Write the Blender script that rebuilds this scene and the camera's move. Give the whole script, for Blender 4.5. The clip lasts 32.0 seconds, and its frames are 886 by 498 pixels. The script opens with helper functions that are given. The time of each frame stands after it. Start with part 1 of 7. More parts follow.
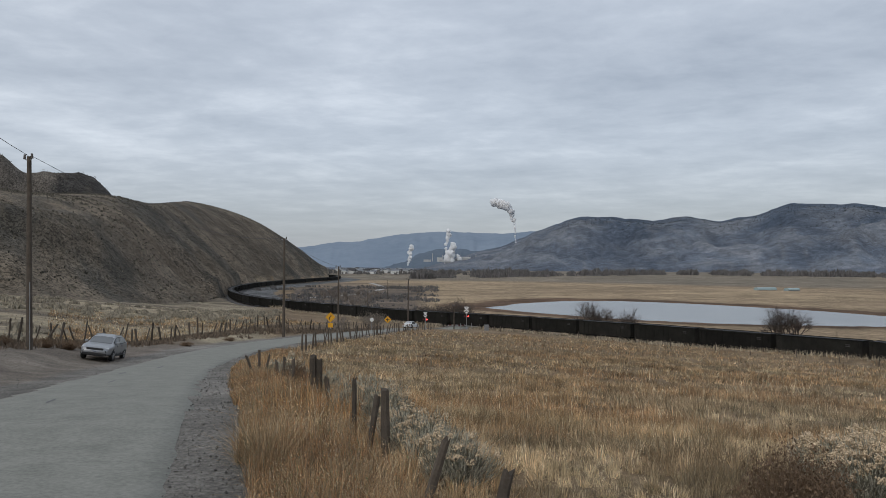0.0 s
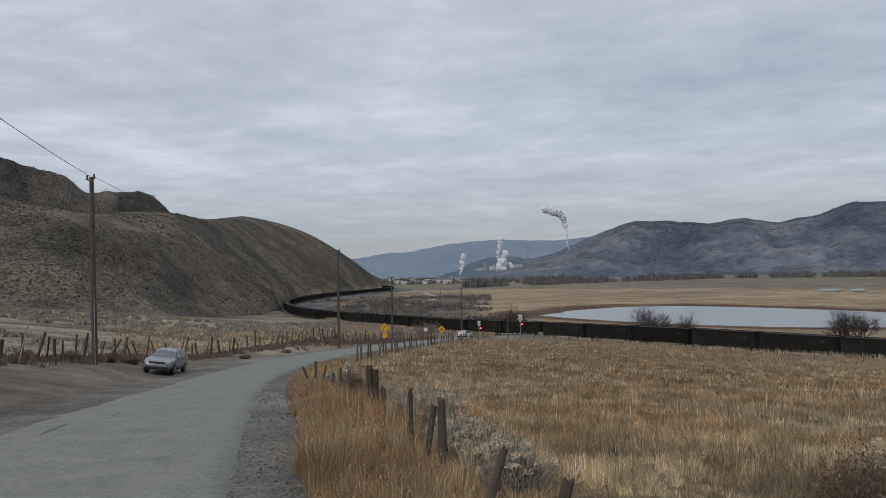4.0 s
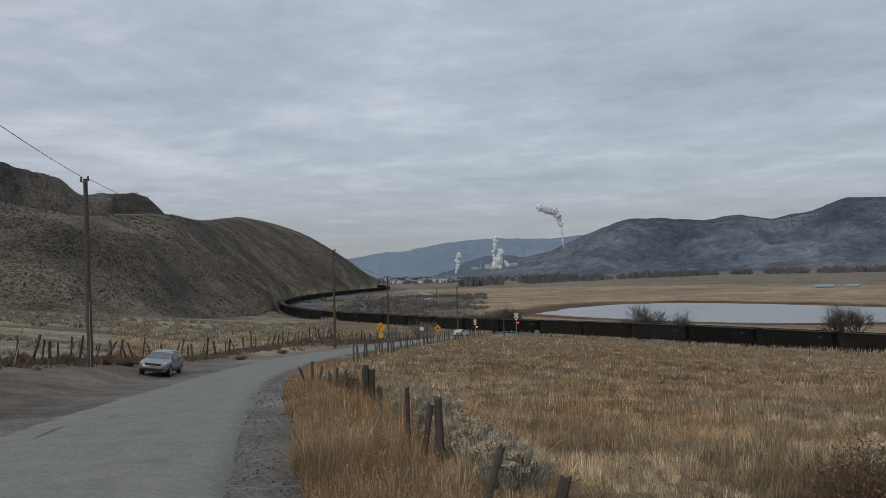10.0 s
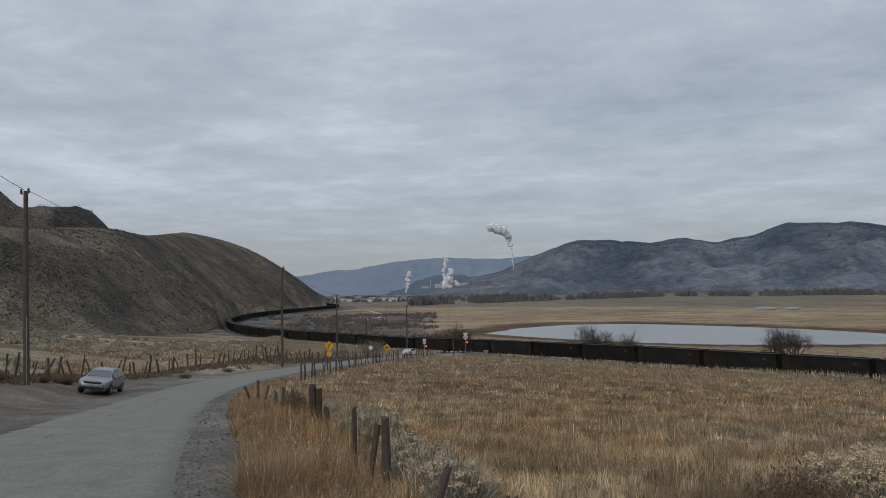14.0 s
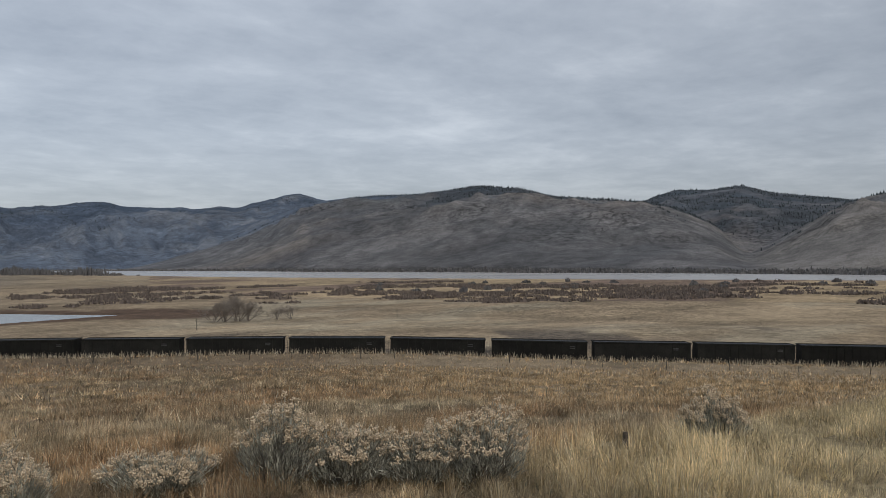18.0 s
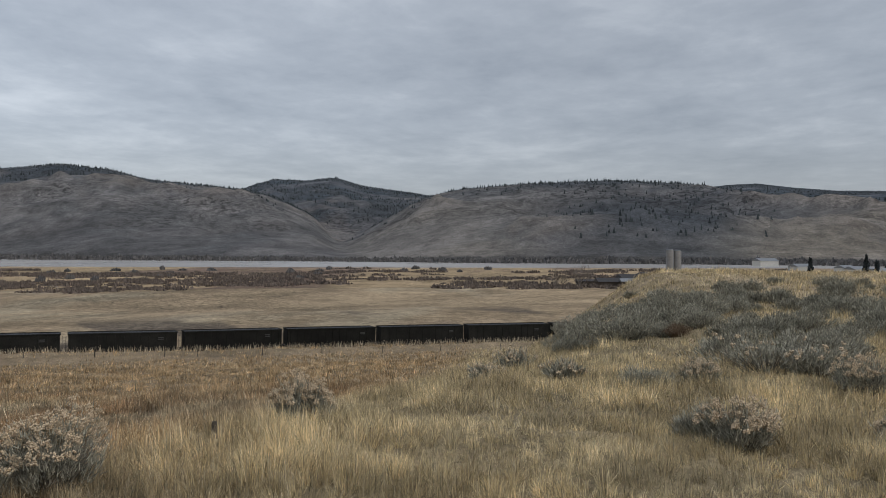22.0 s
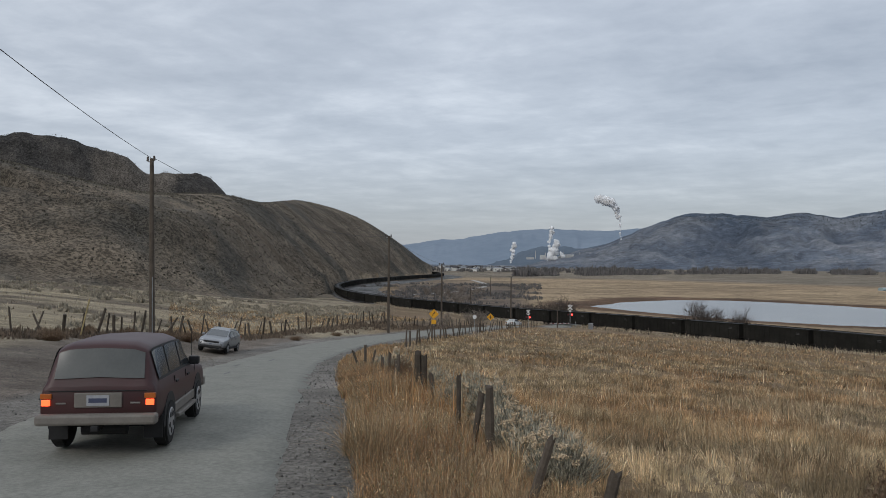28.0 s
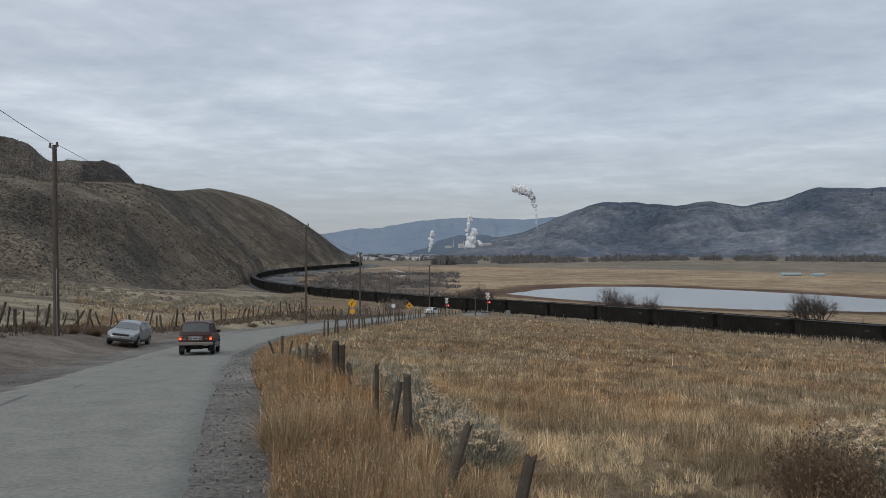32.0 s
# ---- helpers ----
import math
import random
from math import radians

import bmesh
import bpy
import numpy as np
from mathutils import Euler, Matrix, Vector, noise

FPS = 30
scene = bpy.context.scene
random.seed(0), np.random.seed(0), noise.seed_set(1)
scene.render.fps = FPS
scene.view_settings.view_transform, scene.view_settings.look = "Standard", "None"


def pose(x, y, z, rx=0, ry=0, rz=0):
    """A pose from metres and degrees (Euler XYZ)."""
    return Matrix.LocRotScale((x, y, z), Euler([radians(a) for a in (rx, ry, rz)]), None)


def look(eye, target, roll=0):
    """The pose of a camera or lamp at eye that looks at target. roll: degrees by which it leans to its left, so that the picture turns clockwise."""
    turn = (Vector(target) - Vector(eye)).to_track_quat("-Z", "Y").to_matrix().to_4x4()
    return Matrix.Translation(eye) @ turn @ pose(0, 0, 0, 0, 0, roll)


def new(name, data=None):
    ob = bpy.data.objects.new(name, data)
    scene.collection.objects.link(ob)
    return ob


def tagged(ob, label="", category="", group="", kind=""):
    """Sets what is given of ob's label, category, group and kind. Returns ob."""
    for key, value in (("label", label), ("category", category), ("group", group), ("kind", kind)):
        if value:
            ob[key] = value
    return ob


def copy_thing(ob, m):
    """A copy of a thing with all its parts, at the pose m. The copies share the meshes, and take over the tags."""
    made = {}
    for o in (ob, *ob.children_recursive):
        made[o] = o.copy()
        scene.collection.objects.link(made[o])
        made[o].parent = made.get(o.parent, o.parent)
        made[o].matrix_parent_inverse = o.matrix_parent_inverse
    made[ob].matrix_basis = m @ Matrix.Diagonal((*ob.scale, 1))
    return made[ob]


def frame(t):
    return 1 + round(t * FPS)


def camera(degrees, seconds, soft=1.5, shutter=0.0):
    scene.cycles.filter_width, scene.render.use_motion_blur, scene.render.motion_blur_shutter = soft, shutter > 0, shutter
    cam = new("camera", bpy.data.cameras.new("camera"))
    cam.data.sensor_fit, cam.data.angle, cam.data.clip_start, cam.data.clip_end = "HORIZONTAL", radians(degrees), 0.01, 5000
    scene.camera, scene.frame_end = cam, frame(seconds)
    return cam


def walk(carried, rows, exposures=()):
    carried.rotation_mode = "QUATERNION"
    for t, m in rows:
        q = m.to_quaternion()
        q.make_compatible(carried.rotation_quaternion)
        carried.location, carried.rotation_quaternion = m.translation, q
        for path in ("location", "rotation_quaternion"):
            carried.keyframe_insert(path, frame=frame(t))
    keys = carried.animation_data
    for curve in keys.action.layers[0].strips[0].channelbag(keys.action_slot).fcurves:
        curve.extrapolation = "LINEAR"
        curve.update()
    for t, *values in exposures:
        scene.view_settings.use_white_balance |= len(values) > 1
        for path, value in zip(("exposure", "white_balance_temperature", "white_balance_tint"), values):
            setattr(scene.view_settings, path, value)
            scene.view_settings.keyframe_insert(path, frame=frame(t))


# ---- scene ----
EYE = 20.0      # height of the lens over the datum; the valley floor lies near z = 1.8
cam = camera(57.5, 32.0, soft=0.65)
# seconds, yaw, pitch, roll of a phone held at arm's length and turned about the body
PATH = [
    (0.0, 0.10, 1.07, -0.30), (0.5, -0.05, 1.26, -0.07), (1.0, -0.13, 1.27, -0.26), (1.5, -0.12, 1.20, -0.24),
    (2.0, -0.04, 0.99, -0.02), (2.5, 0.47, 1.01, 0.62), (3.0, 1.98, 1.12, 1.11), (3.5, 3.54, 1.42, 1.28),
    (5.5, 3.83, 2.23, 0.59), (6.0, 3.36, 2.01, 0.66), (6.5, 6.06, 2.00, 0.65), (7.0, 7.14, 1.95, 0.48),
    (7.5, 4.48, 1.78, 0.31), (8.0, 4.25, 1.67, 0.05), (8.5, 4.13, 1.69, 0.11), (9.0, 4.25, 1.68, 0.39),
    (9.5, 4.01, 1.57, 0.83), (10.0, 3.50, 1.65, 1.49), (10.5, 2.68, 2.07, 1.79), (11.0, 1.98, 2.59, 2.02),
    (11.5, 1.32, 2.99, 2.05), (12.0, 0.88, 3.09, 1.95), (12.5, 0.43, 3.28, 1.88), (13.0, 0.39, 3.47, 1.69),
    (13.5, 0.32, 3.19, 1.04), (15.5, -10.45, 2.09, 0.87), (16.0, -20.94, 1.66, 1.08), (16.5, -25.00, 1.58, 1.12),
    (17.0, -29.72, 1.49, 0.87), (17.5, -51.07, 0.99, 0.74), (18.0, -58.03, 0.63, 0.75), (18.5, -61.01, 0.53, 1.01),
    (19.0, -63.90, 0.49, 1.27), (19.5, -73.41, 0.34, 1.38), (20.0, -78.06, 0.22, 1.01), (20.5, -79.94, 0.18, 0.59),
    (21.0, -80.19, 0.16, 0.33), (21.5, -82.37, -0.03, 0.17), (22.0, -85.95, -0.45, 0.08), (22.5, -86.16, -0.59, 0.03),
    (23.0, -86.88, -0.70, 0.01), (23.5, -87.88, -0.81, 0.03), (24.0, -88.62, -0.89, 0.14), (24.5, -83.51, -0.68, 0.77),
    (25.0, -59.85, 0.09, 1.38), (25.5, -34.97, 0.85, 1.46), (26.0, -20.75, 1.25, 1.47), (26.5, -7.93, 1.50, 0.59),
    (28.5, 7.67, 0.70, -0.47), (29.0, 7.23, 0.59, -0.29), (29.5, 6.54, 0.51, 0.12), (30.0, 4.90, 0.44, 0.19),
    (30.5, 3.55, 0.31, 0.30), (31.0, 2.64, 0.24, 0.22), (31.5, 2.04, 0.18, 0.12), (32.0, 1.60, 0.08, -0.12),
]

def stand(yaw, pitch, roll):
    a = radians(yaw)
    return pose(-0.22 * math.sin(a), 0.22 * math.cos(a), EYE, 90 + pitch, roll, yaw)


walk(cam, [(t, stand(w, p, r)) for t, w, p, r in PATH],
     [(0, 0.12), (3, 0.1), (6, -0.08), (9, -0.12), (13, -0.12), (16, -0.13), (19, 0.12), (23, 0.1), (26, 0.08), (29, 0.12), (32, 0.12)])

# ---------------------------------------------------------------- sky and light
world = bpy.data.worlds.new("overcast_sky")
scene.world = world
world.use_nodes = True
wt = world.node_tree
wt.nodes.clear()


def wnode(kind, **kw):
    n = wt.nodes.new(kind)
    for k, v in kw.items():
        n.inputs[k].default_value = v
    return n


def wmath(op, a, b=None, clamp=False):
    n = wt.nodes.new("ShaderNodeMath")
    n.operation, n.use_clamp = op, clamp
    for i, v in enumerate((a, b)):
        if v is None:
            continue
        if isinstance(v, (int, float)):
            n.inputs[i].default_value = v
        else:
            wt.links.new(v, n.inputs[i])
    return n.outputs[0]


w_tc = wt.nodes.new("ShaderNodeTexCoord")
w_sep = wt.nodes.new("ShaderNodeSeparateXYZ")
wt.links.new(w_tc.outputs["Generated"], w_sep.inputs[0])
up = wmath("MAXIMUM", w_sep.outputs[2], 0.0)
den = wmath("ADD", up, 0.09)
cx, cy = wmath("DIVIDE", w_sep.outputs[0], den), wmath("DIVIDE", w_sep.outputs[1], den)
w_com = wt.nodes.new("ShaderNodeCombineXYZ")
wt.links.new(cx, w_com.inputs[0])
wt.links.new(cy, w_com.inputs[1])


def cloud(scale, detail, rough, dist, stretch, offset):
    m = wt.nodes.new("ShaderNodeMapping")
    m.inputs["Scale"].default_value = stretch
    m.inputs["Location"].default_value = offset
    m.inputs["Rotation"].default_value = (0, 0, radians(20))
    wt.links.new(w_com.outputs[0], m.inputs[0])
    n = wnode("ShaderNodeTexNoise", Scale=scale, Detail=detail, Roughness=rough, Distortion=dist)
    wt.links.new(m.outputs[0], n.inputs["Vector"])
    return n.outputs["Fac"]


big = cloud(0.30, 3.0, 0.5, 0.3, (0.9, 1.0, 1.0), (3.1, 1.7, 0.0))
mid = cloud(1.25, 8.0, 0.58, 0.25, (0.9, 1.0, 1.0), (7.3, 2.2, 0.0))
fine = cloud(4.5, 8.0, 0.6, 0.2, (0.9, 1.0, 1.0), (1.3, 9.2, 0.0))
mixed = wmath("ADD", wmath("MULTIPLY", big, 0.36), wmath("ADD", wmath("MULTIPLY", mid, 0.42), wmath("MULTIPLY", fine, 0.22)))
ramp = wt.nodes.new("ShaderNodeValToRGB")
wt.links.new(mixed, ramp.inputs[0])
ramp.color_ramp.elements[0].position, ramp.color_ramp.elements[0].color = 0.35, (0.245, 0.275, 0.325, 1)
ramp.color_ramp.elements[1].position, ramp.color_ramp.elements[1].color = 0.68, (0.50, 0.535, 0.585, 1)
e = ramp.color_ramp.elements.new(0.50)
e.color = (0.335, 0.368, 0.42, 1)
# an overcast sky is about three times as bright overhead as at the skyline
grad = wt.nodes.new("ShaderNodeMapRange")
grad.interpolation_type = "SMOOTHSTEP"
for k, v in (("From Min", 0.2), ("From Max", 0.95), ("To Min", 1.0), ("To Max", 1.75)):
    grad.inputs[k].default_value = v
wt.links.new(up, grad.inputs["Value"])
# the cloud is thinner and brighter over the north of the valley
north = wt.nodes.new("ShaderNodeMapRange")
for k, v in (("From Min", -0.1), ("From Max", 1.0), ("To Min", 0.97), ("To Max", 1.33)):
    north.inputs[k].default_value = v
wt.links.new(w_sep.outputs[1], north.inputs["Value"])
sky_gain = wmath("MULTIPLY", grad.outputs[0], north.outputs[0])
w_mul = wt.nodes.new("ShaderNodeVectorMath")
w_mul.operation = "SCALE"
wt.links.new(ramp.outputs[0], w_mul.inputs[0])
wt.links.new(sky_gain, w_mul.inputs["Scale"])
# low thin haze band of brighter sky above the skyline
w_sky = wt.nodes.new("ShaderNodeTexSky")
w_sky.sky_type, w_sky.sun_disc = "NISHITA", False
w_sky.sun_elevation, w_sky.sun_rotation = radians(24), radians(200)
w_skys = wt.nodes.new("ShaderNodeVectorMath")
w_skys.operation = "SCALE"
w_skys.inputs["Scale"].default_value = 0.012
wt.links.new(w_sky.outputs[0], w_skys.inputs[0])
low = wt.nodes.new("ShaderNodeMapRange")
low.interpolation_type = "SMOOTHSTEP"
for k, v in (("From Min", 0.0), ("From Max", 0.16), ("To Min", 0.8), ("To Max", 0.0)):
    low.inputs[k].default_value = v
wt.links.new(up, low.inputs["Value"])
w_mix = wt.nodes.new("ShaderNodeMix")
w_mix.data_type = "RGBA"
wt.links.new(low.outputs[0], w_mix.inputs["Factor"])
wt.links.new(w_mul.outputs[0], w_mix.inputs["A"])
w_mix.inputs["B"].default_value = (0.262, 0.284, 0.317, 1)
w_add = wt.nodes.new("ShaderNodeVectorMath")
w_add.operation = "ADD"
wt.links.new(w_mix.outputs["Result"], w_add.inputs[0])
wt.links.new(w_skys.outputs[0], w_add.inputs[1])
w_bg = wnode("ShaderNodeBackground", Strength=1.0)
wt.links.new(w_add.outputs[0], w_bg.inputs["Color"])
w_out = wt.nodes.new("ShaderNodeOutputWorld")
wt.links.new(w_bg.outputs[0], w_out.inputs["Surface"])

sun = new("sun", bpy.data.lights.new("sun", "SUN"))
sun.data.energy, sun.data.angle, sun.data.color = 0.9, radians(20), (1.0, 0.96, 0.9)
sun.matrix_world = look((0, 0, 0), (0.6, 1.0, -0.75))


# ---------------------------------------------------------------- helpers
def num(nt, kind, **kw):
    n = nt.nodes.new(kind)
    for k, v in kw.items():
        n.inputs[k].default_value = v
    return n


def material(name, col, col2=None, scale=4.0, rough=0.85, metal=0.0, bump=0.0, bscale=30.0, rand=0.0, emit=0.0, spec=0.3, attr="", island=False, coords="Object", fine=0.35):
    """Two scales of colour variation between col and col2, fine bump, and a spread of brightness by object or by loose piece."""
    m = bpy.data.materials.new(name)
    m.use_nodes = True
    nt = m.node_tree
    bsdf = nt.nodes["Principled BSDF"]
    bsdf.inputs["Roughness"].default_value = rough
    bsdf.inputs["Metallic"].default_value = metal
    bsdf.inputs["Specular IOR Level"].default_value = spec
    tc = nt.nodes.new("ShaderNodeTexCoord")
    col2 = col2 or tuple(c * 0.72 for c in col)
    n1 = num(nt, "ShaderNodeTexNoise", Scale=scale, Detail=5.0, Roughness=0.6)
    n2 = num(nt, "ShaderNodeTexNoise", Scale=scale * 9.0, Detail=4.0, Roughness=0.65)
    for n in (n1, n2):
        nt.links.new(tc.outputs[coords], n.inputs["Vector"])
    ad = num(nt, "ShaderNodeMath")
    ad.operation = "MULTIPLY_ADD"
    nt.links.new(n2.outputs["Fac"], ad.inputs[0])
    ad.inputs[1].default_value = fine
    sub = num(nt, "ShaderNodeMath")
    sub.operation = "MULTIPLY"
    nt.links.new(n1.outputs["Fac"], sub.inputs[0])
    sub.inputs[1].default_value = 1.0 - fine
    nt.links.new(sub.outputs[0], ad.inputs[2])
    rp = nt.nodes.new("ShaderNodeValToRGB")
    nt.links.new(ad.outputs[0], rp.inputs[0])
    rp.color_ramp.elements[0].position, rp.color_ramp.elements[0].color = 0.34, (*col2, 1)
    rp.color_ramp.elements[1].position, rp.color_ramp.elements[1].color = 0.64, (*col, 1)
    out = rp.outputs[0]
    if attr:
        at = nt.nodes.new("ShaderNodeAttribute")
        at.attribute_name = attr
        mx = nt.nodes.new("ShaderNodeMix")
        mx.data_type, mx.blend_type = "RGBA", "MULTIPLY"
        mx.inputs["Factor"].default_value = 1.0
        nt.links.new(at.outputs["Color"], mx.inputs["A"])
        nt.links.new(out, mx.inputs["B"])
        out = mx.outputs["Result"]
    if rand:
        src = nt.nodes.new("ShaderNodeNewGeometry").outputs["Random Per Island"] if island else nt.nodes.new("ShaderNodeObjectInfo").outputs["Random"]
        mr = nt.nodes.new("ShaderNodeMapRange")
        mr.inputs["To Min"].default_value, mr.inputs["To Max"].default_value = 1 - rand, 1 + rand
        nt.links.new(src, mr.inputs["Value"])
        vm = nt.nodes.new("ShaderNodeVectorMath")
        vm.operation = "SCALE"
        nt.links.new(out, vm.inputs[0])
        nt.links.new(mr.outputs[0], vm.inputs["Scale"])
        out = vm.outputs[0]
    nt.links.new(out, bsdf.inputs["Base Color"])
    if bump:
        n3 = num(nt, "ShaderNodeTexNoise", Scale=bscale, Detail=6.0, Roughness=0.65)
        nt.links.new(tc.outputs[coords], n3.inputs["Vector"])
        bp = num(nt, "ShaderNodeBump", Strength=bump, Distance=1.0 / bscale)
        nt.links.new(n3.outputs["Fac"], bp.inputs["Height"])
        nt.links.new(bp.outputs[0], bsdf.inputs["Normal"])
    if emit:
        bsdf.inputs["Emission Color"].default_value = (*col, 1)
        bsdf.inputs["Emission Strength"].default_value = emit
    return m


def mesh_from(name, verts, faces, mat, smooth=False):
    """A mesh from arrays of corners and of triangles or quads."""
    me = bpy.data.meshes.new(name)
    verts, faces = np.asarray(verts, np.float32), np.asarray(faces, np.int32)
    k = faces.shape[1]
    me.vertices.add(len(verts))
    me.vertices.foreach_set("co", verts.ravel())
    me.loops.add(faces.size)
    me.loops.foreach_set("vertex_index", faces.ravel())
    me.polygons.add(len(faces))
    me.polygons.foreach_set("loop_start", np.arange(0, faces.size, k, dtype=np.int32))
    me.polygons.foreach_set("loop_total", np.full(len(faces), k, np.int32))
    me.polygons.foreach_set("use_smooth", np.full(len(faces), smooth, bool))
    me.update(calc_edges=True)
    me.materials.append(mat)
    return me


def part(name, bm, mat, parent=None, label="", smooth=False):
    """Links a bmesh as one mesh object, under a thing or a part."""
    me = bpy.data.meshes.new(name)
    if smooth:
        for f in bm.faces:
            f.smooth = True
    bm.to_mesh(me)
    bm.free()
    me.materials.append(mat)
    ob = new(name, me)
    if parent is not None:
        ob.parent = parent
    if label:
        ob["label"] = label
    return ob


def thing(name, label, category, m, group=""):
    ob = new(name)
    ob.empty_display_size = 0.2
    ob.matrix_world = m
    return tagged(ob, label, category, group)


def box(x0, y0, z0, x1, y1, z1, bevel=0.0, bm=None):
    bm = bm or bmesh.new()
    made = bmesh.ops.create_cube(bm, size=1.0, matrix=Matrix.Translation(((x0 + x1) / 2, (y0 + y1) / 2, (z0 + z1) / 2)) @ Matrix.Diagonal((x1 - x0, y1 - y0, z1 - z0, 1)))
    if bevel:
        edges = list({e for v in made["verts"] for e in v.link_edges})
        bmesh.ops.bevel(bm, geom=edges, offset=bevel, segments=2, affect="EDGES", profile=0.5)
    return bm


def rod(a, b, r0, r1=None, sides=8, bm=None):
    """A tapered round bar from a to b."""
    bm = bm or bmesh.new()
    a, b = Vector(a), Vector(b)
    d = b - a
    q = d.to_track_quat("Z", "Y").to_matrix().to_4x4()
    bmesh.ops.create_cone(bm, cap_ends=True, segments=sides, radius1=r0, radius2=r0 if r1 is None else r1, depth=d.length, matrix=Matrix.Translation((a + b) / 2) @ q)
    return bm


def outline(points, y0, y1, bm=None):
    """A side outline in x and z, pulled from y0 to y1."""
    bm = bm or bmesh.new()
    lo = [bm.verts.new((x, y0, z)) for x, z in points]
    hi = [bm.verts.new((x, y1, z)) for x, z in points]
    bm.faces.new(lo)
    bm.faces.new(hi[::-1])
    n = len(points)
    for i in range(n):
        bm.faces.new((lo[(i + 1) % n], lo[i], hi[i], hi[(i + 1) % n]))
    bmesh.ops.recalc_face_normals(bm, faces=bm.faces[:])
    return bm


def lattice(x, y, seed):
    """A repeatable random number between 0 and 1 for each whole pair."""
    h = (x.astype(np.int64) * 374761393 + y.astype(np.int64) * 668265263 + seed * 974634641) & 0xFFFFFFFF
    h = ((h ^ (h >> 13)) * 1274126177) & 0xFFFFFFFF
    return ((h ^ (h >> 16)) & 0xFFFFFF) / 16777215.0


def vnoise(x, y, seed=0):
    xi, yi = np.floor(x), np.floor(y)
    fx, fy = x - xi, y - yi
    fx, fy = fx * fx * fx * (fx * (fx * 6 - 15) + 10), fy * fy * fy * (fy * (fy * 6 - 15) + 10)
    a, b = lattice(xi, yi, seed), lattice(xi + 1, yi, seed)
    c, d = lattice(xi, yi + 1, seed), lattice(xi + 1, yi + 1, seed)
    return (a + (b - a) * fx) * (1 - fy) + (c + (d - c) * fx) * fy


def fbm(x, y, octaves=5, seed=0, gain=0.5):
    """Fractal noise about 0, within about -1 to 1."""
    out, amp, tot = np.zeros(np.shape(x)), 1.0, 0.0
    for o in range(octaves):
        out = out + amp * (vnoise(x * 2.03 ** o + 17.3 * o, y * 2.03 ** o - 9.1 * o, seed + o) * 2 - 1)
        tot += amp
        amp *= gain
    return out / tot


def ridged(x, y, octaves=4, seed=0):
    out, amp, tot = np.zeros(np.shape(x)), 1.0, 0.0
    for o in range(octaves):
        out = out + amp * (1 - np.abs(vnoise(x * 2.1 ** o + 5.7 * o, y * 2.1 ** o + 3.3 * o, seed + o) * 2 - 1))
        tot += amp
        amp *= 0.55
    return out / tot


def step(a, b, v):
    u = np.clip((v - a) / (b - a), 0, 1)
    return u * u * (3 - 2 * u)


def curve_through(pts, n=24):
    """A smooth line through control points, evenly dense."""
    c = np.array(pts, float)
    p = np.vstack([2 * c[0] - c[1], c, 2 * c[-1] - c[-2]])
    u = np.linspace(0, 1, n, endpoint=False)[:, None]
    rows = [0.5 * (2 * p[i + 1] + (p[i + 2] - p[i]) * u + (2 * p[i] - 5 * p[i + 1] + 4 * p[i + 2] - p[i + 3]) * u ** 2 + (3 * p[i + 1] - p[i] - 3 * p[i + 2] + p[i + 3]) * u ** 3) for i in range(len(c) - 1)]
    return np.vstack(rows + [c[-1:]])


def lengths(line):
    return np.concatenate([[0], np.cumsum(np.hypot(*np.diff(line[:, :2], axis=0).T))])


def near_line(x, y, line):
    """Distance to a smooth line of points, and the index of the nearest one: a coarse search, then the neighbours."""
    x, y = np.asarray(x, float), np.asarray(y, float)
    px, py = line[:, 0], line[:, 1]
    hop = 8 if len(line) > 60 else 1
    best, idx = np.full(np.shape(x), 1e18), np.zeros(np.shape(x), int)
    for i in range(0, len(line), hop):
        d = (x - px[i]) ** 2 + (y - py[i]) ** 2
        closer = d < best
        best[closer] = d[closer]
        idx[closer] = i
    if hop > 1:
        start = idx.copy()
        for k in range(1 - hop, hop):
            i = np.clip(start + k, 0, len(line) - 1)
            d = (x - px[i]) ** 2 + (y - py[i]) ** 2
            closer = d < best
            best[closer] = d[closer]
            idx[closer] = i[closer]
    return np.sqrt(best), idx


# ---------------------------------------------------------------- the lie of the land
RAIL = [(232, -420), (214, -270), (190, -140), (166, -58), (155.4, -27), (141, 15), (122, 49.5), (104, 81), (82, 112.6), (54.7, 151), (37, 176), (14.3, 208), (-12, 241), (-36, 274),
        (-64, 312), (-95, 374), (-121, 460), (-134, 555), (-135, 648), (-127, 756), (-117, 858), (-124, 945), (-160, 1060), (-230, 1190), (-310, 1320)]
ROAD = [(4.5, -26), (0.6, -12), (-2.9, 0), (-6.0, 10.9), (-8.6, 20.6), (-12.0, 33), (-15.2, 47), (-16.8, 62), (-16.5, 78), (-14.5, 95), (-12.6, 115), (-10.8, 140), (-8, 168), (-4, 190), (1.5, 209), (12, 230), (34, 256)]
rail_line, road_line = curve_through(RAIL), curve_through(ROAD)
rail_s, road_s = lengths(rail_line), lengths(road_line)
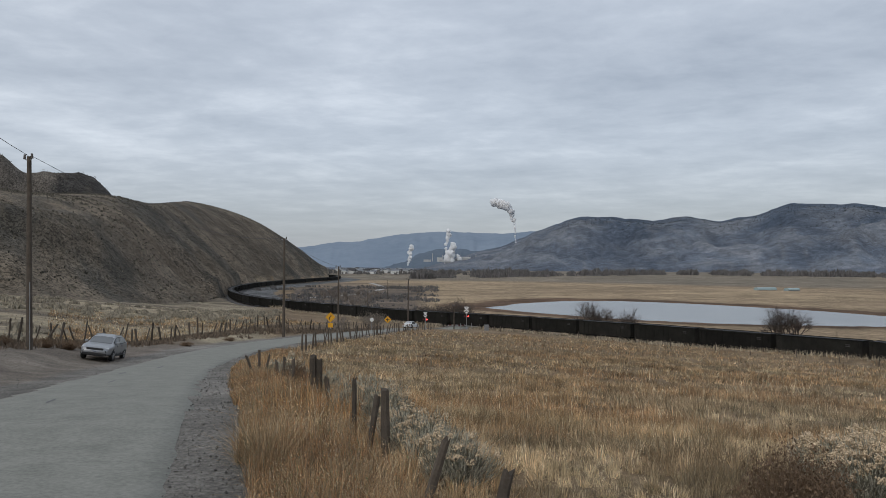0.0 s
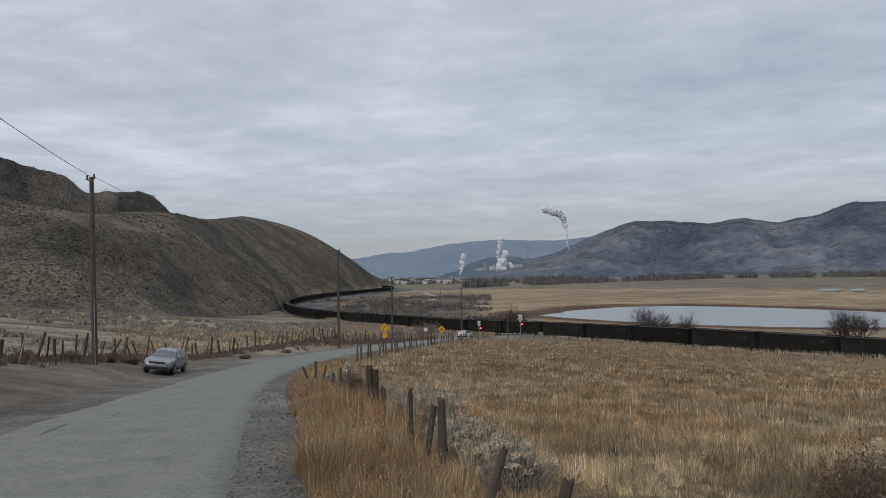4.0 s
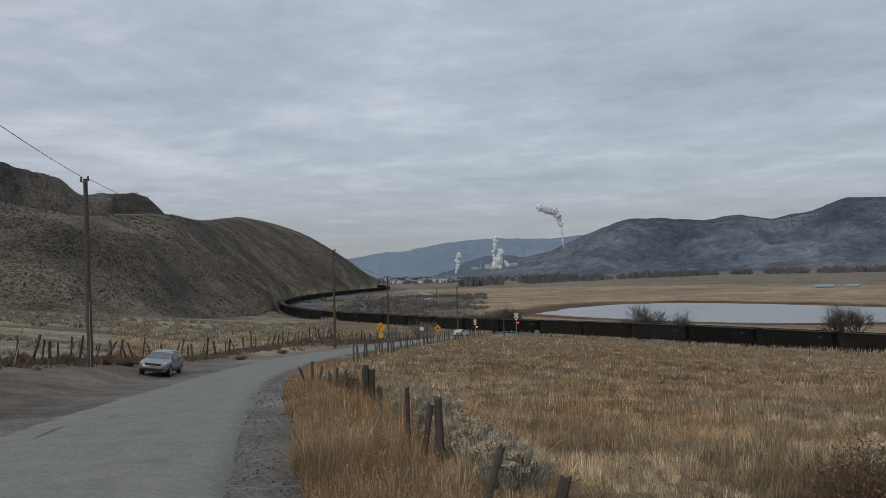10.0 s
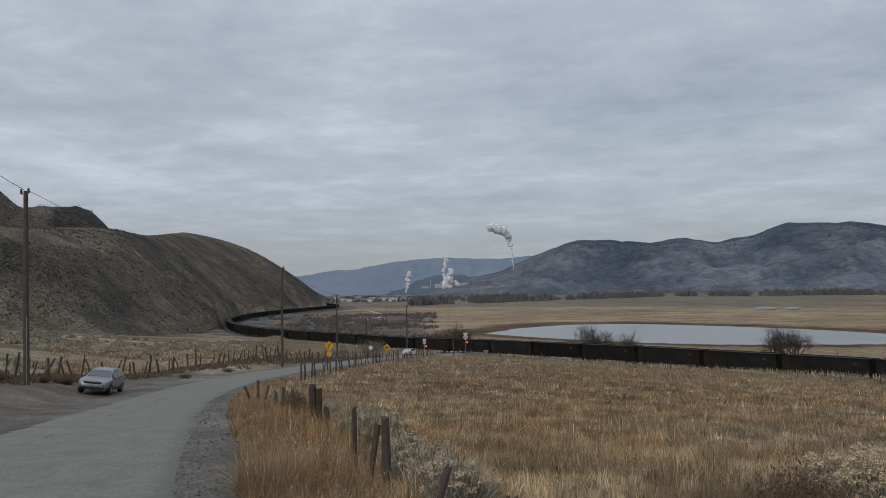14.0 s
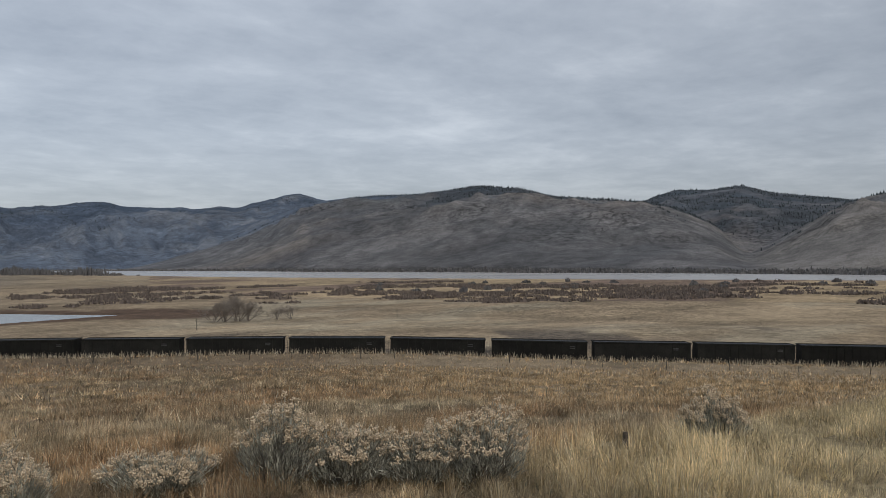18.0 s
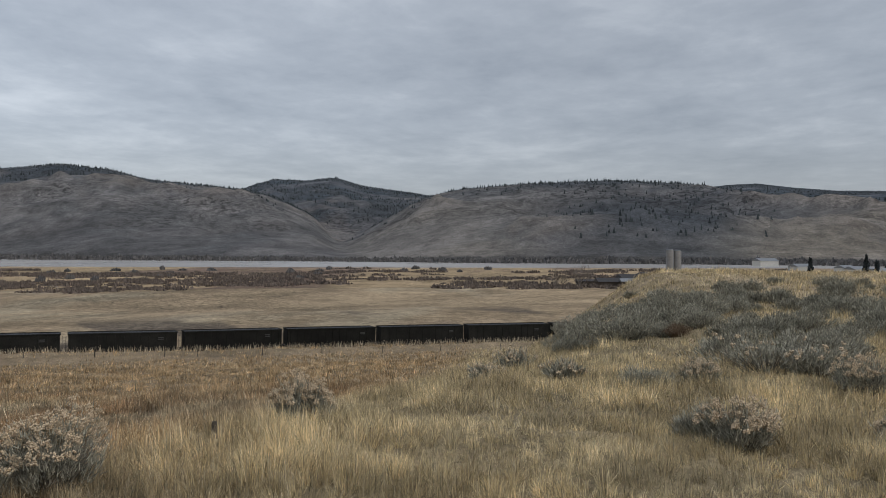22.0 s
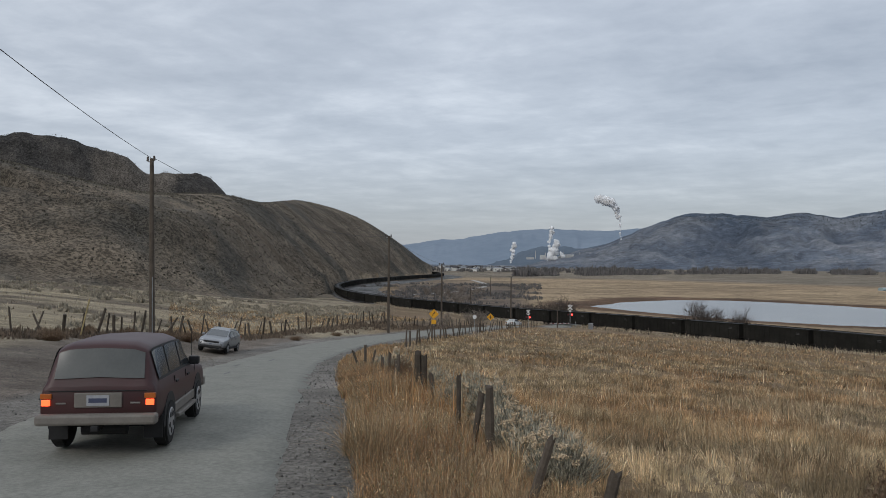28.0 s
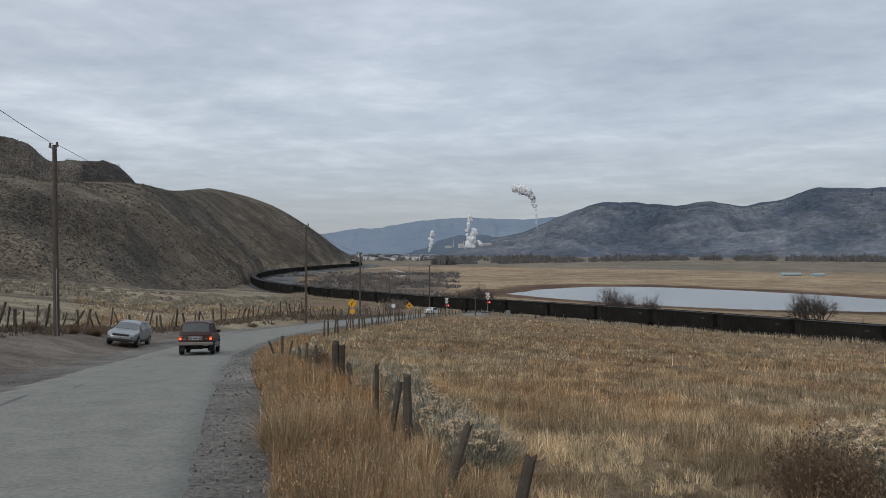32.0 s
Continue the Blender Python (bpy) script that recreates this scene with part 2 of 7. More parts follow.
# height of the track bed under the eye, along the line
rail_z = EYE + np.interp(rail_line[:, 1], [-100, 15, 50, 81, 125, 170, 208, 241, 312, 1300], [-18.6, -17.6, -16.6, -15.6, -15.0, -15.3, -16.0, -16.7, -17.0, -17.2])
rail_az = np.degrees(np.arctan2(-rail_line[:, 0], rail_line[:, 1]))
near_part = (rail_line[:, 1] < 330) & (rail_line[:, 1] > -60)
RAIL_AZ, RAIL_R, RAIL_ZN = rail_az[near_part], np.hypot(rail_line[near_part, 0], rail_line[near_part, 1]), rail_z[near_part]
rail_z = rail_z - 1.1      # the track lies in a shallow cut behind the field's edge

FOOT_AZ = [8.0, 9.4, 12.0, 13.5, 14.6, 15.4, 17.0, 20.0, 26.0, 36.0, 60.0]
FOOT_R = [915, 840, 695, 605, 505, 415, 335, 275, 240, 232, 232]
FOOT_Z = [-17, -17, -17, -17, -17, -16.8, -15.4, -12.6, -9.0, -5.2, -4.0]
HILL_AZ = [8.2, 9.4, 11.0, 13.0, 15.0, 17.0, 19.0, 21.3, 23.0, 27.5, 31.7, 36.5, 45, 60, 90]
HILL_EL = [-0.75, 0.5, 1.6, 2.9, 3.65, 4.1, 4.36, 4.45, 4.5, 4.3, 5.05, 6.1, 7.0, 7, 4]
BLUFF_AZ = [22.2, 22.9, 23.6, 24.3, 26.5, 27.5, 28.2, 28.9, 30.3, 32.7, 35.0, 36.5, 45, 70]
BLUFF_EL = [4.0, 4.8, 5.5, 5.67, 5.74, 5.45, 5.9, 6.4, 6.95, 7.5, 7.65, 7.55, 7.8, 5]
RANGE_AZ = [-60, -55, -52, -49.5, -47.8, -45.8, -43.8, -40.5, -37.6, -35, -32, -29.6, -26.5, -24.9, -23.2, -21.2, -18.7, -16.4, -14.3, -12, -9.7, -7.8, -6.1, -4.6, -3, 0, 2]
RANGE_EL = [2.0, 3.0, 3.8, 4.25, 4.7, 4.15, 3.7, 3.55, 3.6, 3.92, 3.7, 3.45, 4.05, 4.0, 4.15, 3.4, 2.95, 3.3, 3.05, 3.26, 3.43, 2.85, 2.2, 1.45, 1.0, 0.3, -0.4]
SLOPE_AZ = [-180, -130, -115.4, -112.2, -109, -106, -103, -97.4, -91.5, -86.7, -84.3, -81.9, -79.6, -78.5, -76.9, -75, -73.4, -71.7, -68.5, -65.8, -63.6, -60.5, -58.2, -56.5, -53, -49.5, -47, -43.5, -40, -36, -33]
SLOPE_EL = [3, 3, 2.6, 2.85, 3.0, 3.35, 4.0, 4.34, 4.13, 3.78, 2.94, 1.74, 0.5, 0.2, 1.9, 2.9, 3.5, 3.75, 4.0, 4.25, 4.83, 5.05, 4.72, 4.55, 4.48, 4.13, 3.4, 2.2, 0.9, -0.4, -0.6]
KNOB_AZ = [-89, -86, -84, -82, -80.2, -79, -78.4, -76.2, -74.2, -73, -71.5, -69.5]
KNOB_EL = [2.6, 3.2, 3.5, 3.75, 4.0, 4.4, 4.56, 4.35, 4.42, 4.1, 3.5, 2.0]
BACK_AZ = [-125, -115.4, -112, -109.5, -107.2, -105.3, -103, -101]
BACK_EL = [2.9, 3.1, 3.25, 3.5, 3.85, 3.8, 3.5, 3.0]


def interp(v, xs, ys):
    order = np.argsort(xs)
    return np.interp(v, np.array(xs, float)[order], np.array(ys, float)[order])


def soft_interp(v, xs, ys, wide=1.1):
    """The same, with its corners rounded off over some degrees."""
    grid = np.arange(-186, 186, 0.05)
    k = np.exp(-0.5 * (np.arange(-4 * wide, 4 * wide + 0.01, 0.05) / wide) ** 2)
    half = len(k) // 2
    flat = interp(grid, xs, ys)
    flat = np.convolve(np.pad(flat, half, mode="edge"), k / k.sum(), mode="valid")[:len(grid)]
    return np.interp(v, grid, flat)


def slope_foot(az):
    """Distance of the foot of the slopes over the river."""
    return interp(az, [-180, -115, -100, -90, -80, -64, -49, -40, -33], [720, 720, 730, 745, 815, 960, 1250, 1650, 2100])


foot_az = np.arange(7.6, 75, 0.35)
foot_r = soft_interp(foot_az, FOOT_AZ, FOOT_R, 1.3)
FOOT_LINE = np.stack([-np.sin(np.radians(foot_az)) * foot_r, np.cos(np.radians(foot_az)) * foot_r], 1)


# shoreline of the pond, run round once
SHORE = curve_through([(19, 346), (40, 387), (70, 412), (104, 404), (138, 362), (161, 312), (172, 268), (178, 246), (158, 246), (136, 248), (112, 252), (87, 261), (66, 275), (50, 293), (32, 318), (19, 346)], 10)
POND = (104.0, 305.0)
shore_a = np.degrees(np.arctan2(SHORE[:, 1] - POND[1], SHORE[:, 0] - POND[0]))
shore_r = np.hypot(SHORE[:, 0] - POND[0], SHORE[:, 1] - POND[1])
shore_o = np.argsort(shore_a)
shore_a, shore_r = shore_a[shore_o], shore_r[shore_o]


def pond_field(x, y):
    """Below 1 inside the shallow pond, growing outwards."""
    a = np.degrees(np.arctan2(y - POND[1], x - POND[0]))
    edge = np.interp(a, shore_a, shore_r, period=360)
    return np.hypot(x - POND[0], y - POND[1]) / (edge * (1 + 0.03 * fbm(x * 0.05, y * 0.05, 3, 40)))


RIVER = curve_through([(680, -1500), (680, -700), (685, -200), (715, 150), (745, 420), (815, 750), (930, 1100), (1150, 1700), (1500, 2600)], 12)


def height(x, y, fine=True):
    """The ground's height at any place: bench by the road, bank to the track, flood plain, hills round the valley."""
    x, y = np.asarray(x, float), np.asarray(y, float)
    az, r = np.degrees(np.arctan2(-x, y)), np.hypot(x, y)
    # bench and bank down to the railway
    R = np.where(az < 12.5, interp(np.clip(az, -100, 12.5), RAIL_AZ, RAIL_R), 0)
    ZR = interp(np.clip(az, -100, 12.5), RAIL_AZ, RAIL_ZN) - EYE
    left = step(10.5, 15.6, az)
    FR, FZ = soft_interp(az, FOOT_AZ, FOOT_R, 1.3), soft_interp(az, FOOT_AZ, FOOT_Z, 1.3)
    R = np.where(az < 12.5, R * (1 - left) + FR * left, FR)
    R = np.where(az > 10.5, np.minimum(R, 340 + 0 * R), R)
    ZR = np.where(az < 12.5, ZR * (1 - left) + FZ * left, FZ)
    u = np.clip((r - 14) / (R - 6 - 14), 0, 1)
    power = 0.85 - 0.25 * step(12, 22, az)
    z = -3.15 + (ZR - 0.4 + 3.15) * u ** power
    z = z + (0.95 + 0.55 * np.exp(-((az + 52) / 16) ** 2)) * np.exp(-((R - 9.5 - r) / 4.5) ** 2) * step(-12, -28, az) * step(-112, -100, az)
    # right-hand terrace with its grassy knoll
    edge = 1.5 - 0.17 * np.maximum(x - 22, 0) + 1.6 * fbm(x * 0.06, y * 0.06, 3, 11)
    on = step(edge + 8, edge - 9, y) * step(4, 12, x) * step(112, 84, x) * step(-90, -70, y)
    terr = -3.3 + 0.005 * np.maximum(r - 30, 0) + 0.5 * np.exp(-((x - 67) / 13) ** 2 - ((y + 18.3) / 6) ** 2)
    z = z * (1 - on) + np.maximum(terr, z) * on
    # the bank on which the camera stands
    z = np.maximum(z, -1.62 - 0.55 * np.maximum(r - 1.2, 0))
    # flood plain beyond the track
    beyond = np.where(az < 10.5, r > R + 2, False)
    plain = -18.2 + 0.35 * fbm(x * 0.01, y * 0.01, 3, 3)
    rise = np.where((az < -30), 2.1 * np.exp(-((r - R - 40) / 45) ** 2) * step(-30, -48, az) * step(-110, -95, az), 0)
    far = plain + rise
    far = np.where(az < 10.5, np.where(r > R + 2, (ZR - 0.5) + (far - ZR + 0.5) * step(4, 26, r - R), far), far)
    z = np.where(beyond, far, z)
    z = np.where((az >= 10.5) & (r > 340), np.minimum(z, -17.0), z)
    # pond
    pf = pond_field(x, y)
    z = np.where(beyond & (pf < 1.6), np.minimum(z, -19.1 + 1.0 * step(0.93, 1.09, pf)), z)
    # river
    if np.any(r > 400):
        rd, _ = near_line(x, y, RIVER)
        half = 98 + 0.06 * np.maximum(y, 0)
        z = np.where((r > 400) & (rd < half + 25), np.minimum(z, -19.6 + 1.6 * step(half - 8, half + 18, rd)), z)
    # hill on the far side of the fields
    away_, side_az = np.zeros(np.shape(r)), np.zeros(np.shape(r))
    on_hill = (az > 8.2) & (az < 90) & (r > FR) & (r < 1500)
    if np.any(on_hill):
        away_[on_hill], near_i = near_line(x[on_hill], y[on_hill], FOOT_LINE)
        side_az[on_hill] = foot_az[near_i]
    cap = np.tan(np.radians(soft_interp(az, HILL_AZ, HILL_EL, 0.9))) * np.minimum(r, 1150 - 600 * step(14, 21, az)) - FZ
    steep = 0.30 + 0.62 * step(22, 15.5, side_az)
    climb = steep * away_ * (0.45 + 0.55 * step(0, 26, away_))
    soft_ = np.clip(cap * 0.22, 1.0, 9.0)
    v = climb / np.maximum(cap, 2.0)
    shape = -soft_ * np.log(np.exp(-np.minimum(climb, 400) / soft_) + np.exp(-cap / soft_)) + soft_ * np.log(1 + np.exp(-cap / soft_)) * np.exp(-climb / 12)
    draw = fbm(x * 0.011 + 3, y * 0.011, 4, 21) * 9 + (ridged(x * 0.006 + y * 0.005, y * 0.006 - x * 0.005, 3, 23) - 0.6) * 8
    gully = draw * np.sin(np.clip(v, 0, 1) * np.pi) ** 1.2 * (0.2 + 0.8 * step(14.5, 22, az)) + 0.9 * fbm(x * 0.06, y * 0.06, 4, 25) * np.clip(v * 3, 0, 1) * (v < 1.05)
    hill = FZ + shape + gully * step(9, 13, az)
    z = np.where(on_hill, np.maximum(hill, z), z)
    Kb = 760.0
    bl = np.tan(np.radians(interp(az, BLUFF_AZ, BLUFF_EL))) * Kb
    vb = (r - (Kb - 60)) / 60
    rock = np.where(vb < 1, step(0, 1, vb), 1.0) * (bl - 20) + 20 + 7.0 * fbm(x * 0.03, y * 0.03, 5, 31) * (vb < 0.97)
    z = np.where((az > 22.2) & (az < 70) & (r > Kb - 60) & (r < 1500), np.maximum(rock, z), z)

    # mountains over the river
    def range_(foot, crest, el, seed, rough, ex):
        c = np.tan(np.radians(el)) * crest
        w = np.clip((r - foot) / (crest - foot), 0, 3)
        prof = np.where(w < 1, 1 - np.maximum(1 - w, 0) ** ex, 1 - 0.25 * (w - 1))
        cut = np.sin(np.clip(w, 0, 1) * np.pi) ** 1.25 * np.clip(1.6 - 1.45 * w, 0.08, 1.2)
        q = np.radians(az) * foot + fbm(x * 0.0022, y * 0.0022, 4, seed + 9) * 150
        g = (ridged(q * 0.0048, r * 0.0016, 4, seed) - 0.62) * rough
        g2 = (ridged(q * 0.015, r * 0.005, 4, seed + 4) - 0.6) * rough * 0.36
        g2 = g2 + 1.7 * np.sin((c + 18) * prof * 0.42 + 6 * fbm(x * 0.004, y * 0.004, 3, seed + 6)) * step(0.05, 0.2, w)
        return np.where(w > 0, -18 + (c + 18) * prof + (g + g2) * cut * np.clip((c + 18) / 170, 0.12, 1.0) + (w > 0.9) * (w < 1.3) * fbm(x * 0.02, y * 0.02, 3, seed + 2) * 1.2, -99)

    footA = slope_foot(az)
    if np.any(r > 600):
        a1 = range_(footA, footA * 2.1 + 200, soft_interp(az, SLOPE_AZ, SLOPE_EL, 0.4) - 0.06, 50, 100, 1.3)
        z = np.where((az < -33) & (az > -181), np.maximum(z, a1), z)
        a2 = range_(1450, 3000, interp(az, KNOB_AZ, KNOB_EL), 60, 60, 1.15)
        z = np.where((az < -69.5) & (az > -89), np.maximum(z, a2), z)
        a4 = range_(2400, 3900, interp(az, BACK_AZ, BACK_EL), 64, 40, 1.5)
        z = np.where((az < -101) & (az > -125), np.maximum(z, a4), z)
        a3 = range_(interp(az, [-60, -30, -5, 2], [2500, 2350, 2500, 2700]), interp(az, [-60, -30, -5, 2], [4000, 3700, 3900, 4000]), soft_interp(az, RANGE_AZ, RANGE_EL, 0.3) + 0.12 * fbm(az * 0.8, az * 0, 3, 181) + 0.04 * fbm(az * 5, az * 0, 3, 183), 70, 125, 1.25)
        z = np.where((az < 2) & (az > -60), np.maximum(z, a3), z)
        # the rest of the ring, behind the camera
        a5 = range_(500 + 0 * az, 1600, 5.0 + 1.2 * np.sin(np.radians(az * 7)), 80, 60, 1.5)
        z = np.where((az > 75) | (az < -135), np.maximum(z, a5), z)
    # track bed and road bed
    hit = (r < 1500)
    if np.any(hit):
        d, i = near_line(x[hit], y[hit], rail_line)
        zz = z[hit]
        zz = np.where(d < 8, (rail_z[i] - EYE - 0.35) * (1 - step(2.6, 8, d)) + zz * step(2.6, 8, d), zz)
        d2, j = near_line(x[hit], y[hit], road_line)
        zz = np.where(d2 < 9, (road_z[j] - EYE + 0.015) * (1 - step(4.4, 9, d2)) + zz * step(4.4, 9, d2), zz)
        z = z.copy()
        z[hit] = zz
    if fine:
        away = np.ones(np.shape(z))
        if np.any(hit):
            away[hit] = step(2.9, 5.0, d2)
        z = z + 0.09 * away * fbm(x * 0.45, y * 0.45, 3, 90) * step(6, 10, r)
    return z + EYE


def road_height():
    r = np.hypot(road_line[:, 0], road_line[:, 1])
    ahead = np.interp(r, [0, 14, 18, 22, 43, 52, 100, 172, 206, 224, 300], [-2.9, -3.1, -3.2, -3.5, -5.45, -6.15, -8.9, -13.7, -16.8, -16.95, -18.0])
    return EYE + np.where(road_line[:, 1] < 3, -2.95, ahead)


road_z = road_height()
smoothk = np.ones(9) / 9
road_z = np.convolve(np.pad(road_z, 4, mode="edge"), smoothk, mode="valid")


def ground_at(x, y):
    return float(height(np.array([x]), np.array([y]), False)[0])


# ---------------------------------------------------------------- ground sheet
def spurs(x, y, seed):
    """High on the spurs of a range, low in its gullies: used to paint relief shading into the colour."""
    az, r = np.degrees(np.arctan2(-x, y)), np.hypot(x, y)
    foot = slope_foot(az) if seed == 50 else 2400.0
    q = np.radians(az) * foot + fbm(x * 0.0022, y * 0.0022, 4, seed + 9) * 150
    return 0.55 * ridged(q * 0.0048, r * 0.0016, 4, seed) + 0.45 * ridged(q * 0.015, r * 0.005, 4, seed + 4)


def wood_share(az, r, foot, x, y):
    """How thickly pines stand on the slopes over the river: one broad ravine, the crests, and the dale behind."""
    w = (r - foot) / (foot * 1.1 + 200)
    n = fbm(x * 0.004, y * 0.004, 5, 171, 0.6)
    ravine = np.exp(-((az + 100.5 + 4 * n) / 5.4) ** 2 - ((w - 0.28 - 0.2 * n) / 0.3) ** 2)
    crest = step(0.6, 0.92, w + 0.4 * n) * step(-46, -56, az)
    dale = step(1500, 1900, r) * (az < -70) * (az > -90) * step(-0.25, 0.3, n)
    ribs = step(0.22, 0.45, fbm(x * 0.007, y * 0.007, 4, 173)) * step(0.3, 0.6, w) * 0.6
    cap = np.exp(-((az + 60.5) / 4.5) ** 2) + 0.8 * np.exp(-((az + 102) / 8) ** 2)
    crest = crest + step(0.42, 0.68, w + 0.3 * n) * cap + 0.9 * step(2050, 2500, r) * (az < -70.5) * (az > -88)
    return np.clip(1.6 * ravine * step(-0.7, -0.2, n) + crest * step(-0.35, 0.15, n) + 0.35 * dale + ribs, 0, 1)


def tint(x, y, z):
    """Base colour of the ground by what grows or lies there, with distance haze and relief shading put in."""
    az, r = np.degrees(np.arctan2(-x, y)), np.hypot(x, y)
    R = interp(np.clip(az, -100, 12.5), RAIL_AZ, RAIL_R)
    n1, n2, n3 = fbm(x * 0.03, y * 0.03, 4, 101), fbm(x * 0.12, y * 0.12, 4, 105), fbm(x * 0.008, y * 0.008, 4, 109)
    long_ = fbm(x * 0.02, y * 0.10, 4, 111)

    def c(*v):
        return np.array(v)[None, :]

    def mix(a, b, w):
        return a * (1 - w[:, None]) + b * w[:, None]

    col = np.tile(c(0.19, 0.135, 0.084), (len(x), 1))                       # brown grass field, thatch darkened so gaps between tufts read as shadow
    col = mix(col, c(0.22, 0.168, 0.108), step(-0.1, 0.5, n2) * 0.6)
    col = mix(col, c(0.17, 0.13, 0.09), step(0.1, 0.5, n1) * 0.5)
    terr = step(7, 2.5, y) * step(5, 9, x) * step(150, 100, x)
    col = mix(col, mix(np.tile(c(0.27, 0.21, 0.125), (len(x), 1)), c(0.185, 0.15, 0.098), step(0.0, 0.5, n2)), terr)
    east = step(-40, -66, az) * step(30, 55, r)
    col = mix(col, c(0.31, 0.235, 0.150), east * 0.75)
    leftf = step(11, 14, az) * step(14, 24, r)
    pale = mix(np.tile(c(0.285, 0.238, 0.164), (len(x), 1)), c(0.11, 0.088, 0.068), step(0.0, 0.25, long_ + 0.25 * step(26, 36, az) * step(95, 150, r)) * 0.85)
    col = mix(col, pale, leftf)
    nearroad, jj = near_line(x, y, road_line[::2])
    dirt = step(-3, 1, -(nearroad - 11 - 2 * n2)) * (r < 75) * step(8, 13, az) * (az < 120)
    col = mix(col, mix(np.tile(c(0.155, 0.130, 0.107), (len(x), 1)), c(0.21, 0.18, 0.148), step(0, .5, n2)), dirt)
    gravel = step(5.4, 4.3, nearroad + 0.8 * n2) * (r < 220)
    col = mix(col, c(0.172, 0.160, 0.142), gravel * 0.95)
    # beyond the track
    bey = (az < 10.5) & (r > R + 3)
    farm = mix(np.tile(c(0.335, 0.248, 0.155), (len(x), 1)), c(0.275, 0.202, 0.128), step(-0.1, 0.5, n3))
    farm = mix(farm, c(0.36, 0.295, 0.20), step(0.05, 0.5, fbm(x * 0.012, y * 0.03, 4, 117)) * step(-25, -45, az) * 0.8)
    col = np.where(bey[:, None], farm, col)
    scrub = bey * step(2, 10, r - R) * step(30, 16, r - R)
    col = mix(col, c(0.33, 0.25, 0.17), scrub * step(-0.2, 0.3, n2))
    wood = bey * step(820, 950, r * (1 + 0.2 * step(0, -25, az))) * step(-34, -26, az)
    col = mix(col, c(0.17, 0.15, 0.12), wood * 0.8)
    pf = pond_field(x, y)
    mud = bey * np.maximum(step(1.34, 1.2, pf + 0.1 * n2), step(1.1, 0.8, np.hypot((x - 188) / 26, (y - 238) / 34) + 0.3 * n2))
    col = mix(col, c(0.125, 0.078, 0.05), mud)
    nook = bey * step(0.5, 2.5, az) * step(820, 560, r + 120 * n3)
    col = mix(col, mix(np.tile(c(0.145, 0.113, 0.086), (len(x), 1)), c(0.13, 0.105, 0.085), step(-0.1, 0.4, n1)), nook)
    rd, _ = near_line(x, y, RIVER)
    flood = (az < -38) & (r > 330) & (rd < 420) & (x < 700)
    col = np.where(flood[:, None], mix(np.tile(c(0.37, 0.27, 0.16), (len(x), 1)), c(0.21, 0.145, 0.105), step(-0.05, 0.35, fbm(x * 0.008, y * 0.02, 4, 121))), col)
    dd, _ = near_line(x, y, rail_line)
    col = mix(col, c(0.10, 0.095, 0.09), step(4.6, 3.4, dd + 0.8 * n2))
    # dark stubble and crusted patches beside the track
    strip = bey * step(2, 12, r - R) * step(75, 40, r - R) * step(-24, -34, az)
    col = mix(col, c(0.135, 0.105, 0.08), strip * step(0.12, 0.3, fbm(x * 0.03 + y * 0.02, y * 0.05 - x * 0.03, 4, 177)) * 0.8)
    rip = (az > 6) & (az < 16.5) & (r > 330) & (dd < 24) & (dd > 3.5) & (x > interp(y, rail_line[:, 1][250:], rail_line[:, 0][250:]))
    col = np.where(rip[:, None], mix(np.tile(c(0.15, 0.15, 0.147), (len(x), 1)), c(0.085, 0.085, 0.085), step(-.2, .3, fbm(x * .2, y * .2, 3, 130))), col)
    FR = interp(az, FOOT_AZ, FOOT_R)
    onhill = (az > 8.2) & (az < 100) & (r > FR - 2 + 5 * n2)
    sage = mix(np.tile(c(0.172, 0.140, 0.104), (len(x), 1)), c(0.098, 0.088, 0.072), step(-0.2, 0.25, fbm(x * 0.022 + y * 0.01, y * 0.018, 6, 133, 0.66)))
    sage = mix(sage, c(0.19, 0.152, 0.112), step(0.15, 0.5, fbm(x * 0.015, y * 0.008, 4, 137)) * 0.7)
    col = np.where(onhill[:, None], sage, col)
    bluff = (az > 22) & (az < 70) & (r > 697) & (r < 1500)
    col = np.where(bluff[:, None], mix(np.tile(c(0.135, 0.118, 0.10), (len(x), 1)), c(0.07, 0.066, 0.062), step(-.2, .3, fbm(x * .03, y * .03, 5, 141, .65))), col)
    footA = slope_foot(az)
    onm = (az < -33) & (r > footA)
    hillcol = mix(np.tile(c(0.172, 0.158, 0.143), (len(x), 1)), c(0.118, 0.110, 0.104), step(-0.12, 0.3, fbm(x * 0.004, y * 0.004, 6, 145, 0.62)))
    hillcol = mix(hillcol, c(0.085, 0.085, 0.08), step(0.55, 0.75, ridged(x * 0.011, y * 0.011, 4, 147)) * 0.55)
    hillcol = mix(hillcol, c(0.26, 0.215, 0.15), step(0.1, 0.5, fbm(x * 0.0016, y * 0.0016, 4, 149)) * 0.6)
    # painted shading of the relief: dark in the gullies, pale on the spurs
    hillcol = mix(hillcol, c(0.100, 0.093, 0.085), 0.6 * step(0.62, 0.46, spurs(x, y, 50)))
    hillcol = mix(hillcol, c(0.245, 0.205, 0.165), 0.6 * step(0.68, 0.82, spurs(x, y, 50)))
    hillcol = mix(hillcol, c(0.235, 0.205, 0.165), 0.5 * step(-78, -80.5, az) * step(-96, -86, az) * step(1500, 1150, r))
    # distance haze put into the colour: slopes turn bluer with range
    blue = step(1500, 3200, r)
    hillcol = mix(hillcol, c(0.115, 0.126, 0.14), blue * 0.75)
    wm = wood_share(az, r, footA, x, y)
    hillcol = mix(hillcol, c(0.058, 0.064, 0.068), wm * 0.9)
